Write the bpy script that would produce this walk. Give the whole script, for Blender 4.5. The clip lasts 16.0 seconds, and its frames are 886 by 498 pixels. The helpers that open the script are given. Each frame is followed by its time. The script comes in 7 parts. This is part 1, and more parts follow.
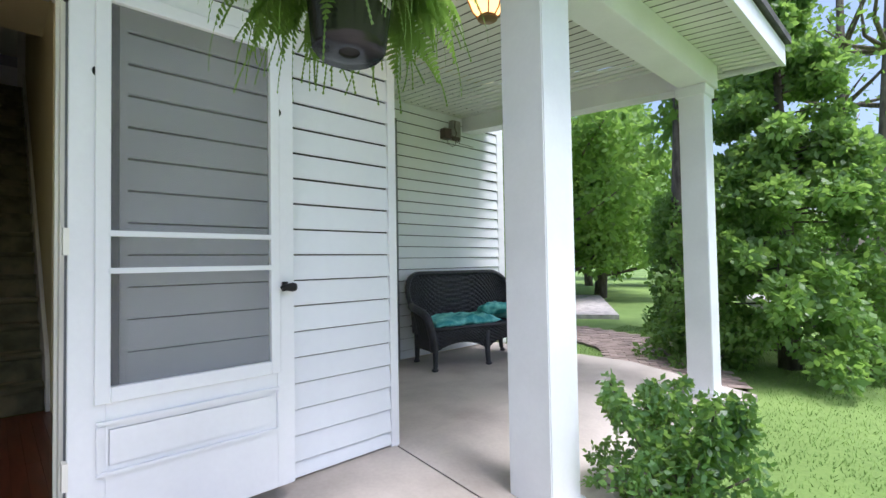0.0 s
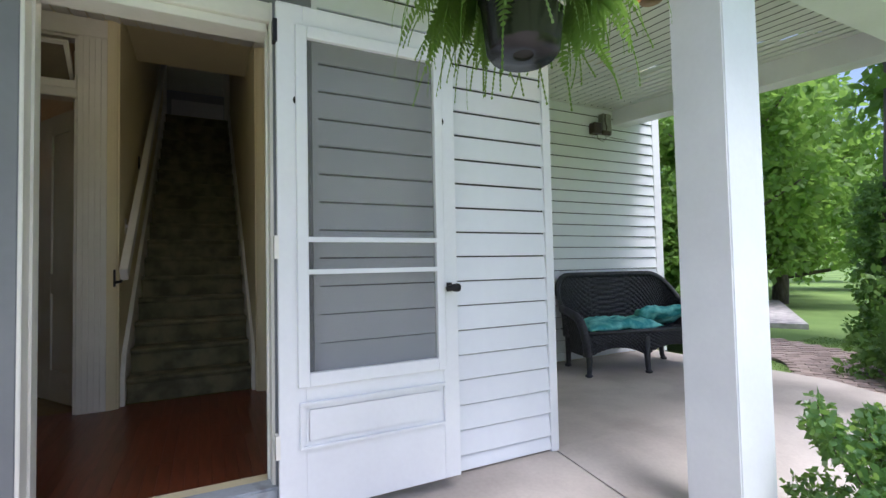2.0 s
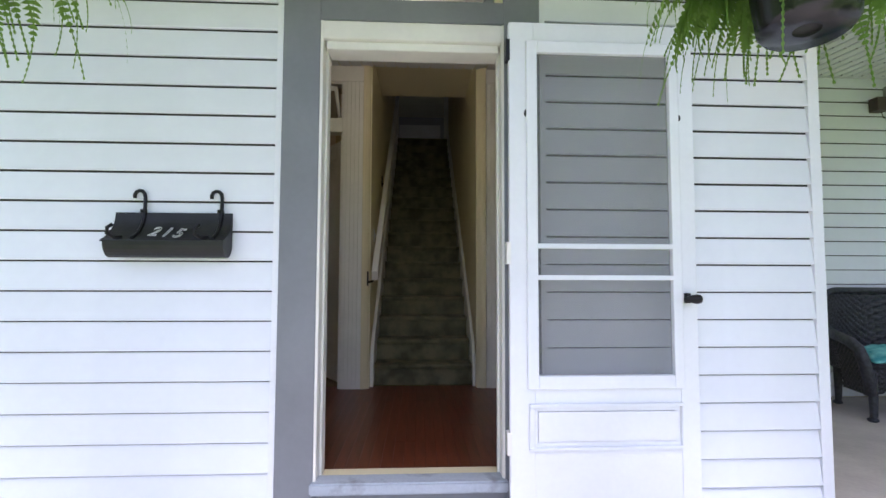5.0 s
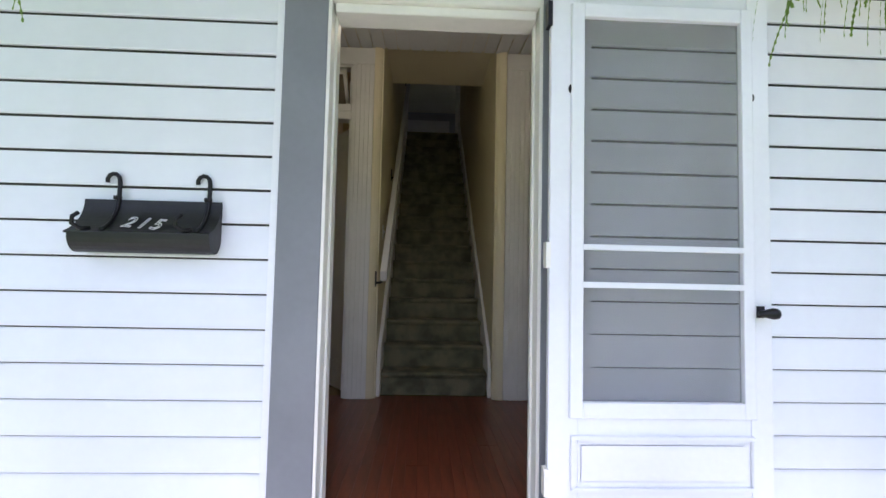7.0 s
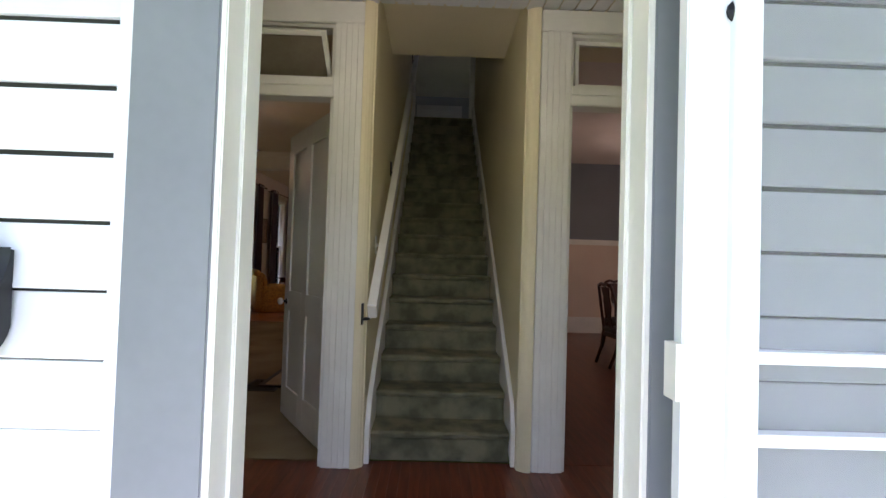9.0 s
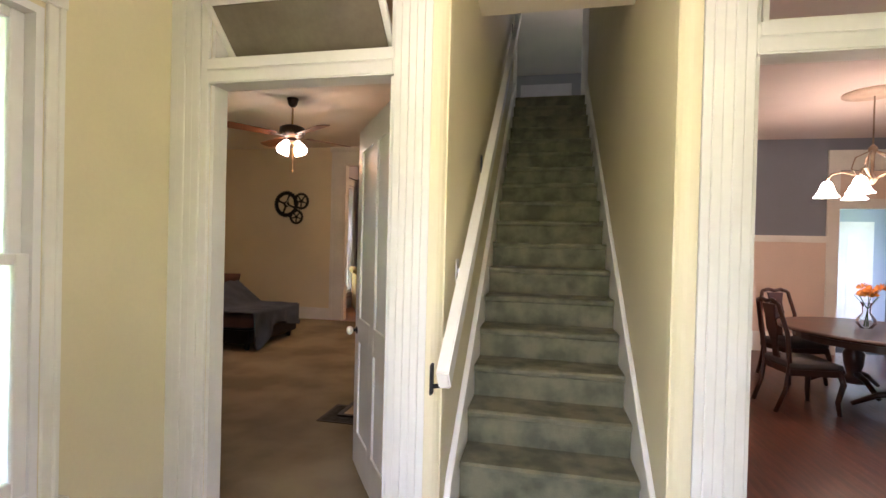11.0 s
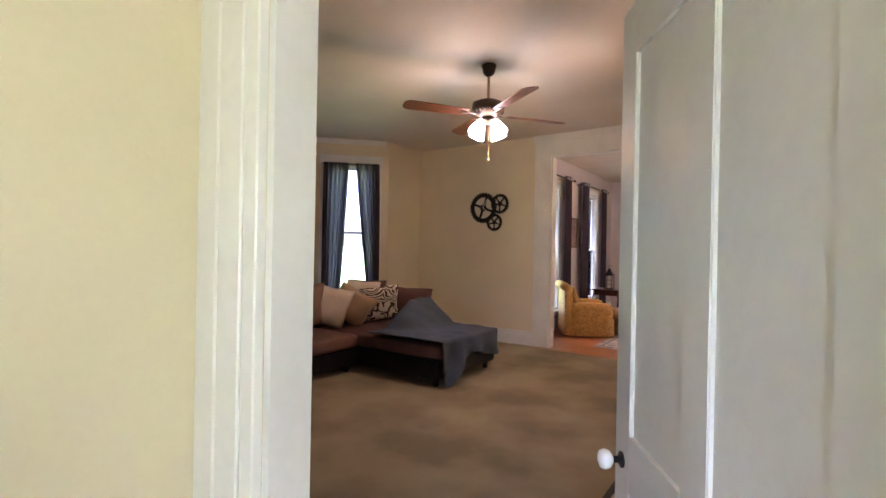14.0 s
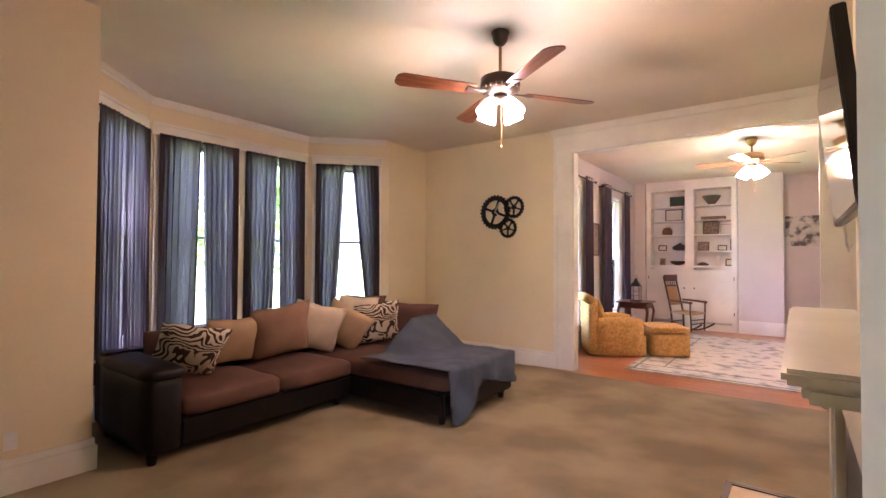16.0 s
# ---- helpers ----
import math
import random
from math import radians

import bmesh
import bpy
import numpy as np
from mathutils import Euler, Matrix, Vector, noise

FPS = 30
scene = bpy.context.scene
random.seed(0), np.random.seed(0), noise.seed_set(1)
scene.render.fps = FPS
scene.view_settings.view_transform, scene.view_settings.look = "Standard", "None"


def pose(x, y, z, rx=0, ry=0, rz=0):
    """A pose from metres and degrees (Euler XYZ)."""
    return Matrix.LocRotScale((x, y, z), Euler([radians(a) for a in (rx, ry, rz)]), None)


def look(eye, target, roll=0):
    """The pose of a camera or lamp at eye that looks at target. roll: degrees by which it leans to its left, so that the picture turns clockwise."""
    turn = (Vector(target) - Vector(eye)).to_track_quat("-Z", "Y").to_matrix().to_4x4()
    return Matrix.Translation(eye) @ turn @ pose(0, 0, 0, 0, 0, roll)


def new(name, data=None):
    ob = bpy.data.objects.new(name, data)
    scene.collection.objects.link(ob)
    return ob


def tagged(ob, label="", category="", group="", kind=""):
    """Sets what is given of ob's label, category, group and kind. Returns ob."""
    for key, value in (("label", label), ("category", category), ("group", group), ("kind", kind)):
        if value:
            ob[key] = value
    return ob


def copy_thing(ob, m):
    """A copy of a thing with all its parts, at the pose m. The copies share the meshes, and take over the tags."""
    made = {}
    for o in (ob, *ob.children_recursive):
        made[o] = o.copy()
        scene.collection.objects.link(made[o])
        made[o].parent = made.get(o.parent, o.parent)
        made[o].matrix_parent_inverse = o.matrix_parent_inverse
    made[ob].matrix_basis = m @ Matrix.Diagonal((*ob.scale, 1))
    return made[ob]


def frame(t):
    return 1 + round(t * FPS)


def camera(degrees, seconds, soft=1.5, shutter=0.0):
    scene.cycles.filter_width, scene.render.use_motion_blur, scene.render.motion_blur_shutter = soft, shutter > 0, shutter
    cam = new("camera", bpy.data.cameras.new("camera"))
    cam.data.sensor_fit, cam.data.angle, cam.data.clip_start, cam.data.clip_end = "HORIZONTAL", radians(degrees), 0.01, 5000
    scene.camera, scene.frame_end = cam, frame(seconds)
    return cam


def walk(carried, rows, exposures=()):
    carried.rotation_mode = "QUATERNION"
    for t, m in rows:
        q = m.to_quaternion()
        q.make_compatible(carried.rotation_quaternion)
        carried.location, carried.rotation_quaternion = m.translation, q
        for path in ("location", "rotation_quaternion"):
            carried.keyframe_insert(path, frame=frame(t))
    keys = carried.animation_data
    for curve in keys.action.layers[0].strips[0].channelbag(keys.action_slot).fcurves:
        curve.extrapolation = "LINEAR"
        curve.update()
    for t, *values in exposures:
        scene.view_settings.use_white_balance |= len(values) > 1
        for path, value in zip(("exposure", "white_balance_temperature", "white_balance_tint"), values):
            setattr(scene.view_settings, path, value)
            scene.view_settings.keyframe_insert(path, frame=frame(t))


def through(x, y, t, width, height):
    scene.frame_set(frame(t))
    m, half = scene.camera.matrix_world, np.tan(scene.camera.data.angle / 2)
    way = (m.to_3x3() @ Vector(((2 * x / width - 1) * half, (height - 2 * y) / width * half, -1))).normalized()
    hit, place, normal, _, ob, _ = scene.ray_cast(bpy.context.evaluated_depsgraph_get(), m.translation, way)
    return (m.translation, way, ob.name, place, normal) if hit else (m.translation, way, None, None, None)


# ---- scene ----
cam = camera(86.5, 16.0)
PATH = [
    (0, (0.251, -2.344, 0.949), (1.632, -0.899, 1.007), -1.0),
    (0.5, (0.239, -2.342, 0.951), (1.528, -0.814, 1.004), -1.0),
    (1, (0.215, -2.327, 0.953), (1.408, -0.723, 1.006), -1.1),
    (1.5, (0.194, -2.305, 0.953), (1.257, -0.612, 1.013), -1.2),
    (2, (0.164, -2.283, 0.952), (1.07, -0.501, 1.026), -1.2),
    (2.5, (0.132, -2.275, 0.956), (0.868, -0.417, 1.042), -0.9),
    (3, (0.102, -2.277, 0.956), (0.675, -0.363, 1.053), -0.6),
    (3.5, (0.077, -2.281, 0.962), (0.485, -0.325, 1.061), -0.3),
    (4, (0.053, -2.284, 0.955), (0.329, -0.306, 1.062), -0.2),
    (4.5, (0.046, -2.284, 0.951), (0.22, -0.295, 1.06), 0.0),
    (5, (0.037, -2.284, 0.949), (0.137, -0.289, 1.06), 0.2),
    (5.2, (0.039, -2.286, 0.943), (0.11, -0.291, 1.06), 0.3),
    (7.5, (-0.044, -1.767, 0.998), (0.035, 0.23, 1.09), 1.5),
    (8, (-0.037, -1.566, 1.075), (0.027, 0.432, 1.149), 1.8),
    (8.2, (-0.031, -1.463, 1.095), (0.026, 0.534, 1.172), 1.8),
    (10.3, (0.065, -0.389, 1.449), (-0.058, 1.607, 1.437), 1.7),
    (10.5, (0.071, -0.337, 1.452), (-0.132, 1.653, 1.438), 1.5),
    (10.7, (0.031, -0.244, 1.454), (-0.237, 1.738, 1.441), 1.8),
    (11, (0.024, -0.131, 1.461), (-0.385, 1.826, 1.443), 1.4),
    (11.5, (-0.03, 0.058, 1.493), (-0.641, 1.962, 1.477), 1.6),
    (12, (-0.119, 0.296, 1.51), (-0.91, 2.133, 1.491), 2.1),
    (12.5, (-0.256, 0.563, 1.542), (-1.196, 2.328, 1.523), 2.1),
    (13, (-0.427, 0.847, 1.54), (-1.495, 2.537, 1.522), 1.7),
    (13.5, (-0.62, 1.147, 1.507), (-1.758, 2.792, 1.5), 1.3),
    (14, (-0.811, 1.406, 1.49), (-1.972, 3.035, 1.486), 1.1),
    (14.5, (-0.952, 1.7, 1.512), (-2.135, 3.312, 1.504), 0.7),
    (15, (-1.097, 1.926, 1.507), (-2.31, 3.517, 1.521), 0.2),
    (15.5, (-1.206, 2.074, 1.49), (-2.432, 3.653, 1.523), 0.2),
    (16, (-1.272, 2.15, 1.463), (-2.472, 3.75, 1.508), 0.3),
]
EXPOSURES = [(0, 0.8, 5950, 16), (1.5, 0.68, 5900, 17), (3, 0.88, 5850, 19), (4, 1.05, 5850, 20), (5, 1.15, 5800, 23), (7.5, 1.3, 5700, 23), (8.3, 1.5, 5650, 22), (10.2, 3.35, 5900, 23), (10.6, 3.6, 5950, 25), (11.5, 3.95, 5800, 26), (12.5, 4.08, 5400, 26), (14, 4.45, 5100, 26), (14.5, 4.55, 5050, 28), (15, 4.75, 5150, 30), (16, 5.2, 5300, 32)]
walk(cam, [(t, look(eye, target, roll)) for t, eye, target, roll in PATH], EXPOSURES)

# ---- light ----
world = bpy.data.worlds.new("world")
scene.world = world
world.use_nodes = True
wn = world.node_tree.nodes
sky = wn.new("ShaderNodeTexSky")
sky.sky_type, sky.sun_disc = "NISHITA", False
sky.sun_elevation, sky.sun_rotation = radians(68), radians(172)
sky.air_density, sky.dust_density = 1.0, 4.0
wn["Background"].inputs["Strength"].default_value = 0.15
world.node_tree.links.new(sky.outputs[0], wn["Background"].inputs["Color"])


def lamp(name, kind, m, energy, color, **extra):
    data = bpy.data.lights.new(name, kind)
    data.energy, data.color = energy, color
    for key, value in extra.items():
        if key == "size":
            data.size = value
        if key == "size_y":
            data.shape, data.size_y = "RECTANGLE", value
        if key == "radius":
            data.shadow_soft_size = value
        if key == "angle":
            data.angle = radians(value)
    ob = new(name, data)
    ob.matrix_world = m
    return ob


# hazy sun behind thin cloud
lamp("sun", "SUN", look((0, 0, 0), (-0.055, 0.40, -1.0)), 2.4, (1.0, 0.985, 0.96), angle=26)

# ---- materials ----
def mat(name, color, rough=0.6, vary=0.08, scale=6.0, fine=60.0, bump=0.05, metal=0.0, dark=None, spread=(0.35, 0.65), rnd=0.0,
        stretch=(1, 1, 1), coat=0.0, wave=0.0, bumpscale=None):
    m = bpy.data.materials.new(name)
    m.use_nodes = True
    nt = m.node_tree
    N, L = nt.nodes, nt.links
    bsdf = N["Principled BSDF"]
    bsdf.inputs["Roughness"].default_value = rough
    bsdf.inputs["Metallic"].default_value = metal
    bsdf.inputs["Coat Weight"].default_value = coat
    tc = N.new("ShaderNodeTexCoord")
    mp = N.new("ShaderNodeMapping")
    mp.inputs["Scale"].default_value = stretch
    L.new(tc.outputs["Object"], mp.inputs["Vector"])
    n1 = N.new("ShaderNodeTexNoise")
    n1.inputs["Scale"].default_value, n1.inputs["Detail"].default_value = scale, 6
    n2 = N.new("ShaderNodeTexNoise")
    n2.inputs["Scale"].default_value, n2.inputs["Detail"].default_value = fine, 3
    L.new(mp.outputs[0], n1.inputs["Vector"])
    L.new(mp.outputs[0], n2.inputs["Vector"])
    ramp = N.new("ShaderNodeValToRGB")
    ramp.color_ramp.elements[0].position, ramp.color_ramp.elements[1].position = spread
    lo = dark or tuple(c * (1 - 2 * vary) for c in color)
    hi = color if dark else tuple(min(1, c * (1 + vary)) for c in color)
    ramp.color_ramp.elements[0].color, ramp.color_ramp.elements[1].color = (*lo, 1), (*hi, 1)
    L.new(n1.outputs["Fac"], ramp.inputs["Fac"])
    hsv = N.new("ShaderNodeHueSaturation")
    L.new(ramp.outputs[0], hsv.inputs["Color"])
    mr = N.new("ShaderNodeMapRange")
    mr.inputs["To Min"].default_value, mr.inputs["To Max"].default_value = 1 - vary, 1 + vary
    L.new(n2.outputs["Fac"], mr.inputs["Value"])
    value = mr.outputs[0]
    if rnd:
        oi = N.new("ShaderNodeObjectInfo")
        m2 = N.new("ShaderNodeMapRange")
        m2.inputs["To Min"].default_value, m2.inputs["To Max"].default_value = 1 - rnd, 1 + rnd
        L.new(oi.outputs["Random"], m2.inputs["Value"])
        mul = N.new("ShaderNodeMath")
        mul.operation = "MULTIPLY"
        L.new(value, mul.inputs[0])
        L.new(m2.outputs[0], mul.inputs[1])
        value = mul.outputs[0]
    L.new(value, hsv.inputs["Value"])
    L.new(hsv.outputs[0], bsdf.inputs["Base Color"])
    if bump:
        b = N.new("ShaderNodeBump")
        b.inputs["Strength"].default_value, b.inputs["Distance"].default_value = bump, 0.01
        if wave:
            w = N.new("ShaderNodeTexWave")
            w.inputs["Scale"].default_value, w.inputs["Distortion"].default_value = wave, 1.0
            L.new(mp.outputs[0], w.inputs["Vector"])
            L.new(w.outputs["Fac"], b.inputs["Height"])
        else:
            L.new(n2.outputs["Fac"], b.inputs["Height"])
        L.new(b.outputs[0], bsdf.inputs["Normal"])
    return m


def glow(name, color, strength):
    m = bpy.data.materials.new(name)
    m.use_nodes = True
    b = m.node_tree.nodes["Principled BSDF"]
    b.inputs["Base Color"].default_value = (*color, 1)
    b.inputs["Emission Color"].default_value = (*color, 1)
    b.inputs["Emission Strength"].default_value = strength
    return m


def glassy(name, color=(1, 1, 1), rough=0.0, alpha=1.0):
    m = bpy.data.materials.new(name)
    m.use_nodes = True
    nt = m.node_tree
    out = nt.nodes["Material Output"]
    mix, tr, gl = nt.nodes.new("ShaderNodeMixShader"), nt.nodes.new("ShaderNodeBsdfTransparent"), nt.nodes.new("ShaderNodeBsdfGlossy")
    fr = nt.nodes.new("ShaderNodeFresnel")
    fr.inputs["IOR"].default_value = 1.45
    tr.inputs["Color"].default_value = (*color, 1)
    gl.inputs["Roughness"].default_value = rough
    nt.links.new(fr.outputs[0], mix.inputs[0])
    nt.links.new(tr.outputs[0], mix.inputs[1])
    nt.links.new(gl.outputs[0], mix.inputs[2])
    nt.links.new(mix.outputs[0], out.inputs["Surface"])
    return m


def cloth(name, color, through=0.3, clear=0.0, stretch=(1, 1, 1)):
    """Thin fabric that lets some light pass; clear: share of open weave."""
    m = mat(name, color, 0.9, 0.12, 5, 260, 0.15, stretch=stretch)
    nt = m.node_tree
    out, bsdf = nt.nodes["Material Output"], nt.nodes["Principled BSDF"]
    tl, mix = nt.nodes.new("ShaderNodeBsdfTranslucent"), nt.nodes.new("ShaderNodeMixShader")
    tl.inputs["Color"].default_value = (*[min(1, c * 1.4) for c in color], 1)
    mix.inputs[0].default_value = through
    nt.links.new(bsdf.outputs[0], mix.inputs[1])
    nt.links.new(tl.outputs[0], mix.inputs[2])
    last = mix
    if clear:
        tp, mix2 = nt.nodes.new("ShaderNodeBsdfTransparent"), nt.nodes.new("ShaderNodeMixShader")
        mix2.inputs[0].default_value = clear
        nt.links.new(mix.outputs[0], mix2.inputs[1])
        nt.links.new(tp.outputs[0], mix2.inputs[2])
        last = mix2
    nt.links.new(last.outputs[0], out.inputs["Surface"])
    return m


SIDING = mat("white_vinyl", (0.80, 0.83, 0.86), 0.45, 0.025, 1.2, 25, 0.03, rnd=0.02)
WHITE = mat("white_paint", (0.80, 0.82, 0.84), 0.38, 0.03, 1.5, 40, 0.04)
TRIM = mat("cream_trim_paint", (0.80, 0.79, 0.72), 0.35, 0.04, 2.0, 30, 0.05)
GREY = mat("grey_paint", (0.20, 0.21, 0.225), 0.5, 0.06, 2, 30, 0.05)
POSTW = mat("white_post_paint", (0.78, 0.80, 0.83), 0.42, 0.03, 2, 40, 0.04)
VINYLC = mat("cream_vinyl", (0.72, 0.74, 0.70), 0.5, 0.04, 2, 40, 0.04)
# near-black for floor joints and the pot hole, and painted shade under siding laps
DARK = mat("dark_gap_and_lap_shade", (0.03, 0.03, 0.03), 0.8, 0.1)
CONCRETE = mat("concrete", (0.52, 0.47, 0.42), 0.85, 0.10, 1.6, 45, 0.15, dark=(0.33, 0.29, 0.255), spread=(0.3, 0.62))
YELLOW = mat("pale_yellow_wall", (0.74, 0.67, 0.44), 0.55, 0.03, 1.0, 50, 0.06)
CREAM = mat("cream_wall", (0.76, 0.67, 0.46), 0.6, 0.03, 1.0, 50, 0.06)
CEIL = mat("ceiling_paint", (0.74, 0.69, 0.58), 0.8, 0.03, 1.0, 60, 0.05)
LAVENDER = mat("grey_lavender_wall", (0.58, 0.55, 0.56), 0.6, 0.03, 1.0, 50, 0.05)
BLUEGREY = mat("blue_grey_wall", (0.22, 0.24, 0.28), 0.6, 0.04, 1.0, 50, 0.05)
PEACH = mat("peach_wall", (0.72, 0.58, 0.47), 0.6, 0.03, 1.0, 50, 0.05)
WOOD = mat("red_brown_floorboard", (0.19, 0.052, 0.024), 0.28, 0.10, 3.0, 40, 0.05, rnd=0.14, stretch=(8, 1, 8), dark=(0.10, 0.028, 0.013))
OAK = mat("orange_floorboard", (0.42, 0.17, 0.065), 0.3, 0.10, 3.0, 40, 0.05, rnd=0.14, stretch=(1, 8, 8), dark=(0.28, 0.10, 0.04))
CARPET = mat("tan_carpet", (0.32, 0.265, 0.155), 0.95, 0.14, 1.3, 220, 0.6, dark=(0.19, 0.15, 0.085), spread=(0.38, 0.62))
STAIRC = mat("green_stair_carpet", (0.215, 0.20, 0.118), 0.95, 0.16, 7.0, 200, 0.6, dark=(0.105, 0.108, 0.066), spread=(0.36, 0.62))
BLACKM = mat("black_metal", (0.018, 0.018, 0.019), 0.4, 0.1, 8, 60, 0.1, metal=0.6)
GRASS = mat("lawn", (0.19, 0.29, 0.075), 0.9, 0.2, 0.5, 30, 0.6, dark=(0.11, 0.19, 0.04))
GLASS = glassy("window_glass")
SCREEN = cloth("grey_insect_screen", (0.24, 0.24, 0.24), 0.15, 0.68)


# ---- building blocks ----
def box(bm, x0, x1, y0, y1, z0, z1, m=None):
    vs = [bm.verts.new((x, y, z)) for z in (z0, z1) for y in (y0, y1) for x in (x0, x1)]
    if m is not None:
        bmesh.ops.transform(bm, matrix=m, verts=vs)
    for f in ((0, 2, 3, 1), (4, 5, 7, 6), (0, 1, 5, 4), (2, 6, 7, 3), (0, 4, 6, 2), (1, 3, 7, 5)):
        bm.faces.new([vs[i] for i in f])
    return vs


def mesh_from(bm, name, material, smooth=False, bevel=0.0, segs=2):
    if bevel:
        bmesh.ops.bevel(bm, geom=list(bm.edges), offset=bevel, segments=segs, affect="EDGES", clamp_overlap=True)
    bmesh.ops.recalc_face_normals(bm, faces=bm.faces)
    me = bpy.data.meshes.new(name)
    bm.to_mesh(me)
    bm.free()
    if smooth:
        for p in me.polygons:
            p.use_smooth = True
    me.materials.append(material)
    return me


def part(name, bm, material, parent=None, label="", smooth=False, bevel=0.0, segs=2):
    ob = new(name, mesh_from(bm, name, material, smooth, bevel, segs))
    ob.parent = parent
    if label:
        ob["label"] = label
    return ob


def bx(name, x0, x1, y0, y1, z0, z1, material, parent=None, label="", bevel=0.0, m=None, segs=2, smooth=False):
    bm = bmesh.new()
    box(bm, x0, x1, y0, y1, z0, z1, m)
    return part(name, bm, material, parent, label, smooth, bevel, segs)


def thing(name, label, category, m=None, group="", kind=""):
    ob = new(name)
    ob.empty_display_size = 0.1
    if m is not None:
        ob.matrix_world = m
    return tagged(ob, label, category, group, kind)


def structure(name, bm, material, label, category="", smooth=False, bevel=0.0):
    return tagged(part(name, bm, material, None, "", smooth, bevel), label, category or name.split("_")[0], kind="structure")


def lathe(bm, profile, segs=24, m=None, cap=True):
    """Turn (radius, height) pairs round z."""
    rings, made = [], []
    for r, z in profile:
        ring = [bm.verts.new((r * math.cos(2 * math.pi * i / segs), r * math.sin(2 * math.pi * i / segs), z)) for i in range(segs)]
        rings.append(ring)
        made += ring
    for a, b in zip(rings, rings[1:]):
        for i in range(segs):
            bm.faces.new((a[i], a[(i + 1) % segs], b[(i + 1) % segs], b[i]))
    if cap:
        bm.faces.new(rings[0][::-1])
        bm.faces.new(rings[-1])
    if m is not None:
        bmesh.ops.transform(bm, matrix=m, verts=made)
    return made


def tube(bm, pts, r, segs=8, taper=None):
    """A round bar along a run of points."""
    pts = [Vector(p) for p in pts]
    rings = []
    for i, p in enumerate(pts):
        d = (pts[min(i + 1, len(pts) - 1)] - pts[max(i - 1, 0)]).normalized()
        a = d.orthogonal().normalized() if i == 0 else (rings_a - d * rings_a.dot(d)).normalized()
        rings_a = a
        b = d.cross(a)
        rr = r if taper is None else r + (taper - r) * i / (len(pts) - 1)
        rings.append([bm.verts.new(p + a * rr * math.cos(2 * math.pi * k / segs) + b * rr * math.sin(2 * math.pi * k / segs)) for k in range(segs)])
    for q, w in zip(rings, rings[1:]):
        for k in range(segs):
            bm.faces.new((q[k], q[(k + 1) % segs], w[(k + 1) % segs], w[k]))
    bm.faces.new(rings[0][::-1])
    bm.faces.new(rings[-1])


def prism(bm, outline, z0, z1, m=None):
    """An outline in x and y, drawn up from z0 to z1."""
    lo = [bm.verts.new((x, y, z0)) for x, y in outline]
    hi = [bm.verts.new((x, y, z1)) for x, y in outline]
    n = len(outline)
    bm.faces.new(lo[::-1])
    bm.faces.new(hi)
    for i in range(n):
        bm.faces.new((lo[i], lo[(i + 1) % n], hi[(i + 1) % n], hi[i]))
    if m is not None:
        bmesh.ops.transform(bm, matrix=m, verts=lo + hi)


def wall_with_holes(bm, axis, at0, at1, a0, a1, z0, z1, holes=()):
    """A wall as boxes; axis 'x': it runs along x between y at0 and at1. holes: (from, to, bottom, top)."""
    cuts = sorted({a0, a1, *[h[0] for h in holes], *[h[1] for h in holes]})
    for p, q in zip(cuts, cuts[1:]):
        hs = sorted([h for h in holes if h[0] <= p + 1e-6 and h[1] >= q - 1e-6], key=lambda h: h[2])
        z = z0
        for h in hs + [(0, 0, z1, z1)]:
            if h[2] > z + 1e-4:
                if axis == "x":
                    box(bm, p, q, at0, at1, z, h[2])
                else:
                    box(bm, at0, at1, p, q, z, h[2])
            z = max(z, h[3])


def siding(parent, x0, x1, y, z0, z1, step=0.1335, phase=-0.054, flip=1):
    """Lapped boards on a wall that faces -y, each a part."""
    k0 = math.floor((z0 - phase) / step)
    meshes = {}
    # dark sheet behind the boards: the laps' shadow lines put in as colour
    bx("lap_shade", x0, x1, y - 0.003, y, z0, z1, DARK, parent, "dark backing that paints the shade under the board laps")
    for k in range(k0, math.ceil((z1 - phase) / step)):
        a, b = phase + k * step, phase + (k + 1) * step
        lo, hi = max(a, z0), min(b, z1)
        if hi - lo < 0.01:
            continue
        key = round(hi - lo, 4)
        if key not in meshes:
            bm = bmesh.new()
            h = hi - lo
            prof = [(-0.003, 0.004), (-0.014, 0.002), (-0.024, 0.0), (-0.027, 0.004), (-0.025, 0.014), (-0.009, h - 0.008), (-0.003, h - 0.007)]
            lv = [[bm.verts.new((x, p, q)) for p, q in prof] for x in (x0, x1)]
            n = len(prof)
            for i in range(n):
                bm.faces.new((lv[0][i], lv[0][(i + 1) % n], lv[1][(i + 1) % n], lv[1][i]))
            bm.faces.new(lv[0])
            bm.faces.new(lv[1][::-1])
            meshes[key] = mesh_from(bm, "siding_board", SIDING)
        ob = new("siding_board", meshes[key])
        ob.parent = parent
        ob.location = (0, y, lo)


# ---- plan ----
F = -0.05          # inside floor
WB = 1.95          # back wall of the entry hall
CEIL_H = 2.98      # entry hall ceiling
LC = 3.30          # living room ceiling
PZ = -0.16         # porch slab

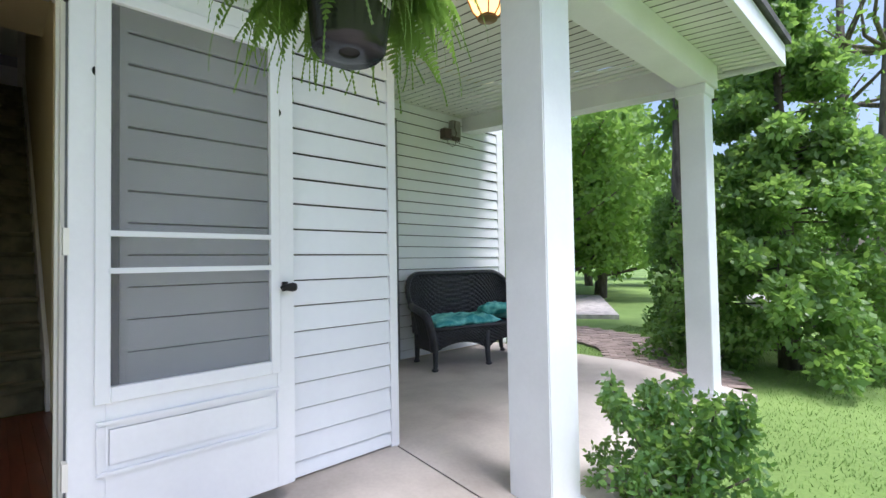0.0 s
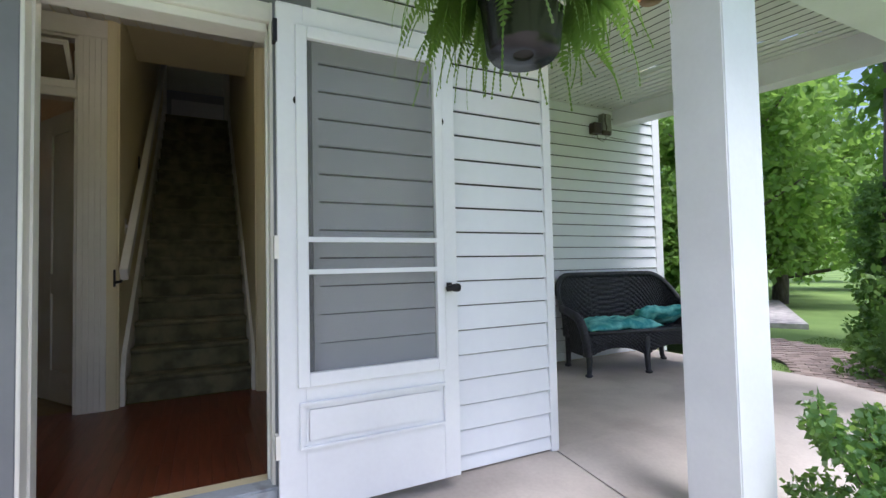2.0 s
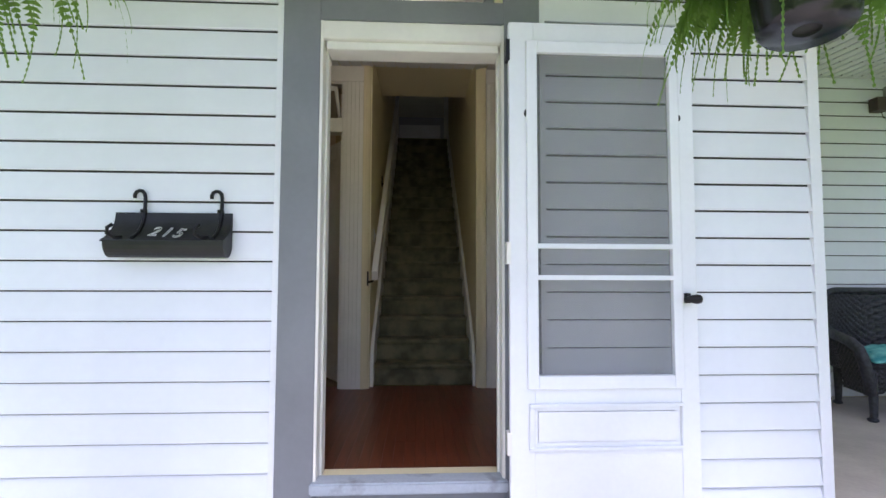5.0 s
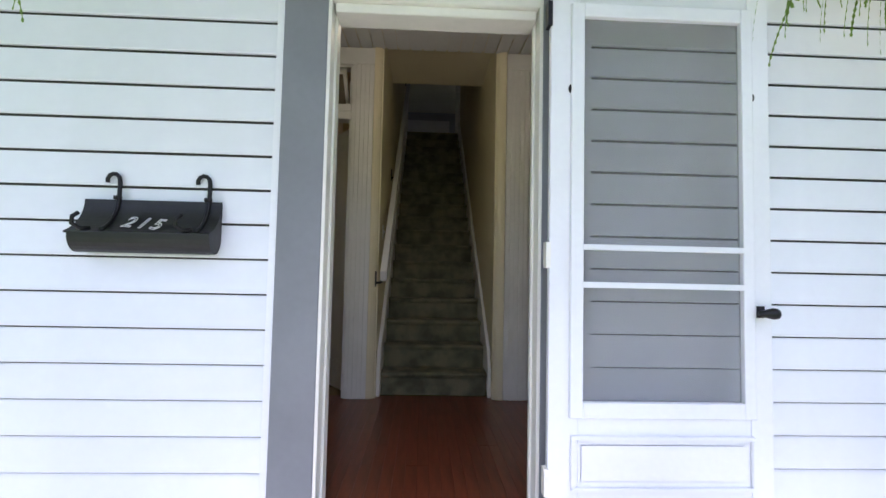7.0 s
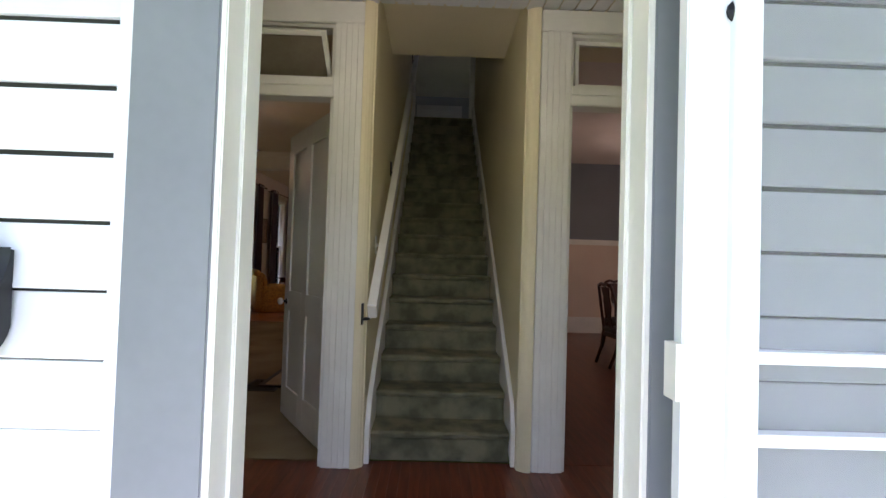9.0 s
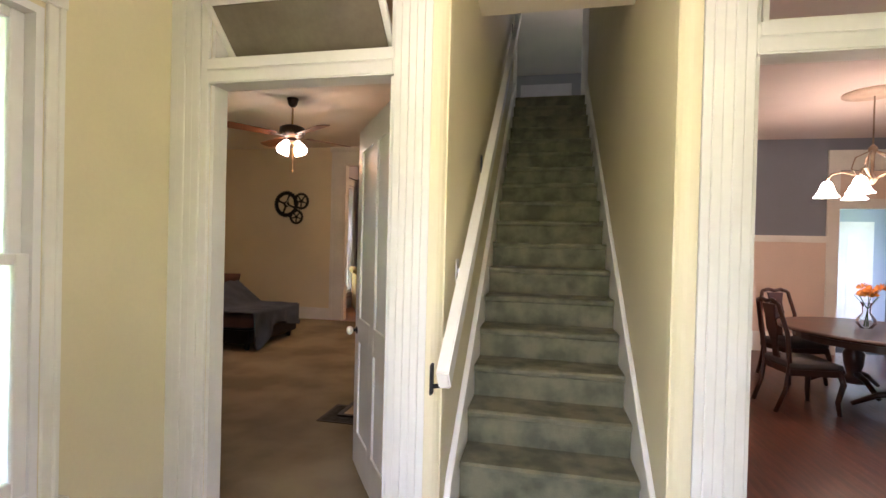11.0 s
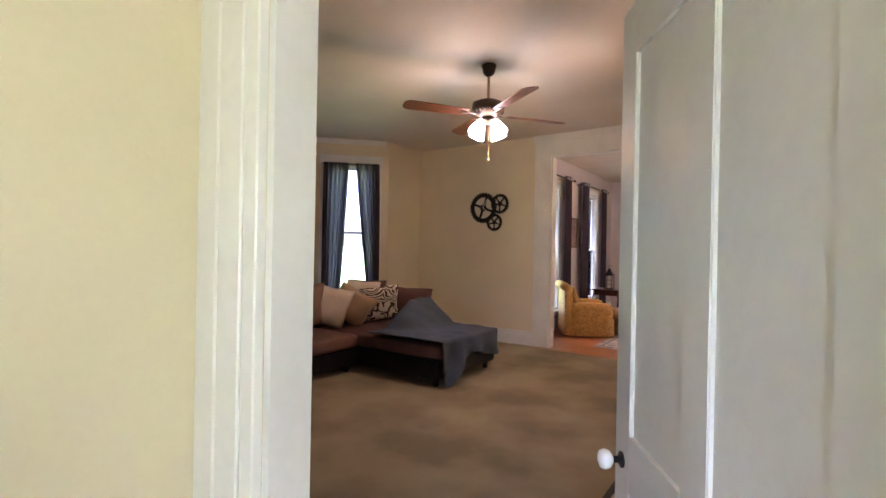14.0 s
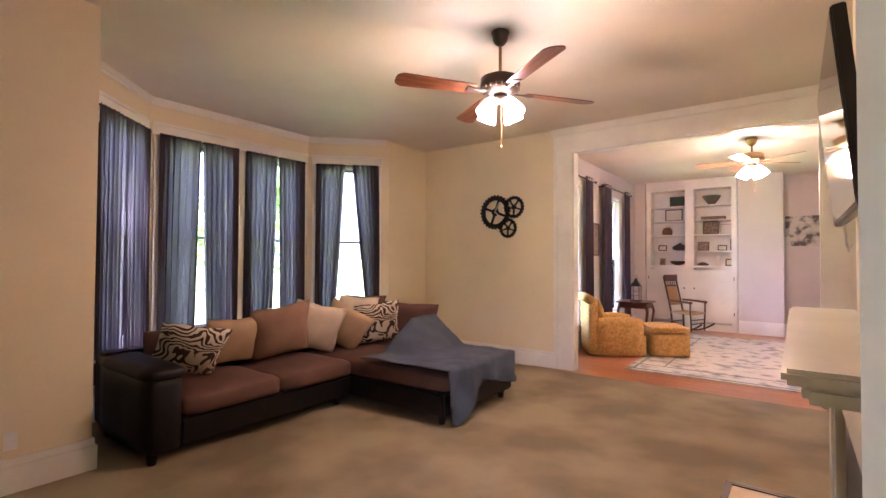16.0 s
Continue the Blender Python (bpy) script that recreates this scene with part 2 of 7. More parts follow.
# ---- ground and porch ----
bm = bmesh.new()
n = 60
grid = {}
for i in range(n + 1):
    for j in range(n + 1):
        x = 3 + 3.0 * (i - n / 2) * (1 + abs(i - n / 2) * 0.5)
        y = 3 + 3.0 * (j - n / 2) * (1 + abs(j - n / 2) * 0.5)
        d = math.hypot(x - 3, y)
        z = -0.36 if d < 7 else -0.36 + 0.10 * noise.noise((x * 0.08, y * 0.08, 0)) * min(1, (d - 7) / 10)
        if x > 8:
            z -= 0.012 * (min(x, 40) - 8)
        if -14 < x < 8 and 2.4 < y < 30:
            z = -0.36
        grid[i, j] = bm.verts.new((x, y, z))
for i in range(n):
    for j in range(n):
        bm.faces.new((grid[i, j], grid[i + 1, j], grid[i + 1, j + 1], grid[i, j + 1]))
structure("ground", bm, GRASS, "mown green lawn round the house", "lawn", smooth=True)

bm = bmesh.new()
slab = []
for x in (-6.5, 2.04, 2.052, 5.28):
    slab.append([bm.verts.new((x, y, z)) for y, z in ((-1.18, -0.6), (-1.18, -0.30), (0.0, PZ), (WB + 0.1, PZ))])
for k in (0, 2):
    for i in range(3):
        bm.faces.new((slab[k][i], slab[k + 1][i], slab[k + 1][i + 1], slab[k][i + 1]))
for k in (1, 2, 3):
    bm.faces.new([slab[k][0], slab[k][1], slab[k][2], slab[k][3]] if k != 3 else [slab[k][3], slab[k][2], slab[k][1], slab[k][0]])
structure("porch_floor", bm, CONCRETE, "stained grey-brown concrete porch slab with a control joint", "porch floor")
bm = bmesh.new()
box(bm, -2.0, 1.6, -5.5, -1.19, -0.6, -0.33)
structure("walkway", bm, CONCRETE, "plain concrete walk in front of the porch", "walkway")


def porch_top(y):
    return 2.67 + (y + 0.93) * 0.062


# ---- outside walls ----
bm = bmesh.new()
wall_with_holes(bm, "x", 0.0, 0.15, -2.04, 2.04, -0.55, 3.05, [(-0.46, 0.46, -0.02, 2.19), (-0.40, 0.41, 2.29, 2.75)])
wall_front = structure("wall_front", bm, YELLOW, "white vinyl-sided front wall of the entry", "wall")
siding(wall_front, -2.004, -0.655, 0.0, -0.15, 2.95, 0.140, -0.1064)
siding(wall_front, 0.655, 2.009, 0.0, -0.15, 2.95, 0.1346, -0.0696)
bm = bmesh.new()
wall_with_holes(bm, "y", -2.02, -1.84, 0.15, WB, -0.55, 3.1, [(0.48, 1.31, 0.45, 2.32)])
wall_side_l = structure("wall_entry_west", bm, YELLOW, "pale yellow entry wall with a sash window", "wall")
bm = bmesh.new()
wall_with_holes(bm, "y", 1.84, 2.02, 0.15, WB, -0.55, 3.1)
structure("wall_entry_east", bm, YELLOW, "pale yellow plain entry wall", "wall")
for sx, nm in ((-1, "west"), (1, "east")):
    bm = bmesh.new()
    box(bm, sx * 2.055 - 0.045, sx * 2.055 + 0.012 if sx > 0 else sx * 2.055 + 0.05, -0.026, 0.06, -0.17, 2.95)
    structure("corner_trim_" + nm, bm, WHITE, "white vinyl corner post of the siding", "trim")
# back wall of the entry, one run with the house front
bm = bmesh.new()
wall_with_holes(bm, "x", WB, 2.05, -2.02, 2.02, F, 3.4, [(-1.59, -0.625, F, 2.70), (-0.37, 0.58, F, 3.4), (0.86, 1.80, F, 2.70)])
structure("wall_entry_north", bm, YELLOW, "pale yellow wall with two doorways and the stair", "wall")
bm = bmesh.new()
wall_with_holes(bm, "x", WB, 2.10, 2.02, 5.54, -0.55, 6.2)
wall_e = structure("wall_porch_east", bm, YELLOW, "white vinyl-sided wall under the porch roof", "wall")
siding(wall_e, 2.02, 5.42, WB, -0.15, 3.4)
bm = bmesh.new()
box(bm, 5.42, 5.55, WB - 0.026, WB + 0.06, -0.2, 6.2)
structure("corner_trim_house", bm, WHITE, "white vinyl corner post of the house", "trim")
bm = bmesh.new()
wall_with_holes(bm, "x", WB, 2.10, -6.6, -2.02, -0.55, 6.2)
wall_w = structure("wall_porch_west", bm, CREAM, "white vinyl-sided wall of the west porch", "wall")
siding(wall_w, -6.6, -2.02, WB, -0.15, 3.4)

bm = bmesh.new()
for a, b, c, d in ((-3.44, -3.25, 0.25, 2.80), (-2.45, -2.26, 0.25, 2.80), (-3.25, -2.45, 2.66, 2.80), (-3.25, -2.45, 0.25, 0.40)):
    box(bm, a, b, WB - 0.05, WB - 0.028, c, d)
porch_window = tagged(part("window_10", bm, GREY, bevel=0.003), "grey-cased window with white sashes on the west porch", "window", kind="structure")
for c, d in ((0.40, 1.56), (1.50, 2.66)):
    bm = bmesh.new()
    for a, b, e, f in ((-3.25, -3.17, c, d), (-2.53, -2.45, c, d), (-3.17, -2.53, c, c + 0.06), (-3.17, -2.53, d - 0.06, d)):
        box(bm, a, b, WB - 0.045 if c < 1 else WB - 0.040, WB - 0.027, e, f)
    part("sash", bm, WHITE, porch_window, "white sash")
    bx("pane", -3.17, -2.53, WB - 0.031, WB - 0.028, c + 0.06, d - 0.06, mat("dark_pane", (0.05, 0.055, 0.06), 0.04, 0.05, 2, 30, 0.0), porch_window, "dark reflecting glass")

bm = bmesh.new()
for a, b, c, d in ((2.42, 2.54, PZ, 2.62), (3.48, 3.60, PZ, 2.62), (2.54, 3.48, 2.46, 2.62)):
    box(bm, a, b, WB - 0.06, WB - 0.028, c, d)
porch_door = tagged(part("door_10", bm, GREY, bevel=0.003), "dark-cased closed side door on the east porch", "door", kind="structure")
bx("leaf", 2.54, 3.48, WB - 0.045, WB - 0.028, PZ + 0.02, 2.46, WHITE, porch_door, "white door leaf")

# ---- porch roof ----
bm = bmesh.new()
y0, y1 = -0.83, WB
step = 0.102
k = 0
x = -6.6
while x < 4.92:
    q = 0.010
    for a, b, dz in ((x, x + step - 0.014, 0.0), (x + step - 0.014, x + step, 0.012)):
        vs = [bm.verts.new((xx, yy, porch_top(yy) + dz)) for xx, yy in ((a, y0), (b, y0), (b, y1), (a, y1))]
        bm.faces.new(vs)
    x += step
ceil = structure("porch_ceiling", bm, VINYLC, "cream beaded vinyl porch ceiling", "ceiling")
bm = bmesh.new()
x = -6.6
while x < 5.10:
    for a, b, dz in ((x, x + step - 0.014, 0.0), (x + step - 0.014, x + step, 0.012)):
        bm.faces.new([bm.verts.new((xx, yy, zz + dz)) for xx, yy, zz in ((a, -1.47, 2.63), (b, -1.47, 2.63), (b, -1.04, 2.67), (a, -1.04, 2.67))])
    x += step
structure("porch_soffit", bm, VINYLC, "cream vented vinyl soffit under the eave", "soffit")
bm = bmesh.new()
box(bm, -6.6, 5.20, -1.50, -1.47, 2.60, 2.78)
for k in range(12):
    ya, yb = -1.47 + (WB + 1.47) * k / 12, -1.47 + (WB + 1.47) * (k + 1) / 12
    box(bm, 5.17, 5.20, ya, yb, 2.61 + 0.062 * (ya + 1.47), 2.80 + 0.187 * (ya + 1.47))
box(bm, -6.6, 5.17, -1.472, -1.445, 2.615, 2.632)
structure("fascia", bm, WHITE, "white painted fascia board", "fascia")
bm = bmesh.new()
vs = [bm.verts.new(c) for c in ((-6.6, -1.54, 2.79), (5.24, -1.54, 2.79), (5.24, WB, 3.47), (-6.6, WB, 3.47))]
bm.faces.new(vs)
r = bmesh.ops.extrude_face_region(bm, geom=list(bm.faces))
bmesh.ops.translate(bm, vec=(0, 0, 0.06), verts=[v for v in r["geom"] if isinstance(v, bmesh.types.BMVert)])
structure("porch_roof", bm, mat("shingle_grey", (0.10, 0.10, 0.105), 0.9, 0.2, 4, 60, 0.4), "grey shingled shed roof over the porch", "roof")
beam_front = bx("beam_front", -6.6, 4.93, -1.045, -0.805, 2.46, 2.672, POSTW, bevel=0.004)
tagged(beam_front, "white boxed beam along the porch front", "beam", kind="structure")
bm = bmesh.new()
vs = box(bm, 4.71, 4.93, -0.802, WB - 0.03, 2.47, 2.69)
for v in vs:
    v.co.z += 0.07 * (v.co.y + 0.80)
beam_end = part("beam_end", bm, POSTW, bevel=0.004)
bm = bmesh.new()
x = 4.94
while x < 5.16:
    for a, b, dz in ((x, x + step - 0.014, 0.0), (x + step - 0.014, x + step, 0.012)):
        bm.faces.new([bm.verts.new((xx, yy, porch_top(yy) + dz)) for xx, yy in ((a, -1.04), (b, -1.04), (b, y1), (a, y1))])
    x += step
structure("porch_soffit_end", bm, VINYLC, "cream vinyl soffit along the porch end", "soffit")
tagged(beam_end, "white boxed beam at the porch end", "beam", kind="structure")


def porch_post(x, y, s, z0, z1, base=0.10):
    p = thing("porch_post", "square white boxed porch post with a base and cap", "post", pose(x, y, z0))
    h = s / 2
    bx("shaft", -h, h, -h, h, 0, z1 - z0, POSTW, p, bevel=0.006)
    bx("base_trim", -h - 0.02, h + 0.02, -h - 0.02, h + 0.02, 0, base, POSTW, p, bevel=0.006)
    bx("cap_trim", -h - 0.018, h + 0.018, -h - 0.018, h + 0.018, z1 - z0 - 0.09, z1 - z0 - 0.002, POSTW, p, bevel=0.006)
    return p


tagged(porch_post(2.33, -0.905, 0.26, -0.30, 2.46, 0.03), group="porch posts")
tagged(porch_post(4.766, -0.904, 0.21, -0.285, 2.46), group="porch posts")

# ---- inside shell ----
OUTSIDE = set(scene.collection.objects) - {bpy.data.objects["wall_entry_north"]}
def floor_boards(name, x0, x1, y0, y1, z, material, label, along="y", w=0.057):
    base = bmesh.new()
    box(base, x0, x1, y0, y1, z - 0.08, z - 0.008)
    fl = structure(name, base, DARK, label, "floor")
    return fl


hall_floor = floor_boards("floor_entry", -1.84, 1.84, 0.02, 2.056, F, WOOD, "glossy red-brown strip wood floor of the entry")
dining_floor = floor_boards("floor_dining", 0.70, 7.4, 2.056, 11.6, F, WOOD, "glossy red-brown strip wood floor of the dining room")
den_floor = floor_boards("floor_den", -4.3, 0.6, 8.32, 14.6, F, OAK, "orange-brown strip wood floor of the far room")
bm = bmesh.new()
prism(bm, [(-0.55, 2.02), (-0.55, 8.32), (-6.4, 8.32), (-6.4, 7.45), (-7.2, 6.6), (-7.2, 4.35), (-6.4, 3.5), (-6.4, 2.02)], F - 0.08, F)
structure("floor_living", bm, CARPET, "worn tan carpet of the living room", "carpet")

bm = bmesh.new()
box(bm, -1.84, 1.84, 0.15, 2.98, CEIL_H, CEIL_H + 0.1)
structure("ceiling_entry", bm, YELLOW, "pale yellow painted entry ceiling", "ceiling")
bm = bmesh.new()
prism(bm, [(-0.55, 2.05), (-0.55, 8.52), (-6.42, 8.52), (-6.4, 7.45), (-7.2, 6.6), (-7.2, 4.35), (-6.4, 3.5), (-6.4, 2.05)], LC, LC + 0.1)
structure("ceiling_living", bm, CEIL, "smooth off-white living room ceiling", "ceiling")
bm = bmesh.new()
box(bm, -4.3, 0.6, 8.55, 14.6, LC - 0.03, LC + 0.1)
structure("ceiling_den", bm, CEIL, "smooth off-white ceiling of the far room", "ceiling")
bm = bmesh.new()
box(bm, 0.70, 5.6, 2.10, 8.15, LC - 0.1, LC + 0.1)
structure("ceiling_dining", bm, mat("peach_ceiling", (0.74, 0.66, 0.60), 0.8, 0.03, 1, 50, 0.05), "smooth peach-white dining room ceiling", "ceiling")

# stair walls
bm = bmesh.new()
box(bm, -0.55, -0.37, 2.05, 6.20, F, 6.1)
structure("wall_stair_west", bm, YELLOW, "pale yellow wall along the stair", "wall")
bm = bmesh.new()
box(bm, 0.58, 0.72, 2.05, 6.20, F, 6.1)
structure("wall_stair_east", bm, YELLOW, "pale yellow wall along the stair", "wall")
bm = bmesh.new()
box(bm, -0.37, 0.58, 2.88, 2.98, CEIL_H + 0.10, 6.1)
structure("wall_stair_header", bm, YELLOW, "pale yellow wall over the stair opening", "wall")

# living room walls
bm = bmesh.new()
box(bm, -6.3, -5.30, 2.10, 3.37, F, LC)
structure("wall_living_jog", bm, CREAM, "cream wall box beside the bay", "wall")
bm = bmesh.new()
box(bm, -6.45, -6.3, 2.1, 3.47, F, LC)
box(bm, -6.45, -6.3, 7.42, 8.6, F, LC)
structure("wall_living_west", bm, CREAM, "cream living room wall beside the bay", "wall")
bm = bmesh.new()
wall_with_holes(bm, "x", 8.40, 8.55, -6.3, -0.55, F, LC, [(-3.70, -1.02, F, 2.97)])
box(bm, -6.3, -3.75, 8.42, 8.53, F - 0.3, F + 0.01)
structure("wall_living_north", bm, CREAM, "cream wall with a wide cased opening", "wall")
bm = bmesh.new()
wall_with_holes(bm, "x", 1.96, 2.10, -6.3, -2.02, F, LC, [])
box(bm, -0.72, -0.55, 6.25, 8.4, F, LC)
structure("wall_living_east", bm, CREAM, "cream inner walls of the living room", "wall")

# far room
bm = bmesh.new()
wall_with_holes(bm, "y", -4.45, -4.3, 8.55, 14.6, F, LC, [(9.25, 10.25, 0.35, 2.75), (11.6, 12.6, 0.35, 2.75)])
structure("wall_den_west", bm, LAVENDER, "grey-lavender wall with two tall windows", "wall")
bm = bmesh.new()
box(bm, -4.3, -4.06, 13.8, 14.5, F, LC)
box(bm, -2.22, -1.44, 13.8, 14.5, F, LC)
box(bm, -1.44, 0.6, 14.3, 14.5, F, LC)
structure("wall_den_north", bm, LAVENDER, "grey-lavender end wall with a projecting chimney breast", "wall")
bm = bmesh.new()
box(bm, 0.45, 0.6, 8.55, 14.5, F, LC)
structure("wall_den_east", bm, LAVENDER, "grey-lavender plain wall", "wall")

# dining room
bm = bmesh.new()
wall_with_holes(bm, "x", 8.0, 8.15, 0.72, 5.6, F, LC, [(4.40, 5.13, F, 2.72)])
structure("wall_dining_north", bm, BLUEGREY, "blue-grey wall over a pale dado", "wall")
bm = bmesh.new()
box(bm, 0.74, 4.24, 7.985, 8.0, F, 1.66)
structure("dado_north", bm, PEACH, "pale peach panelled dado below a chair rail", "wall")
bm = bmesh.new()
box(bm, 0.74, 4.24, 7.955, 7.985, 1.66, 1.73)
box(bm, 0.74, 4.24, 7.965, 7.985, 1.63, 1.66)
structure("chair_rail", bm, TRIM, "cream moulded chair rail", "trim")
bm = bmesh.new()
box(bm, 0.74, 4.24, 7.965, 7.985, F, 0.20)
box(bm, 0.74, 4.24, 7.972, 7.985, 0.20, 0.25)
structure("baseboard_dining", bm, TRIM, "tall cream moulded baseboard", "baseboard")
bm = bmesh.new()
wall_with_holes(bm, "y", 5.45, 5.6, 2.1, 8.0, F, LC, [(3.2, 4.1, 0.8, 2.4)])
structure("wall_dining_east", bm, BLUEGREY, "blue-grey wall with windows", "wall")
bm = bmesh.new()
box(bm, 2.02, 5.45, 2.1, 2.115, F, LC)
structure("wall_dining_south", bm, PEACH, "peach inner wall", "wall")
bm = bmesh.new()
box(bm, 0.7205, 0.74, 2.1, 8.0, F, LC)
structure("wall_dining_west", bm, PEACH, "peach inner wall", "wall")
# kitchen seen past the dining room
bm = bmesh.new()
box(bm, 3.4, 7.4, 11.6, 11.75, F, LC)
box(bm, 3.3, 3.4, 8.15, 11.75, F, LC)
wall_with_holes(bm, "y", 7.4, 7.5, 8.15, 11.75, F, LC, [(9.2, 10.8, 0.9, 2.4)])
structure("wall_kitchen", bm, mat("pale_blue_wall", (0.42, 0.50, 0.60), 0.6, 0.03, 1, 50, 0.05), "pale blue kitchen walls", "wall")
bm = bmesh.new()
box(bm, 3.3, 7.5, 8.15, 11.75, LC, LC + 0.1)
structure("ceiling_kitchen", bm, CEIL, "white kitchen ceiling", "ceiling")

# upstairs
bm = bmesh.new()
box(bm, -1.6, 1.8, 6.163 + 0.02, 12.5, 3.32, 3.424)
structure("floor_upstairs", bm, STAIRC, "green carpet of the upstairs landing", "floor")
bm = bmesh.new()
box(bm, -1.6, 1.8, 2.9, 12.5, 5.9, 6.0)
structure("ceiling_upstairs", bm, CEIL, "white upstairs ceiling", "ceiling")
bm = bmesh.new()
box(bm, -1.6, 1.8, 12.3, 12.4, 3.4, 5.9)
box(bm, -1.7, -1.6, 6.2, 12.4, 3.4, 5.9)
wall_with_holes(bm, "y", 1.8, 1.9, 6.2, 12.4, 3.4, 5.9, [(7.8, 8.4, 4.4, 5.4), (11.3, 12.0, 3.6, 4.4)])
box(bm, -1.6, -0.56, 6.1, 6.2, 3.4, 5.9)
box(bm, 0.73, 1.8, 6.1, 6.2, 3.4, 5.9)
structure("wall_upstairs", bm, mat("upstairs_grey", (0.42, 0.44, 0.47), 0.6, 0.03, 1, 50, 0.05), "grey upstairs landing walls", "wall")
for x0, x1, nm in ((-0.40, -0.325, "west"), (0.50, 0.61, "east")):
    bm = bmesh.new()
    box(bm, x0, x1, 6.175, 6.215, 3.424, 5.9)
    structure("casing_landing_" + nm, bm, TRIM, "cream casing at the head of the stair", "trim")

# ---- bay of the living room ----
BAY = [(-6.3, 3.55), (-7.1, 4.40), (-7.1, 6.57), (-6.3, 7.42)]
CURTAIN = cloth("dark_sheer_curtain", (0.086, 0.067, 0.076), 0.54, 0.0, stretch=(30, 30, 1))
SASHW = mat("white_sash_paint", (0.80, 0.80, 0.80), 0.35, 0.03, 2, 30, 0.04)


def sash_window(name, w, z0, z1, m, label, casing=TRIM, rail=None, depth=0.15, c=0.10, inset=0.05):
    """A double-hung window: local x along the wall, y outward, z up; the opening is w wide."""
    win = thing(name, label, "window", m, kind="structure")
    h = w / 2
    rail = rail or (z0 + z1) / 2
    bm = bmesh.new()
    for a, b, e, d in ((-h, -h + 0.03, z0, z1), (h - 0.03, h, z0, z1), (-h + 0.03, h - 0.03, z1 - 0.03, z1), (-h + 0.03, h - 0.03, z0, z0 + 0.03)):
        box(bm, a, b, 0.0, depth, e, d)
    part("window_frame", bm, SASHW, win)
    for nm, a, b, yy in (("lower_sash", z0 + 0.03, rail + 0.02, inset), ("upper_sash", rail - 0.02, z1 - 0.03, inset + 0.04)):
        bm = bmesh.new()
        box(bm, -h + 0.03, -h + 0.08, yy, yy + 0.035, a, b)
        box(bm, h - 0.08, h - 0.03, yy, yy + 0.035, a, b)
        box(bm, -h + 0.08, h - 0.08, yy, yy + 0.035, a, a + (0.07 if nm == "lower_sash" else 0.04))
        box(bm, -h + 0.08, h - 0.08, yy, yy + 0.035, b - 0.04, b)
        sash = part(nm, bm, SASHW, win, "white painted sash", bevel=0.004, segs=1)
        bm = bmesh.new()
        box(bm, -h + 0.075, h - 0.075, yy + 0.015, yy + 0.019, a + 0.035, b - 0.035)
        g = part("pane", bm, GLASS, sash, "clear glass pane")
        g.visible_shadow = False
    bm = bmesh.new()
    for k, (o, t) in enumerate(((0.0, 0.018), (c * 0.65, 0.032))):
        wd = c - o
        box(bm, -h - c, -h - o, -t, 0.0, z0 - 0.03, z1 + 0.02)
        box(bm, h + o, h + c, -t, 0.0, z0 - 0.03, z1 + 0.02)
    box(bm, -h - c - 0.01, h + c + 0.01, -0.03, 0.0, z1 + 0.02, z1 + 0.13)
    box(bm, -h - c - 0.02, h + c + 0.02, -0.045, 0.0, z1 + 0.13, z1 + 0.16)
    part("window_casing", bm, casing, win, bevel=0.004, segs=1)
    bm = bmesh.new()
    box(bm, -h - c - 0.02, h + c + 0.02, -0.06, 0.05, z0 - 0.05, z0 - 0.02)
    box(bm, -h - c, h + c, -0.02, 0.0, z0 - 0.13, z0 - 0.05)
    part("window_sill", bm, casing, win, bevel=0.004, segs=1)
    return win


def pleats(w0, w1, h, folds, depth, seed, lean=0.0):
    """A hung cloth: top width w0, bottom width w1, hanging down from z=0."""
    rng = random.Random(seed)
    bm = bmesh.new()
    nx, nz = folds * 12, 16
    ph = [rng.uniform(0, 6.28) for _ in range(4)]
    vs = []
    for j in range(nz + 1):
        v = j / nz
        w = w0 + (w1 - w0) * v ** 1.3
        row = []
        for i in range(nx + 1):
            u = i / nx
            u = u + 0.055 * math.sin(u * 6.2832 + ph[3]) * min(1, 4 * u * (1 - u))
            wave = math.sin(u * folds * 2 * math.pi + 0.7 * math.sin(v * 2 + ph[0]) + 0.9 * math.sin(u * 7 + ph[2]))
            amp = depth * (0.5 + 0.5 * v) * (0.7 + 0.3 * math.sin(u * 9 + ph[1]))
            phi = 2 * (u * folds * 2 * math.pi + 0.9 * math.sin(u * 7 + ph[2]))
            over = 0.030 * (0.25 + 0.75 * abs(2 * u - 1) ** 2) * (w0 / 0.5)
            row.append(bm.verts.new(((u - 0.5) * w + lean * v + over * math.sin(phi + 0.7 * v), amp * wave, -h * v)))
        vs.append(row)
    for a, b in zip(vs, vs[1:]):
        for i in range(nx):
            bm.faces.new((a[i], a[i + 1], b[i + 1], b[i]))
    return bm


def curtains(m, w, top, bottom, seed, gap=0.06, rod=True, splay=0.0):
    cur = thing("curtain", "pair of dark purple-grey sheer curtains on a rod", "curtain", m, group="living room curtains")
    for k, sgn in enumerate((-1, 1)):
        pw = w / 2 - gap * (0.2 if k == 0 else 0.3)
        p = part("curtain_panel", pleats(pw, pw - gap * (0.5 + splay * k), top - bottom, 6, 0.052, seed + k, lean=sgn * (gap * 0.25 + splay * 0.25 * k)), CURTAIN, cur, smooth=True)
        p.location = (sgn * (w / 4 + gap * 0.12), -0.07, top)
    if rod:
        bm = bmesh.new()
        tube(bm, [(-w / 2 - 0.02, -0.07, top - 0.02), (w / 2 + 0.02, -0.07, top - 0.02)], 0.008)
        part("curtain_rod", bm, BLACKM, cur, "thin dark curtain rod")
    return cur


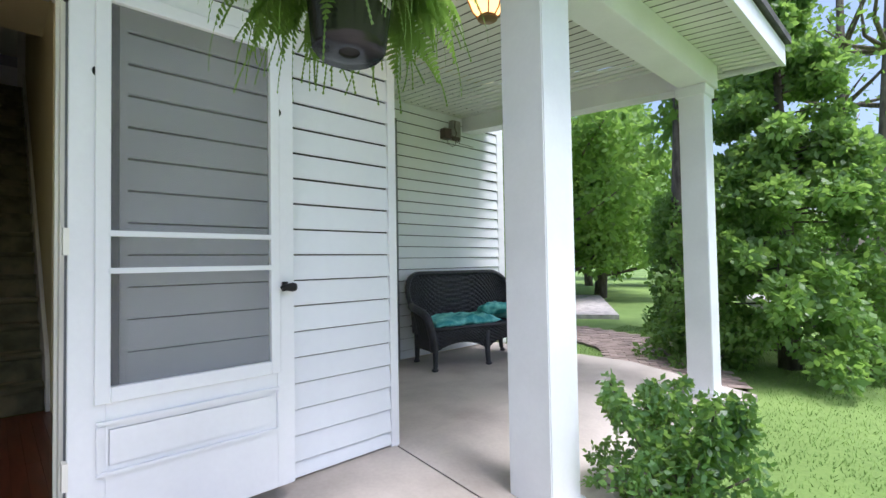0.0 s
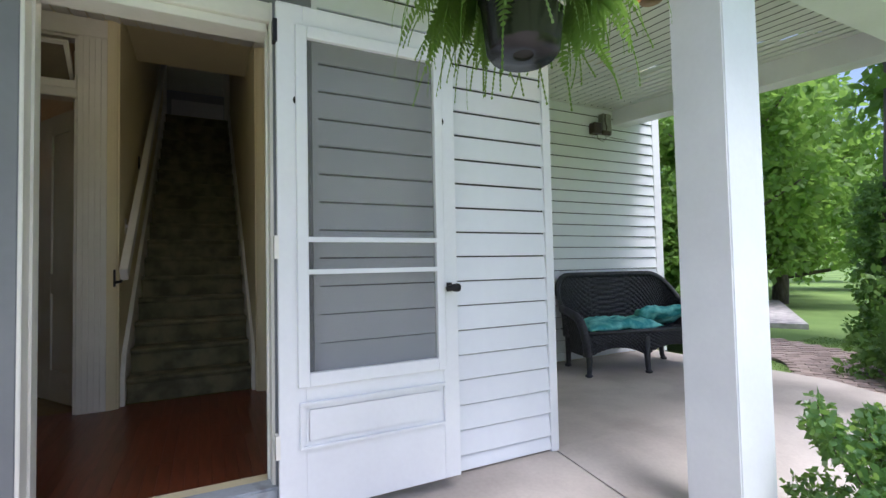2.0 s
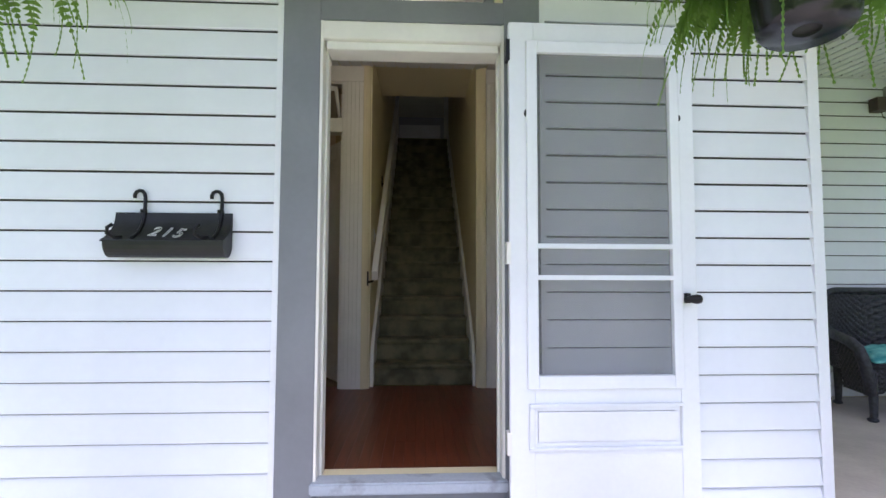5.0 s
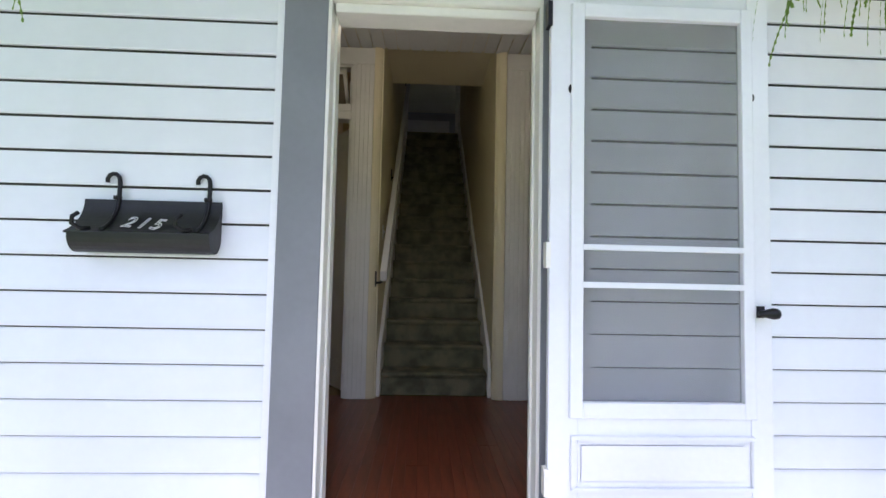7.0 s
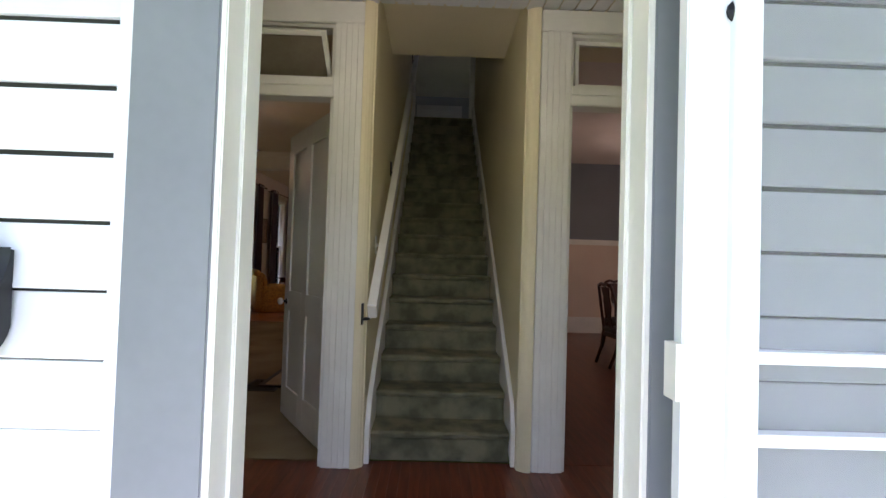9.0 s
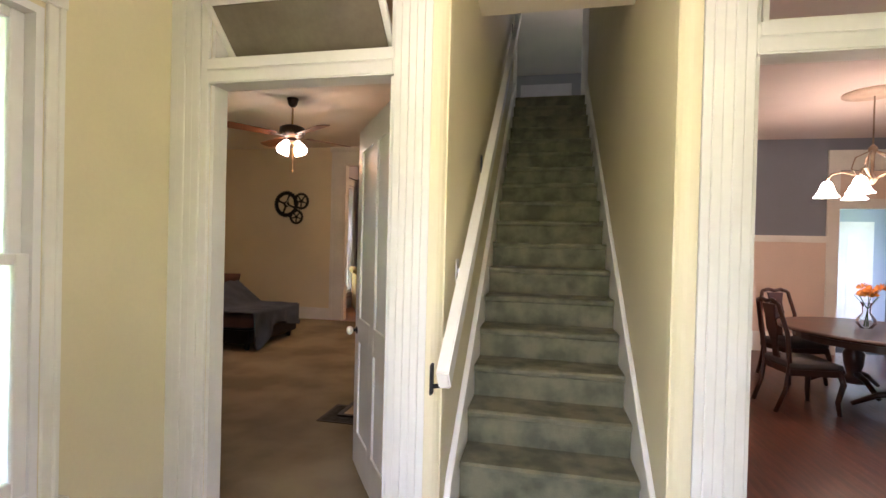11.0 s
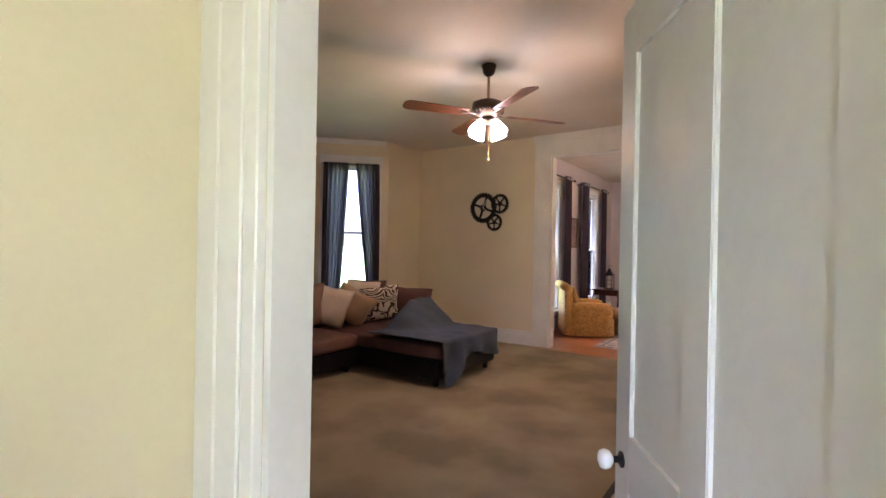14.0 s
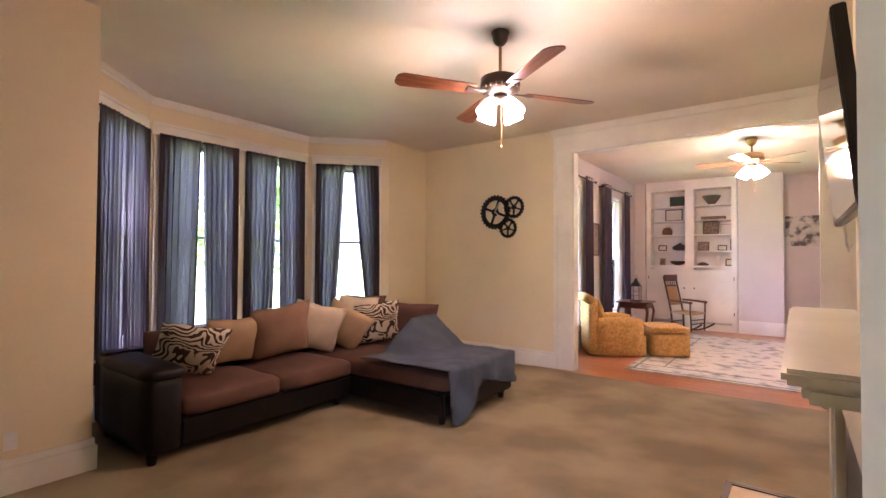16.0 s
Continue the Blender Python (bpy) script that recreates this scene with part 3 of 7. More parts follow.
def seg_pose(p, q):
    """Pose at the middle of a wall run p-q with local y pointing outward (away from the room)."""
    (x0, y0), (x1, y1) = p, q
    ang = math.degrees(math.atan2(y1 - y0, x1 - x0))
    return pose((x0 + x1) / 2, (y0 + y1) / 2, 0, 0, 0, ang), math.hypot(x1 - x0, y1 - y0)


BT = 2.86
WZ0 = 0.55
nwin = 0
for si, (p, q) in enumerate(zip(BAY, BAY[1:])):
    m, ln = seg_pose(p, q)
    wins = [(0.0, ln - 0.34)] if si != 1 else [(-ln / 4 + 0.02, ln / 2 - 0.24), (ln / 4 - 0.02, ln / 2 - 0.24)]
    bm = bmesh.new()
    wall_with_holes(bm, "x", 0.0, 0.16, -ln / 2 - 0.05, ln / 2 + 0.05, F, LC, [(c - w / 2, c + w / 2, WZ0, BT) for c, w in wins])
    ob = structure("wall_bay_" + ("south", "west", "north")[si], bm, CREAM, "cream wall of the bay with tall windows", "wall")
    ob.matrix_world = m
    bm = bmesh.new()
    box(bm, -ln / 2, ln / 2, -0.025, 0, F, 0.14)
    box(bm, -ln / 2, ln / 2, -0.014, 0, 0.14, 0.19)
    tagged(part("baseboard_bay", bm, TRIM), "cream moulded baseboard of the bay", "baseboard", kind="structure").matrix_world = m
    bm = bmesh.new()
    box(bm, -ln / 2, ln / 2, -0.035, 0, LC - 0.05, LC)
    box(bm, -ln / 2, ln / 2, -0.018, 0, LC - 0.085, LC - 0.05)
    tagged(part("crown_bay", bm, TRIM), "cream crown moulding of the bay", "trim", kind="structure").matrix_world = m
    for c, w in wins:
        nwin += 1
        sash_window("window_%d" % nwin, w, WZ0, BT, m @ pose(c, 0, 0), "tall white double-hung window of the bay", rail=1.72)
        curtains(m @ pose(c, 0, 0), w + 0.07, BT + 0.03, 0.30, 10 * nwin, gap=(0.05, 0.12, 0.12, 0.28)[nwin - 1], splay=(0, 0, 0, 0.35)[nwin - 1])

# ---- stair ----
stair = thing("stair", "straight stair in worn green carpet with cream skirts", "stair", pose(0, 0, 0), kind="structure")
R, RUN = (3.424 - F) / 18, (6.163 - 2.056) / 17
for k in range(18):
    y, z = 2.056 + RUN * k, F + R * k
    bm = bmesh.new()
    pr = [(y + 0.012, z - 0.02 if k else z), (y, z + R - 0.045), (y - 0.022, z + R - 0.035), (y - 0.028, z + R - 0.012), (y - 0.015, z + R),
          (y + RUN + 0.02, z + R), (y + RUN + 0.02, z - 0.02 if k else z)]
    a = [bm.verts.new((-0.335, p, q)) for p, q in pr]
    b = [bm.verts.new((0.55, p, q)) for p, q in pr]
    for i in range(len(pr)):
        bm.faces.new((a[i], a[(i + 1) % len(pr)], b[(i + 1) % len(pr)], b[i]))
    bm.faces.new(a)
    bm.faces.new(b[::-1])
    part("step", bm, STAIRC, stair)
for nm, x0, x1 in (("skirt", -0.368, -0.335), ("skirt", 0.55, 0.578)):
    bm = bmesh.new()
    top = lambda y: F + R * (1 + (y - 2.056) / RUN) + 0.19
    ys = (1.99, 6.19)
    a = [bm.verts.new((x0, y, z)) for y, z in ((ys[0], F), (ys[0], top(ys[0]) - 0.1), (2.06, top(2.06)), (ys[1], top(ys[1])), (ys[1], 3.1))]
    b = [bm.verts.new((x1, v.co.y, v.co.z)) for v in a]
    for i in range(5):
        bm.faces.new((a[i], a[(i + 1) % 5], b[(i + 1) % 5], b[i]))
    bm.faces.new(a)
    bm.faces.new(b[::-1])
    part(nm, bm, TRIM, stair, "cream painted skirt board", bevel=0.004, segs=1)
rail = thing("handrail", "cream wooden handrail on black iron brackets", "handrail")
bm = bmesh.new()
d = Vector((0, 1, R / RUN)).normalized()
n = Vector((0, -d.z, d.y))
p0, p1 = Vector((0, 1.66, 0.90)), Vector((0, 6.05, 0.90 + 4.39 * R / RUN))
ring = []
for p in (p0, p1):
    ring.append([bm.verts.new(p + Vector((x, 0, 0)) + n * t) for x, t in ((-0.325, 0), (-0.275, 0), (-0.275, 0.10), (-0.325, 0.10))])
for i in range(4):
    bm.faces.new((ring[0][i], ring[0][(i + 1) % 4], ring[1][(i + 1) % 4], ring[1][i]))
bm.faces.new(ring[0])
bm.faces.new(ring[1][::-1])
part("rail", bm, TRIM, rail, bevel=0.006)
for y in (1.72, 3.10, 5.75):
    z = 0.90 + (y - 1.66) * R / RUN
    bm = bmesh.new()
    box(bm, -0.371, -0.362, y - 0.02, y + 0.02, z - 0.09, z + 0.03)
    tube(bm, [(-0.365, y, z - 0.06), (-0.33, y, z - 0.055), (-0.305, y, z - 0.02), (-0.30, y, z + 0.012)], 0.010)
    part("bracket", bm, BLACKM, rail, "black iron bracket")

# ---- front door, its casing and the storm door ----
fd = thing("door_1", "grey-cased front doorway with white stops and a transom", "doorway", kind="structure")
for a, b, c, d2 in ((-0.625, -0.448, -0.17, 2.92), (0.448, 0.625, -0.17, 2.92), (-0.448, 0.448, 2.19, 2.30), (-0.448, 0.448, 2.76, 2.92)):
    bx("casing", a, b, -0.035, 0.0, c, d2, GREY, fd, "grey painted flat casing", bevel=0.003)
for a, b, c, d2 in ((-0.655, -0.627, -0.17, 2.95), (0.627, 0.655, -0.17, 2.95)):
    bx("siding_channel", a, b, -0.026, 0.0, c, d2, WHITE, fd, "white vinyl channel")
for a, b, c, d2, y0, y1 in ((-0.46, -0.435, -0.02, 2.19, -0.03, 0.15), (0.435, 0.46, -0.02, 2.19, -0.03, 0.09), (-0.435, 0.435, 2.10, 2.19, -0.025, 0.15),
                            (-0.435, -0.425, -0.02, 2.10, 0.05, 0.13), (0.425, 0.435, -0.02, 2.10, 0.05, 0.085), (-0.425, 0.425, 2.06, 2.10, 0.0, 0.13)):
    bx("jamb", a, b, y0, y1, c, d2, TRIM, fd, "white painted jamb", bevel=0.003)
bx("sill", -0.46, 0.46, -0.06, 0.05, -0.06, -0.005, mat("worn_blue_grey_sill", (0.36, 0.40, 0.44), 0.6, 0.12, 6, 60, 0.2, dark=(0.16, 0.16, 0.16), spread=(0.3, 0.45)), fd, "worn blue-grey threshold", bevel=0.008)
bx("step_face", -0.625, 0.625, -0.02, 0.0, -0.19, -0.065, GREY, fd)
bm = bmesh.new()
for a, b, c, d2 in ((-0.40, -0.35, 2.30, 2.76), (0.36, 0.41, 2.30, 2.76), (-0.35, 0.36, 2.30, 2.33), (-0.35, 0.36, 2.71, 2.76)):
    box(bm, a, b, 0.03, 0.07, c, d2)
part("transom_frame", bm, GREY, fd, bevel=0.003, segs=1)
g = bx("transom_pane", -0.35, 0.36, 0.048, 0.052, 2.33, 2.71, GLASS, fd)
g.visible_shadow = False
inner = thing("front_door", "cream panelled front door standing open against the wall", "door", pose(0.505, 0.157, 0, 0, 0, 12))
bx("leaf", 0.0, 0.84, 0.0, 0.042, F + 0.015, 2.05, TRIM, inner, bevel=0.003)
for a, b, c, d2 in ((0.12, 0.38, 0.2, 0.8), (0.46, 0.72, 0.2, 0.8), (0.12, 0.38, 1.0, 1.9), (0.46, 0.72, 1.0, 1.9)):
    bx("panel", a, b, -0.004, 0.046, c, d2, TRIM, inner, bevel=0.004)
for z in (0.3, 1.1, 1.85):
    bx("hinge", -0.012, 0.004, -0.012, 0.03, z, z + 0.09, BLACKM, inner, "dark steel hinge")

sd = thing("storm_door", "white wooden screen door standing wide open against the siding", "door", pose(0.447, -0.16, 0))
SW, SH0, SH1 = 0.875, -0.10, 2.135
for a, b, c, d2 in ((0.0, 0.112, SH0, SH1), (0.785, SW, SH0, SH1), (0.112, 0.785, 2.0, SH1), (0.112, 0.785, SH0, 0.47)):
    bx("rail_board" if b - a > 0.3 else "stile", a, b, 0.0, 0.032, c, d2, WHITE, sd, bevel=0.003)
bm = bmesh.new()
for a, b, c, d2 in ((0.078, 0.128, 0.44, 2.04), (0.752, 0.797, 0.44, 2.04), (0.128, 0.752, 1.985, 2.04), (0.128, 0.752, 0.44, 0.50)):
    box(bm, a, b, -0.018, 0.018, c, d2)
ins = part("screen_frame", bm, WHITE, sd, "white screen insert frame", bevel=0.003, segs=1)
for z in (1.083, 0.940):
    bx("crossbar", 0.12, 0.76, -0.024, 0.012, z - 0.011, z + 0.011, WHITE, sd, bevel=0.003)
scr = bx("screen_mesh", 0.125, 0.755, 0.004, 0.006, 0.49, 1.99, SCREEN, ins, "grey insect screen")
for a, b, c, d2 in ((0.085, 0.795, 0.36, 0.375), (0.085, 0.795, 0.17, 0.185), (0.085, 0.10, 0.185, 0.36), (0.78, 0.795, 0.185, 0.36)):
    bx("panel_mould", a, b, -0.016, 0.0, c, d2, WHITE, sd, bevel=0.003)
bx("kick_panel", 0.125, 0.755, -0.004, 0.0, 0.205, 0.34, WHITE, sd, bevel=0.002)
bm = bmesh.new()
box(bm, 0.812, 0.838, -0.010, 0.0, 0.825, 0.870)
tube(bm, [(0.825, -0.01, 0.845), (0.825, -0.05, 0.845)], 0.012)
lathe(bm, [(0.0, -0.045), (0.008, -0.040), (0.013, -0.022), (0.019, 0.0), (0.022, 0.018), (0.019, 0.032), (0.0, 0.038)], 14, pose(0.825, -0.052, 0.845, 0, 90, 0))
part("handle", bm, BLACKM, sd, "black lever handle", smooth=True)
for x, z in ((0.09, 1.70), (0.79, 1.69)):
    bm = bmesh.new()
    lathe(bm, [(0.022, 0), (0.022, 0.004), (0.012, 0.010)], 12, pose(x, -0.002, z, 90, 0, 0))
    part("clip", bm, BLACKM, sd, "black turn clip")
for z in (0.15, 1.0, 1.95):
    bx("hinge", -0.014, 0.004, -0.006, 0.036, z, z + 0.10, BLACKM if z > 1.5 else TRIM, sd)

# ---- entry hall trim ----
def door_casing(name, x0, x1, z1, y, wl, wr, zt, material=TRIM):
    c = thing(name, "cream moulded casing of an inner doorway with a transom", "doorway", kind="structure")
    for a, b in ((x0 - wl, x0), (x1, x1 + wr)):
        bm = bmesh.new()
        n = 5
        for k in range(n):
            u0, u1 = a + (b - a) * k / n, a + (b - a) * (k + 1) / n
            box(bm, u0, u1, y - (0.022, 0.028, 0.025, 0.029, 0.023)[k], y, F, zt + 0.02)
        part("side_casing", bm, material, c, bevel=0.003, segs=1)
    bx("transom_bar", x0, x1, y - 0.03, y + 0.10, z1, z1 + 0.125, material, c, bevel=0.006)
    bx("bar_mould", x0, x1, y - 0.042, y - 0.03, z1 + 0.06, z1 + 0.115, material, c, bevel=0.005)
    for a, b in ((x0, x0 + 0.02), (x1 - 0.02, x1)):
        bx("jamb", a, b, y, y + 0.10, F, z1, material, c)
    for a, b in ((x0, x0 + 0.02), (x1 - 0.02, x1)):
        bx("jamb", a, b, y, y + 0.10, z1 + 0.125, zt, material, c)
    bx("head_jamb", x0, x1, y, y + 0.10, zt, zt + 0.03, material, c)
    bx("head_casing", x0 - wl, x1 + wr, y - 0.03, y, zt + 0.02, zt + 0.16, material, c, bevel=0.005)
    return c


door_casing("door_2", -1.59, -0.625, 2.233, WB, 0.22, 0.18, 2.68)
door_casing("door_3", 0.86, 1.80, 2.235, WB, 0.19, 0.04, 2.68)
tr = thing("transom_sash", "white transom sash tilted open over the living room door", "window", pose(-1.117, WB + 0.03, 2.50, 48, 0, 0))
bm = bmesh.new()
for a, b, c, d2 in ((-0.45, -0.42, -0.17, 0.17), (0.42, 0.45, -0.17, 0.17), (-0.42, 0.42, -0.17, -0.14), (-0.42, 0.42, 0.14, 0.17)):
    box(bm, a, b, -0.015, 0.015, c, d2)
part("sash_frame", bm, TRIM, tr, bevel=0.003, segs=1)
bx("sash_pane", -0.425, 0.425, -0.003, 0.003, -0.145, 0.145, mat("dusty_glass", (0.20, 0.17, 0.12), 0.12, 0.1, 3, 40, 0.02), tr, "dusty reflecting glass")
tr2 = thing("transom_sash", "white closed transom sash over the dining doorway", "window", pose(1.313, WB + 0.06, 2.37))
bm = bmesh.new()
for a, b, c, d2 in ((-0.41, -0.385, 0, 0.31), (0.345, 0.41, 0, 0.31), (-0.385, 0.345, 0, 0.03), (-0.385, 0.345, 0.285, 0.31)):
    box(bm, a, b, -0.015, 0.015, c, d2)
part("sash_frame", bm, TRIM, tr2, bevel=0.003, segs=1)
g = bx("sash_pane", -0.387, 0.347, -0.002, 0.002, 0.028, 0.287, GLASS, tr2)
g.visible_shadow = False
for sx, x0, x1 in ((-1, -0.445, -0.37), (1, 0.58, 0.665)):
    bm = bmesh.new()
    pts = []
    for k in range(7):
        a = math.pi / 2 * k / 6
        if sx < 0:
            pts.append((x1 - 0.07 + 0.07 * math.sin(a), WB - 0.035 + 0.07 * (1 - math.cos(a))))
        else:
            pts.append((x0 + 0.07 - 0.07 * math.sin(a), WB - 0.035 + 0.07 * (1 - math.cos(a))))
    pts = ([(x0, WB - 0.035)] + pts + [(x1, 2.05), (x0, 2.05)]) if sx < 0 else ([(x1, WB - 0.035)] + pts + [(x0, 2.05), (x1, 2.05)])
    pts = [(x + 0.002 * (-sx), y) for x, y in pts]
    prism(bm, pts, F + 0.002, CEIL_H)
    structure("corner_post_" + ("west" if sx < 0 else "east"), bm, YELLOW, "rounded plaster corner beside the stair", "trim", smooth=False)
win_hall = sash_window("window_9", 0.83, 0.45, 2.32, pose(-1.84, 0.895, 0, 0, 0, 90), "white double-hung entry window facing the porch", rail=1.37, depth=0.18, c=0.06, inset=0.012)
bx_sw = thing("light_switch", "cream switch plate on the stair wall", "switch", pose(-0.37, 2.25, 1.33, 0, 0, 0))
bx("plate", 0.0, 0.006, -0.035, 0.035, -0.06, 0.06, TRIM, bx_sw, bevel=0.002)
bx("toggle", 0.006, 0.018, -0.005, 0.005, -0.012, 0.012, WHITE, bx_sw)
bm = bmesh.new()
for a, b in ((0.17, 0.35), (1.40, 1.86)):
    box(bm, -1.838, -1.818, a, b, F, 0.16)
box(bm, 1.818, 1.838, 0.15, 1.9, F, 0.16)
structure("baseboard_entry", bm, TRIM, "cream entry baseboard", "baseboard", bevel=0.003)

# living room door
ang = 123.3
ld = thing("door_4", "cream four-panel door standing open into the living room", "door", pose(-0.625, 2.135, 0, 0, 0, ang))
DW = 0.955
for a, b, c, d2 in ((0, 0.115, F + 0.015, 2.215), (DW - 0.115, DW, F + 0.015, 2.215), (0.42, 0.535, F + 0.015, 2.215)):
    bx("stile", a, b, 0, 0.04, c, d2, TRIM, ld, bevel=0.003)
for c, d2 in ((F + 0.015, 0.20), (0.80, 0.96), (2.06, 2.215)):
    for a, b in ((0.115, 0.42), (0.535, DW - 0.115)):
        bx("cross_rail", a, b, 0, 0.04, c, d2, TRIM, ld)
for c, d2 in ((0.20, 0.80), (0.96, 2.06)):
    for a, b in ((0.115, 0.42), (0.535, DW - 0.115)):
        bx("panel", a, b, 0.012, 0.028, c, d2, TRIM, ld)
for y0, s in ((0.0, -1), (0.04, 1)):
    bm = bmesh.new()
    lathe(bm, [(0.024, 0), (0.024, 0.005), (0.010, 0.012), (0.010, 0.030)], 14, pose(DW - 0.06, y0, 0.872, -90 * s, 0, 0))
    part("rosette", bm, BLACKM, ld, "black iron rosette", smooth=True)
    bm = bmesh.new()
    lathe(bm, [(0.012, 0.028), (0.026, 0.038), (0.030, 0.052), (0.024, 0.066), (0.006, 0.072)], 16, pose(DW - 0.06, y0, 0.872, -90 * s, 0, 0))
    part("knob", bm, mat("white_porcelain", (0.85, 0.84, 0.80), 0.15, 0.02, 3, 30, 0.0), ld, "white porcelain knob", smooth=True)

# ---- soft things ----
def pillow(bm, w, h, t, m=None, pinch=0.12, seed=0, n=10):
    """A stuffed cushion in x and z, thick along y."""
    rng = random.Random(seed)
    ph = [rng.uniform(0, 6.28) for _ in range(3)]
    sides = []
    made = []
    for s in (-1, 1):
        g = []
        for j in range(n + 1):
            row = []
            for i in range(n + 1):
                u, v = 2 * i / n - 1, 2 * j / n - 1
                edge = max(0.0, (1 - u * u)) ** 0.42 * max(0.0, (1 - v * v)) ** 0.42
                px = u * w / 2 * (1 - pinch * (1 - abs(v)) ** 1.5 * 0.5 * abs(u))
                pz = v * h / 2 * (1 - pinch * (1 - abs(u)) ** 1.5 * 0.5 * abs(v))
                py = s * t / 2 * edge * (1 + 0.10 * math.sin(3 * u + ph[0]) * math.cos(2.4 * v + ph[1]))
                if s == 1 and (i in (0, n) or j in (0, n)):
                    row.append(sides[0][j][i])
                else:
                    row.append(bm.verts.new((px, py, pz)))
                    made.append(row[-1])
            g.append(row)
        sides.append(g)
        for j in range(n):
            for i in range(n):
                bm.faces.new((g[j][i], g[j][i + 1], g[j + 1][i + 1], g[j + 1][i])[::s])
    if m is not None:
        bmesh.ops.transform(bm, matrix=m, verts=made)


def soft_box(name, x0, x1, y0, y1, z0, z1, material, parent, label="", r=0.05, puff=0.02):
    """A cushion block with round edges and a crowned top."""
    bm = bmesh.new()
    nx, ny = 8, 8
    box(bm, x0, x1, y0, y1, z0, z1)
    bmesh.ops.subdivide_edges(bm, edges=bm.edges, cuts=5, use_grid_fill=True)
    cx, cy, cz = (x0 + x1) / 2, (y0 + y1) / 2, (z0 + z1) / 2
    hx, hy, hz = (x1 - x0) / 2, (y1 - y0) / 2, (z1 - z0) / 2
    rr = min(r, hx, hy, hz)
    for v in bm.verts:
        p = Vector((v.co.x - cx, v.co.y - cy, v.co.z - cz))
        core = Vector((max(-hx + rr, min(hx - rr, p.x)), max(-hy + rr, min(hy - rr, p.y)), max(-hz + rr, min(hz - rr, p.z))))
        d = p - core
        if d.length > 1e-6:
            p = core + d.normalized() * rr
        q = (1 - (p.x / hx) ** 2) * (1 - (p.y / hy) ** 2)
        if p.z > 0:
            p.z += puff * q
        p += Vector((0.006 * noise.noise((p.x * 5, p.y * 5, 1)), 0.006 * noise.noise((p.x * 5, p.y * 5, 7)), 0.010 * noise.noise((p.x * 4 + 3, p.y * 4, 2))))
        v.co = p + Vector((cx, cy, cz))
    return part(name, bm, material, parent, label, smooth=True)


BROWN = mat("brown_microfibre", (0.105, 0.048, 0.036), 0.85, 0.14, 3, 120, 0.25)
LEATHER = mat("black_leatherette", (0.010, 0.009, 0.009), 0.42, 0.15, 10, 90, 0.12)
TANP = mat("tan_cushion_cloth", (0.40, 0.27, 0.155), 0.85, 0.10, 4, 160, 0.25)
MOCHA = mat("mocha_cushion_cloth", (0.27, 0.16, 0.105), 0.85, 0.10, 4, 160, 0.25)
CREAMP = mat("cream_cushion_cloth", (0.60, 0.50, 0.38), 0.85, 0.08, 4, 160, 0.25)
THROW = mat("slate_blue_throw", (0.060, 0.076, 0.105), 0.95, 0.16, 5, 130, 0.5)


def scroll_cloth():
    m = mat("scroll_print_cloth", (0.62, 0.54, 0.42), 0.85, 0.06, 4, 160, 0.2)
    nt = m.node_tree
    bsdf = nt.nodes["Principled BSDF"]
    tc = nt.nodes.new("ShaderNodeTexCoord")
    no = nt.nodes.new("ShaderNodeTexNoise")
    no.inputs["Scale"].default_value, no.inputs["Detail"].default_value = 5.0, 0.0
    add = nt.nodes.new("ShaderNodeVectorMath")
    add.operation = "MULTIPLY_ADD"
    add.inputs[1].default_value = (0.35, 0.35, 0.35)
    wv = nt.nodes.new("ShaderNodeTexWave")
    wv.wave_type = "RINGS"
    wv.inputs["Scale"].default_value, wv.inputs["Distortion"].default_value, wv.inputs["Detail"].default_value = 6.0, 9.0, 1.0
    wv.inputs["Detail Scale"].default_value = 1.2
    rp = nt.nodes.new("ShaderNodeValToRGB")
    rp.color_ramp.elements[0].position, rp.color_ramp.elements[1].position = 0.44, 0.52
    rp.color_ramp.elements[0].color, rp.color_ramp.elements[1].color = (0.035, 0.02, 0.016, 1), (0.62, 0.54, 0.42, 1)
    nt.links.new(tc.outputs["Object"], no.inputs["Vector"])
    nt.links.new(no.outputs["Color"], add.inputs[0])
    nt.links.new(tc.outputs["Object"], add.inputs[2])
    nt.links.new(add.outputs[0], wv.inputs["Vector"])
    nt.links.new(wv.outputs["Fac"], rp.inputs["Fac"])
    nt.links.new(rp.outputs[0], bsdf.inputs["Base Color"])
    return m


SCROLL = scroll_cloth()
LEATHER.node_tree.nodes["Principled BSDF"].inputs["Specular IOR Level"].default_value = 0.22

# ---- sectional sofa ----
sofa = thing("sectional_sofa", "brown sectional sofa with a black leatherette base and chaise", "sofa", pose(0, 0, F))
XB, XF, XC = -5.95, -5.00, -3.78
Y0, Y1, Y2 = 3.64, 5.55, 6.82
bx("base", XB, XF + 0.02, Y0 + 0.2, Y1, 0.09, 0.30, LEATHER, sofa, "black leatherette base", bevel=0.02)
bx("chaise_base", XB, XC, Y1 + 0.003, Y2, 0.09, 0.30, LEATHER, sofa, "black leatherette base", bevel=0.02)
soft_box("arm", XB, XF + 0.05, Y0 - 0.05, Y0 + 0.22, 0.06, 0.66, LEATHER, sofa, "black leatherette arm", r=0.07)
soft_box("arm_pad", XB + 0.02, XF + 0.06, Y0 - 0.06, Y0 + 0.23, 0.60, 0.70, LEATHER, sofa, "padded black arm top", r=0.05)
bx("back_frame", XB - 0.16, XB + 0.02, Y0 - 0.02, Y2, 0.09, 0.70, LEATHER, sofa, "black leatherette back", bevel=0.03)
ym = (Y0 + 0.22 + Y1) / 2
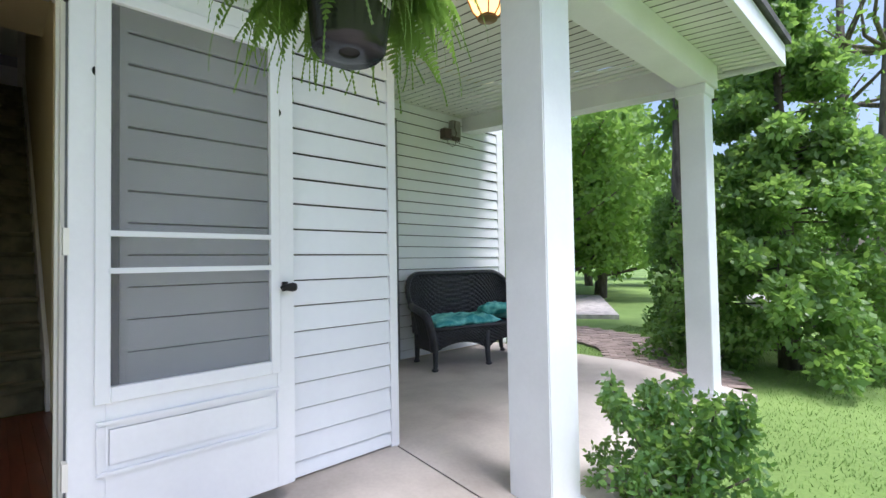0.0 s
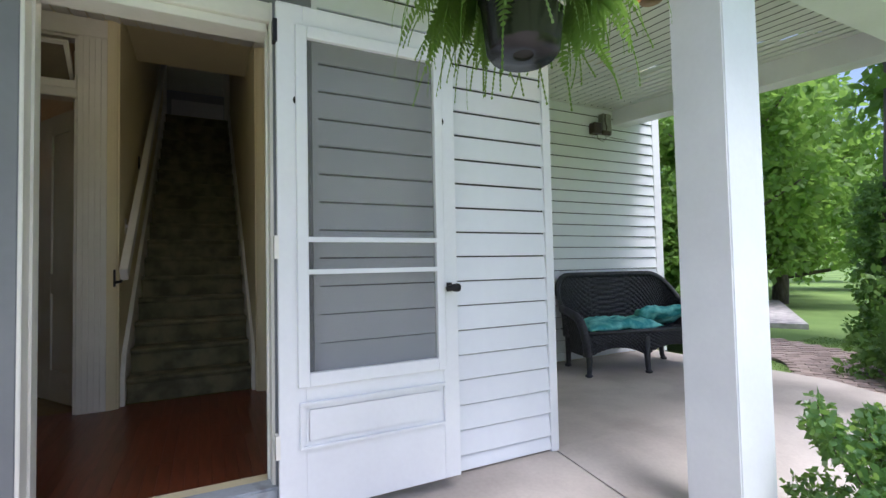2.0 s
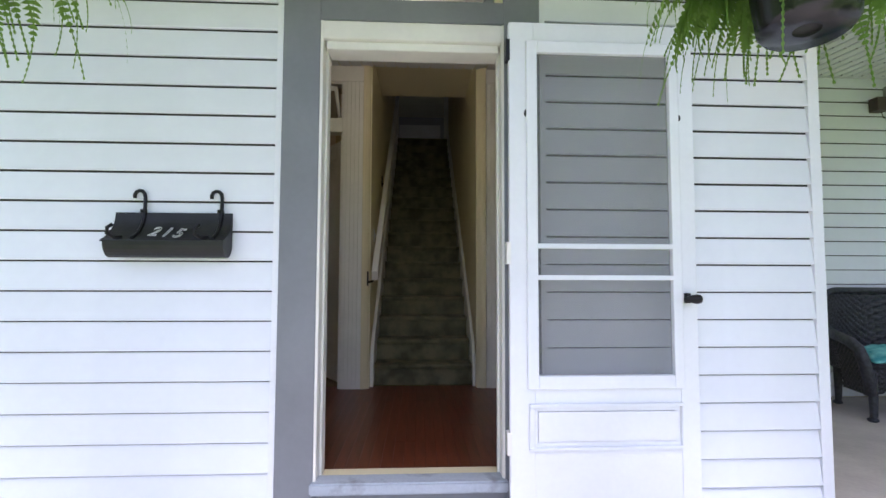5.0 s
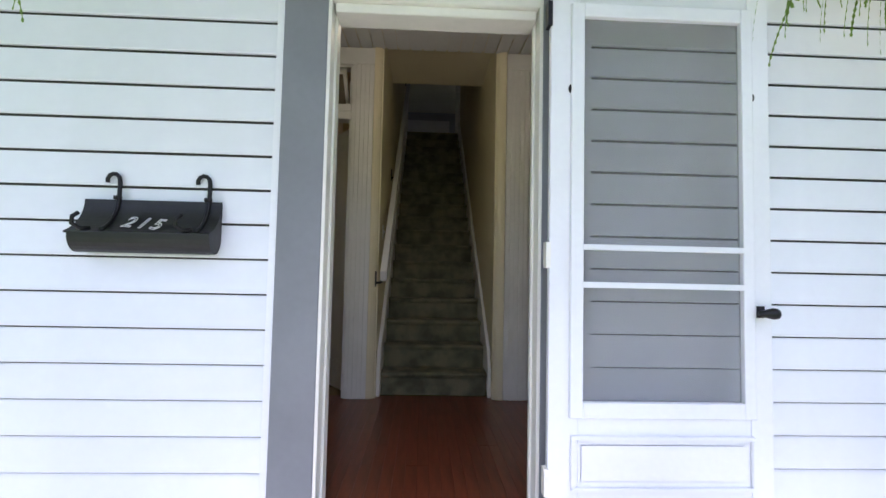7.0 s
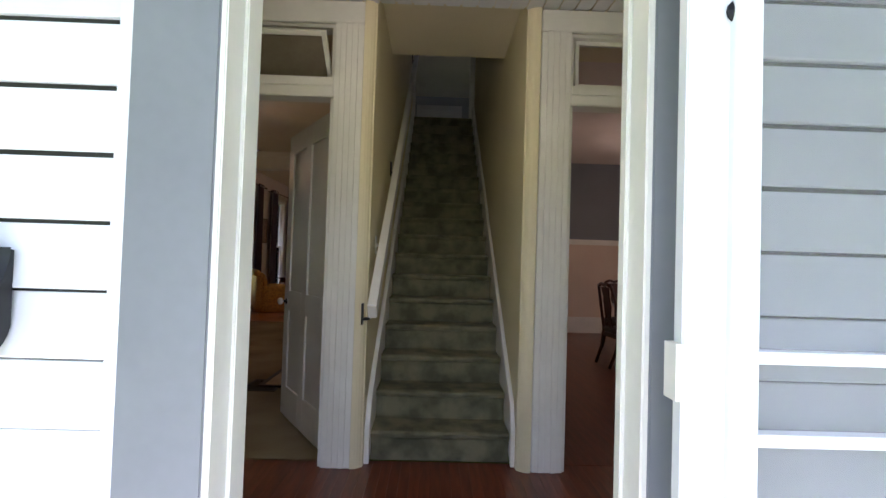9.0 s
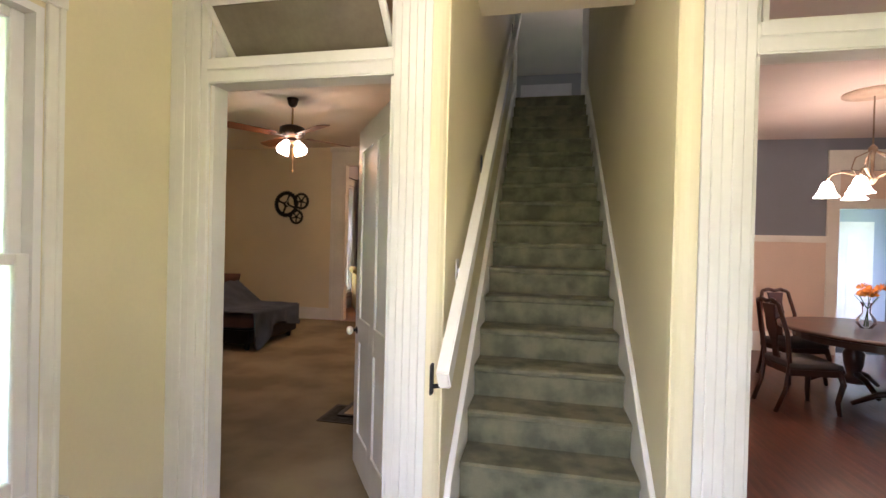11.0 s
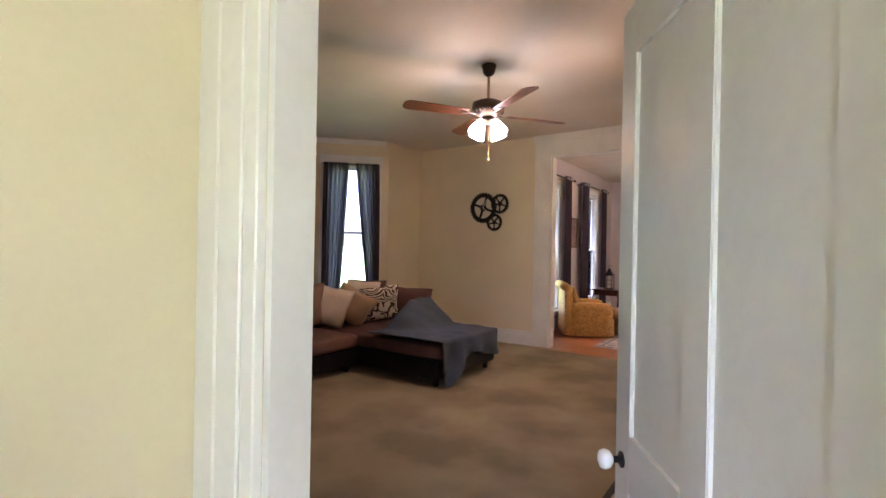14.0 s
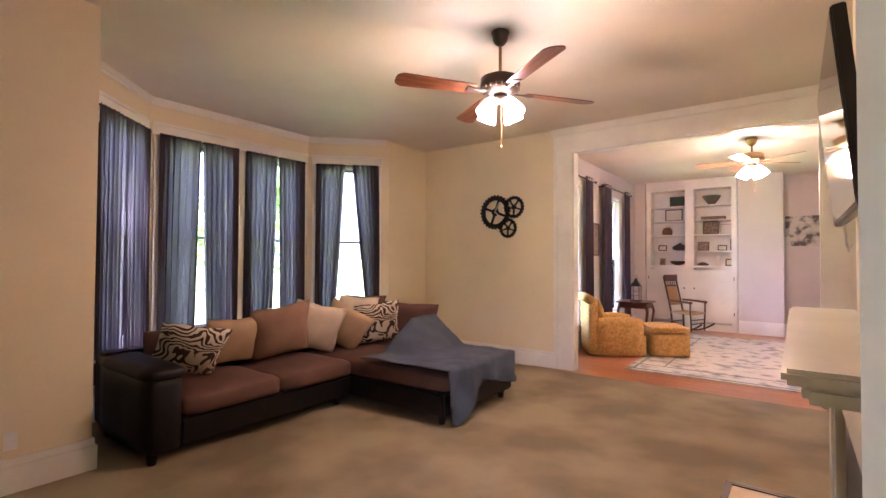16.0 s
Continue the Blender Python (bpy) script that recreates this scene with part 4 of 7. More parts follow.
for a, b in ((Y0 + 0.22, ym - 0.004), (ym + 0.004, Y1 - 0.004)):
    soft_box("seat_cushion", XB + 0.15, XF + 0.05, a, b, 0.29, 0.47, BROWN, sofa, "brown microfibre seat", r=0.06, puff=0.03)
soft_box("chaise_cushion", XB + 0.15, XC + 0.02, Y1 + 0.004, Y2 - 0.01, 0.29, 0.47, BROWN, sofa, "brown microfibre chaise seat", r=0.06, puff=0.03)
for k, (a, b) in enumerate(((Y0 + 0.2, ym), (ym, Y1), (Y1, Y2))):
    bm = bmesh.new()
    pillow(bm, b - a - 0.01, 0.46, 0.24, pose(XB + 0.20, (a + b) / 2, 0.66, 14, 0, 90), seed=k)
    part("back_cushion", bm, BROWN, sofa, smooth=True)
for x, y in ((XF - 0.03, Y0 + 0.02), (XB, Y0 + 0.05), (XC - 0.09, Y2 - 0.09), (XC - 0.09, Y1 + 0.1), (XB, Y2 - 0.1), (XF - 0.1, Y1 - 0.1)):
    bm = bmesh.new()
    lathe(bm, [(0.030, 0.0), (0.042, 0.09)], 10, pose(x, y, 0.0), cap=True)
    part("foot", bm, LEATHER, sofa)


def cushion(mt, w, h, t, m, label, seed):
    bm = bmesh.new()
    pillow(bm, w, h, t, None, 0.16, seed)
    p = part("throw_pillow", bm, mt, None, smooth=True)
    p.matrix_world = m
    tagged(p, label, "pillow", "pillows on the sofa")
    return p


S = F + 0.47
cushion(SCROLL, 0.53, 0.51, 0.17, pose(-5.30, 4.04, S + 0.03 + 0.25, 32, 12, 78), "cream pillow with a dark scroll print leaning on the arm", 1)
cushion(TANP, 0.51, 0.48, 0.18, pose(-5.50, 4.52, S + 0.03 + 0.24, 22, 0, 84), "plain tan square pillow on the sofa", 2)
cushion(MOCHA, 0.60, 0.57, 0.21, pose(-5.40, 4.98, S + 0.03 + 0.29, 20, -8, 76), "large mocha pillow leaning on the sofa back", 3)
cushion(CREAMP, 0.55, 0.55, 0.18, pose(-5.45, 5.45, S + 0.03 + 0.27, 18, 14, 60), "plain cream pillow on the sofa", 4)
cushion(TANP, 0.53, 0.51, 0.18, pose(-5.36, 5.78, S + 0.03 + 0.25, 22, 30, 48), "tan pillow set on its corner", 5)
cushion(SCROLL, 0.53, 0.53, 0.17, pose(-5.22, 6.16, S + 0.03 + 0.26, 20, -6, 55), "cream pillow with a dark scroll print on the chaise", 6)
cushion(CREAMP, 0.51, 0.51, 0.16, pose(-5.52, 6.10, S + 0.03 + 0.32, 14, 6, 70), "cream pillow behind the others", 7)
cushion(BROWN, 0.71, 0.51, 0.20, pose(-5.20, 6.72, S + 0.03 + 0.24, 24, 4, 40), "large dark brown pillow at the chaise back", 8)
cushion(BROWN, 0.64, 0.48, 0.20, pose(-5.62, 6.30, S + 0.03 + 0.33, 12, 4, 80), "dark brown pillow at the sofa corner", 9)

# throw blanket: lies on the chaise and hangs over its front and side
bm = bmesh.new()
nx, ny = 46, 40
gv = []
for j in range(ny + 1):
    row = []
    for i in range(nx + 1):
        u, v = i / nx, j / ny
        s_ = -1.00 + 1.60 * u           # along x, 0 at the front edge
        t_ = -0.42 + 1.62 * v           # along y, 0 at the near edge
        x, y, z = XC + 0.055 + s_, Y1 + 0.30 + t_ * 0.75 + 0.10 * s_, 0.535
        z += 0.012 * noise.noise((s_ * 5, t_ * 5, 3)) + 0.02 * max(0, noise.noise((s_ * 3, t_ * 3, 9)))
        limit = 0.26 + 0.05 * math.sin(v * 9) + 0.24 * max(0, 1 - abs(v - 0.16) / 0.2)
        if s_ > 0:
            fall = min(s_, limit)
            x = XC + 0.055 + 0.02 + 0.035 * math.sin(t_ * 13 + 1) * min(1, s_ * 4) + 0.03 * fall
            z = 0.53 - fall
            y += 0.05 * math.sin(t_ * 7) * fall - (0.16 * fall if v < 0.4 else 0)
        if y > Y2 + 0.01:
            over = y - Y2 - 0.01
            y = Y2 + 0.02 + 0.02 * math.sin(s_ * 14)
            z -= over
        back = max(0.0, -0.62 - s_)
        z += back * 0.85 * min(1, max(0, v - 0.25) * 2.5)
        row.append(bm.verts.new((x, y, z + F)))
    gv.append(row)
for j in range(ny):
    for i in range(nx):
        bm.faces.new((gv[j][i], gv[j][i + 1], gv[j + 1][i + 1], gv[j + 1][i]))
blanket = part("throw_blanket", bm, THROW, None, smooth=True)
tagged(blanket, "slate-blue knitted throw spread over the chaise and hanging down", "blanket")
so = blanket.modifiers.new("thick", "SOLIDIFY")
so.thickness, so.offset = 0.012, 1

# ---- ceiling fans ----
WALNUT = mat("walnut_blade", (0.17, 0.062, 0.025), 0.35, 0.2, 3, 30, 0.06, stretch=(1, 9, 1), dark=(0.07, 0.024, 0.010))
BRONZE = mat("dark_bronze", (0.05, 0.032, 0.022), 0.38, 0.12, 6, 60, 0.05, metal=0.7)
BRASS = mat("aged_brass", (0.34, 0.22, 0.10), 0.3, 0.12, 6, 60, 0.05, metal=0.9)
SHADE = glow("lit_frosted_glass", (1.0, 0.86, 0.68), 1.3)


def ceiling_fan(m, label, metal, turn, drop, shades, power, count, blade=WALNUT, reach=0.72):
    fan = thing("ceiling_fan", label, "ceiling fan", m)
    bm = bmesh.new()
    lathe(bm, [(0.072, 0), (0.075, -0.015), (0.066, -0.03), (0.058, -0.075), (0.040, -0.10), (0.018, -0.115)], 24)
    part("canopy", bm, metal, fan, smooth=True)
    bm = bmesh.new()
    lathe(bm, [(0.013, -0.11), (0.013, -drop)], 12)
    part("downrod", bm, BRASS, fan, smooth=True)
    bm = bmesh.new()
    lathe(bm, [(0.03, -drop + 0.02), (0.10, -drop + 0.005), (0.155, -drop - 0.02), (0.16, -drop - 0.085), (0.15, -drop - 0.10), (0.13, -drop - 0.125), (0.09, -drop - 0.15), (0.06, -drop - 0.155)], 32)
    part("motor", bm, metal, fan, "round dark motor housing", smooth=True)
    bm = bmesh.new()
    for k in range(20):
        a = 2 * math.pi * k / 20
        box(bm, -0.004, 0.004, 0.146, 0.157, -drop - 0.118, -drop - 0.098, pose(0, 0, 0, 0, 0, math.degrees(a)))
    tagged(part("vent_ring", bm, BRASS, fan, "brass vent slots"), kind="stuff")
    bm = bmesh.new()
    lathe(bm, [(0.055, -drop - 0.15), (0.065, -drop - 0.17), (0.06, -drop - 0.20), (0.03, -drop - 0.225)], 24)
    part("light_hub", bm, BRASS if metal is BRASS else metal, fan, smooth=True)
    zb = -drop - 0.125
    for k in range(count):
        a = turn + 360 / count * k
        bm = bmesh.new()
        prism(bm, [(0.22, -0.055), (0.27, -0.068), (reach - 0.05, -0.088), (reach - 0.012, -0.062), (reach, -0.03), (reach, 0.03), (reach - 0.012, 0.062), (reach - 0.05, 0.088), (0.27, 0.068), (0.22, 0.055)], -0.004, 0.004, pose(0, 0, zb, 11, 0, 0))
        b = part("blade", bm, blade, fan, "walnut-stained blade", bevel=0.002, segs=1)
        b.matrix_local = pose(0, 0, 0, 0, 0, a)
        bm = bmesh.new()
        prism(bm, [(0.13, -0.018), (0.20, -0.012), (0.29, -0.042), (0.29, 0.042), (0.20, 0.012), (0.13, 0.018)], -0.012, -0.006, pose(0, 0, zb, 8, 0, 0))
        b = part("blade_arm", bm, metal, fan)
        b.matrix_local = pose(0, 0, 0, 0, 0, a)
    for k in range(shades):
        a = turn + 21 + 360 / shades * k
        bm = bmesh.new()
        lathe(bm, [(0.022, 0.0), (0.036, -0.02), (0.054, -0.06), (0.068, -0.10), (0.080, -0.155), (0.075, -0.155), (0.052, -0.065), (0.02, -0.004)], 18,
              pose(0, 0, 0, 0, 0, a) @ pose(0.085, 0, -drop - 0.20, 0, -30, 0), cap=False)
        part("shade", bm, SHADE, fan, "lit frosted glass shade", smooth=True)
    bm = bmesh.new()
    for k in range(16):
        lathe(bm, [(0.001, 0.003), (0.0035, 0), (0.001, -0.003)], 6, pose(0.03, -0.03, -drop - 0.24 - 0.02 * k))
    tube(bm, [(0.03, -0.03, -drop - 0.21), (0.03, -0.03, -drop - 0.56)], 0.0012, 4)
    lathe(bm, [(0.002, 0.012), (0.009, 0), (0.002, -0.014)], 8, pose(0.03, -0.03, -drop - 0.58))
    part("pull_chain", bm, BRASS, fan)
    p = m.translation
    lamp("fan_lamp", "POINT", Matrix.Translation((p.x, p.y, p.z - drop - 0.42)), power, (1.0, 0.52, 0.21), radius=0.16)
    return fan


ceiling_fan(pose(-3.135, 5.43, LC), "dark bronze ceiling fan with walnut blades and lit shades", BRONZE, -35, 0.36, 4, 2.7, 4, reach=0.86)
ceiling_fan(pose(-1.75, 10.4, LC - 0.03), "brass ceiling fan with wooden blades and lit shades", BRASS, 40, 0.22, 4, 4.4, 5, mat("light_wood_blade", (0.40, 0.20, 0.10), 0.35, 0.15, 3, 30, 0.05))

# ---- gear clock ----
gear = thing("gear_clock", "dark metal wall clock made of three gear wheels", "clock", pose(0, 8.40, 0))


def gear_ring(name, x, z, r, teeth, spokes, rim):
    bm = bmesh.new()
    n = teeth * 4
    out, inn = [], []
    for i in range(n):
        a = 2 * math.pi * i / n
        rr = r if i % 4 in (0, 1) else r * 0.91
        out.append((rr * math.cos(a), rr * math.sin(a)))
        inn.append(((r * 0.91 - rim) * math.cos(a), (r * 0.91 - rim) * math.sin(a)))
    lay = []
    for y in (-0.022, 0.0):
        lay.append(([bm.verts.new((p, y, q)) for p, q in out], [bm.verts.new((p, y, q)) for p, q in inn]))
    for i in range(n):
        j = (i + 1) % n
        (o0, i0), (o1, i1) = lay
        bm.faces.new((o0[i], o0[j], i0[j], i0[i]))
        bm.faces.new((o1[j], o1[i], i1[i], i1[j]))
        bm.faces.new((o0[j], o0[i], o1[i], o1[j]))
        bm.faces.new((i0[i], i0[j], i1[j], i1[i]))
    for k in range(spokes):
        a = 360 / spokes * k + 20
        box(bm, 0, r * 0.95 - rim, -0.018, -0.004, -r * 0.07, r * 0.07, pose(0, 0, 0, 0, a, 0))
    lathe(bm, [(r * 0.22, 0), (r * 0.22, 0.02)], 16, pose(0, 0, 0, 90, 0, 0))
    g = part(name, bm, BLACKM, gear, "dark iron gear wheel")
    g.location = (x, -0.008, z)
    return g


big = gear_ring("gear", -4.92, 2.19, 0.265, 28, 4, 0.06)
gear_ring("gear", -4.60, 2.25, 0.17, 20, 5, 0.035)
gear_ring("gear", -4.70, 1.94, 0.15, 18, 5, 0.032)
for ang, ln in ((35, 0.13), (-60, 0.17)):
    h = bx("clock_hand", 0, ln, -0.040, -0.036, -0.006, 0.006, mat("pale_hand", (0.6, 0.58, 0.5), 0.4), gear, m=pose(-4.92, 0, 2.19, 0, ang, 0))

# ---- trim of the living room ----
bm = bmesh.new()
box(bm, -6.3, -3.97, 8.372, 8.40, F, 0.12)
box(bm, -6.3, -3.97, 8.384, 8.40, 0.12, 0.17)
structure("baseboard_living_north", bm, TRIM, "tall cream moulded baseboard", "baseboard")
bm = bmesh.new()
box(bm, -5.30, -5.272, 2.10, 3.37, F, 0.12)
box(bm, -5.30, -5.286, 2.10, 3.37, 0.12, 0.17)
box(bm, -6.2, -5.272, 3.37, 3.398, F, 0.12)
box(bm, -6.2, -5.286, 3.37, 3.384, 0.12, 0.17)
structure("baseboard_living_west", bm, TRIM, "tall cream moulded baseboard", "baseboard")
bm = bmesh.new()
box(bm, -6.3, -6.272, 7.45, 8.37, F, 0.12)
structure("baseboard_living_corner", bm, TRIM, "tall cream moulded baseboard", "baseboard")
ow = thing("opening_casing", "wide cream casing of the opening between the rooms", "casing", kind="structure")
for a, b in ((-3.97, -3.70), (-1.02, -0.75)):
    for u0, u1, t in ((0, 0.22, 0.028), (0.22, 0.78, 0.020), (0.78, 1, 0.030)):
        bx("side_casing", a + (b - a) * u0, a + (b - a) * u1, 8.40 - t, 8.40, F, 2.97, TRIM, ow, bevel=0.003)
bx("head_casing", -3.97, -0.75, 8.374, 8.40, 2.97, 3.20, TRIM, ow, bevel=0.004)
bx("head_mould", -4.0, -0.72, 8.355, 8.40, 3.20, LC, TRIM, ow, bevel=0.006)
for a, b in ((-3.70, -3.68), (-1.04, -1.02)):
    bx("jamb", a, b, 8.40, 8.55, F, 2.97, TRIM, ow)
bx("head_jamb", -3.68, -1.04, 8.40, 8.55, 2.95, 2.97, TRIM, ow)

vent = thing("floor_register", "dark metal floor register set in the carpet", "vent", pose(-1.60, 3.74, F))
bx("register_frame", -0.165, 0.165, -0.21, 0.21, 0.0, 0.006, mat("dark_bronze_register", (0.03, 0.024, 0.018), 0.5, 0.1, 8, 60, 0.1, metal=0.5), vent)
for k in range(14):
    bx("slat", -0.14, 0.14, -0.18 + 0.026 * k, -0.168 + 0.026 * k, 0.006, 0.010, BLACKM, vent)

outlet = thing("outlet", "cream wall outlet near the baseboard", "outlet", pose(-5.30, 2.93, 0.28))
bx("plate", 0, 0.006, -0.035, 0.035, -0.058, 0.058, TRIM, outlet, bevel=0.002)
for z in (-0.022, 0.022):
    bx("socket", 0.006, 0.009, -0.016, 0.016, z - 0.014, z + 0.014, WHITE, outlet)

# ---- fireplace ----
bm = bmesh.new()
box(bm, -0.98, -0.55, 3.55, 5.55, F, LC)
structure("chimney_breast", bm, CREAM, "cream chimney breast", "wall")
mt = thing("fireplace_mantel", "white painted mantelpiece round a dark firebox", "mantel")
MANT = mat("mantel_paint", (0.76, 0.76, 0.66), 0.25, 0.03, 2, 30, 0.03)
bx("mantel_shelf", -1.275, -0.98, 3.55, 5.52, 1.165, 1.205, MANT, mt, bevel=0.012)
bx("shelf_mould", -1.235, -0.98, 3.59, 5.48, 1.115, 1.165, MANT, mt, bevel=0.015)
bx("frieze", -1.10, -0.98, 3.66, 5.40, 0.86, 1.115, MANT, mt, bevel=0.004)
for a, b in ((3.66, 3.92), (5.14, 5.40)):
    bx("pilaster", -1.10, -0.98, a, b, F, 0.86, MANT, mt, bevel=0.004)
    bx("pilaster_panel", -1.112, -1.10, a + 0.05, b - 0.05, 0.12, 0.78, MANT, mt, bevel=0.006)
bx("firebox", -1.06, -0.985, 3.92, 5.14, F, 0.86, mat("dark_cast_iron", (0.03, 0.03, 0.03), 0.5, 0.2, 6, 60, 0.3), mt, "dark patterned firebox cover", bevel=0.004)
hearth = thing("hearth", "tan hearth tiles with a dark metal border", "hearth")
bx("tiles", -1.60, -1.12, 3.70, 5.86, F, F + 0.015, mat("tan_tile", (0.42, 0.30, 0.17), 0.4, 0.1, 5, 50, 0.05), hearth)
for a, b, c, d2 in ((-1.64, -1.60, 3.66, 5.90), (-1.60, -1.12, 5.86, 5.90), (-1.60, -1.12, 3.66, 3.70)):
    bx("border", a, b, c, d2, F, F + 0.022, BLACKM, hearth, "dark metal edging")
tv = thing("television", "large flat black television mounted over the mantel", "television", pose(-1.106, 4.89, 2.01) @ pose(0, 0, 0, 0, -5.4, 0))
bx("bezel", 0.0, 0.045, -0.61, 0.61, -0.36, 0.36, mat("black_plastic", (0.012, 0.012, 0.012), 0.35, 0.05), tv, bevel=0.005)
scrm = mat("dark_glass_screen", (0.01, 0.01, 0.012), 0.05, 0.02, 3, 30, 0.0)
bx("screen", -0.003, 0.001, -0.595, 0.595, -0.34, 0.345, scrm, tv, "glossy dark screen")
bx("wall_bracket", 0.045, 0.126, -0.15, 0.15, -0.15, 0.15, BLACKM, tv)
bm = bmesh.new()
tube(bm, [(0.03, 0.45, -0.36), (0.03, 0.46, -0.46), (0.035, 0.42, -0.50), (0.05, 0.40, -0.46)], 0.006)
part("cable", bm, mat("white_cable", (0.7, 0.7, 0.7), 0.5), tv, "loose white cable")

# ---- far room ----
nwin = 20
for yc, c0 in ((9.75, 0), (12.1, 1)):
    nwin += 1
    sash_window("window_%d" % nwin, 1.0, 0.35, 2.75, pose(-4.3, yc, 0, 0, 0, 90), "tall white double-hung window of the far room", rail=1.5)
STEELR = mat("steel_ring", (0.5, 0.5, 0.52), 0.3, metal=0.9)
PLUM = cloth("plum_curtain", (0.055, 0.040, 0.065), 0.18, 0.0, stretch=(20, 20, 1))
for k, (yc, w) in enumerate(((9.10, 0.42), (10.42, 0.34), (11.45, 0.40), (12.76, 0.36))):
    cur = thing("curtain", "dark plum grommet curtain drawn to the window side", "curtain", pose(-4.18, yc, 2.95, 0, 0, 90), group="far room curtains")
    part("curtain_panel", pleats(w, w + 0.05, 2.80, 4, 0.045, 70 + k), PLUM, cur, smooth=True)
    for q in range(4):
        bm = bmesh.new()
        lathe(bm, [(0.022, -0.003), (0.03, 0.0), (0.022, 0.003)], 12, pose(-w / 2 + w * (q + 0.5) / 4, -0.03, -0.05, 90, 0, 0))
        part("grommet", bm, STEELR, cur, "steel grommet")
for a, b in ((8.8, 10.75), (11.15, 13.05)):
    rod = thing("curtain_rod", "dark metal curtain rod", "curtain rod", group="curtain rods")
    bm = bmesh.new()
    tube(bm, [(-4.18, a, 2.90), (-4.18, b, 2.90)], 0.012)
    part("rod", bm, BLACKM, rod)
    for y in (a, b):
        bm = bmesh.new()
        lathe(bm, [(0.005, -0.03), (0.026, 0), (0.005, 0.03)], 12, pose(-4.18, y, 2.90, 90, 0, 0))
        part("finial", bm, BLACKM, rod, smooth=True)
        bx("rod_bracket", -4.30, -4.17, y - 0.008 + (0.1 if y == a else -0.1), y + 0.008 + (0.1 if y == a else -0.1), 2.88, 2.90, BLACKM, rod)

bk = thing("bookcase", "tall white built-in bookcase with cupboards below", "bookcase")
BX0, BX1, BY = -4.04, -2.24, 13.8
BM = (BX0 + BX1) / 2
bx("back_panel", BX0, BX1, 14.15, 14.18, F, LC - 0.03, SASHW, bk)
for a, b in ((BX0, BX0 + 0.10), (BM - 0.09, BM + 0.09), (BX1 - 0.10, BX1)):
    bx("upright", a, b, BY, 14.15, F, LC - 0.03, SASHW, bk, bevel=0.004)
bx("header", BX0, BX1, BY - 0.004, 14.15, 3.05, LC - 0.031, SASHW, bk)
bx("counter", BX0, BX1, BY - 0.03, 14.15, 1.30, 1.36, SASHW, bk, bevel=0.006)
bx("plinth", BX0, BX1, BY - 0.002, 14.15, F, 0.10, SASHW, bk)
SHZ = (1.36, 1.69, 2.05, 2.37, 2.70)
for z in SHZ[1:]:
    for a, b in ((BX0 + 0.10, BM - 0.09), (BM + 0.09, BX1 - 0.10)):
        bx("shelf", a, b, BY + 0.02, 14.15, z - 0.025, z, SASHW, bk, bevel=0.003)
for a, b, hx in ((BX0 + 0.06, BM - 0.03, BM - 0.10), (BM + 0.03, BX1 - 0.06, BM + 0.10)):
    dr = bx("cupboard_door", a, b, BY - 0.022, BY - 0.003, 0.13, 1.27, SASHW, bk, bevel=0.004)
    bx("door_panel", a + 0.09, b - 0.09, BY - 0.028, BY - 0.022, 0.24, 1.16, SASHW, dr, bevel=0.004)
    bm = bmesh.new()
    lathe(bm, [(0.008, 0), (0.008, 0.015), (0.018, 0.022), (0.014, 0.032)], 12, pose(hx, BY - 0.022, 0.86, 90, 0, 0))
    part("knob", bm, BLACKM, dr, "dark round knob", smooth=True)
    for z in (0.30, 1.05):
        bx("hinge", (a - 0.012) if a < BM - 0.2 else (b - 0.0), (a + 0.0) if a < BM - 0.2 else (b + 0.012), BY - 0.026, BY - 0.006, z, z + 0.07, BLACKM, dr)
FRAMEB = mat("dark_wood_frame", (0.045, 0.025, 0.018), 0.4, 0.1, 6, 60, 0.05)
PAPER = mat("white_paper_mat", (0.72, 0.70, 0.66), 0.6, 0.06, 5, 60, 0.02)
PHOTO = mat("muted_photo", (0.30, 0.22, 0.17), 0.4, 0.3, 18, 60, 0.0, dark=(0.07, 0.06, 0.06))


def picture(m, w, h, frame_m, inner_m, label, border=0.02, name="picture_frame"):
    p = thing(name, label, "picture frame", m, group="framed pictures")
    bm = bmesh.new()
    for a, b, c, d2 in ((-w / 2, -w / 2 + border, 0, h), (w / 2 - border, w / 2, 0, h), (-w / 2 + border, w / 2 - border, 0, border), (-w / 2 + border, w / 2 - border, h - border, h)):
        box(bm, a, b, -0.012, 0.012, c, d2)
    part("frame", bm, frame_m, p, bevel=0.002, segs=1)
    bx("picture", -w / 2 + border, w / 2 - border, -0.003, 0.010, border, h - border, inner_m, p)
    return p


picture(pose(-3.48, 13.95, 2.37, -8, 0, 0), 0.36, 0.27, FRAMEB, PAPER, "dark-framed certificate on a bookcase shelf")
picture(pose(-2.74, 13.95, 2.05, -8, 0, 0), 0.30, 0.30, FRAMEB, PHOTO, "dark double photo frame on a shelf")
picture(pose(-2.42, 13.95, 2.05, -8, 0, 0), 0.28, 0.22, mat("pale_frame", (0.5, 0.48, 0.44), 0.4), PAPER, "pale framed print on a shelf")
picture(pose(-3.72, 13.95, 1.69, -8, 0, 0), 0.18, 0.13, FRAMEB, PAPER, "small dark photo frame on a shelf")
picture(pose(-2.88, 13.95, 1.69, -8, 0, 0), 0.22, 0.20, FRAMEB, PHOTO, "brown photo frame on a shelf")
picture(pose(-2.52, 13.95, 1.69, -8, 0, 0), 0.18, 0.12, FRAMEB, PAPER, "small dark photo frame on a shelf")
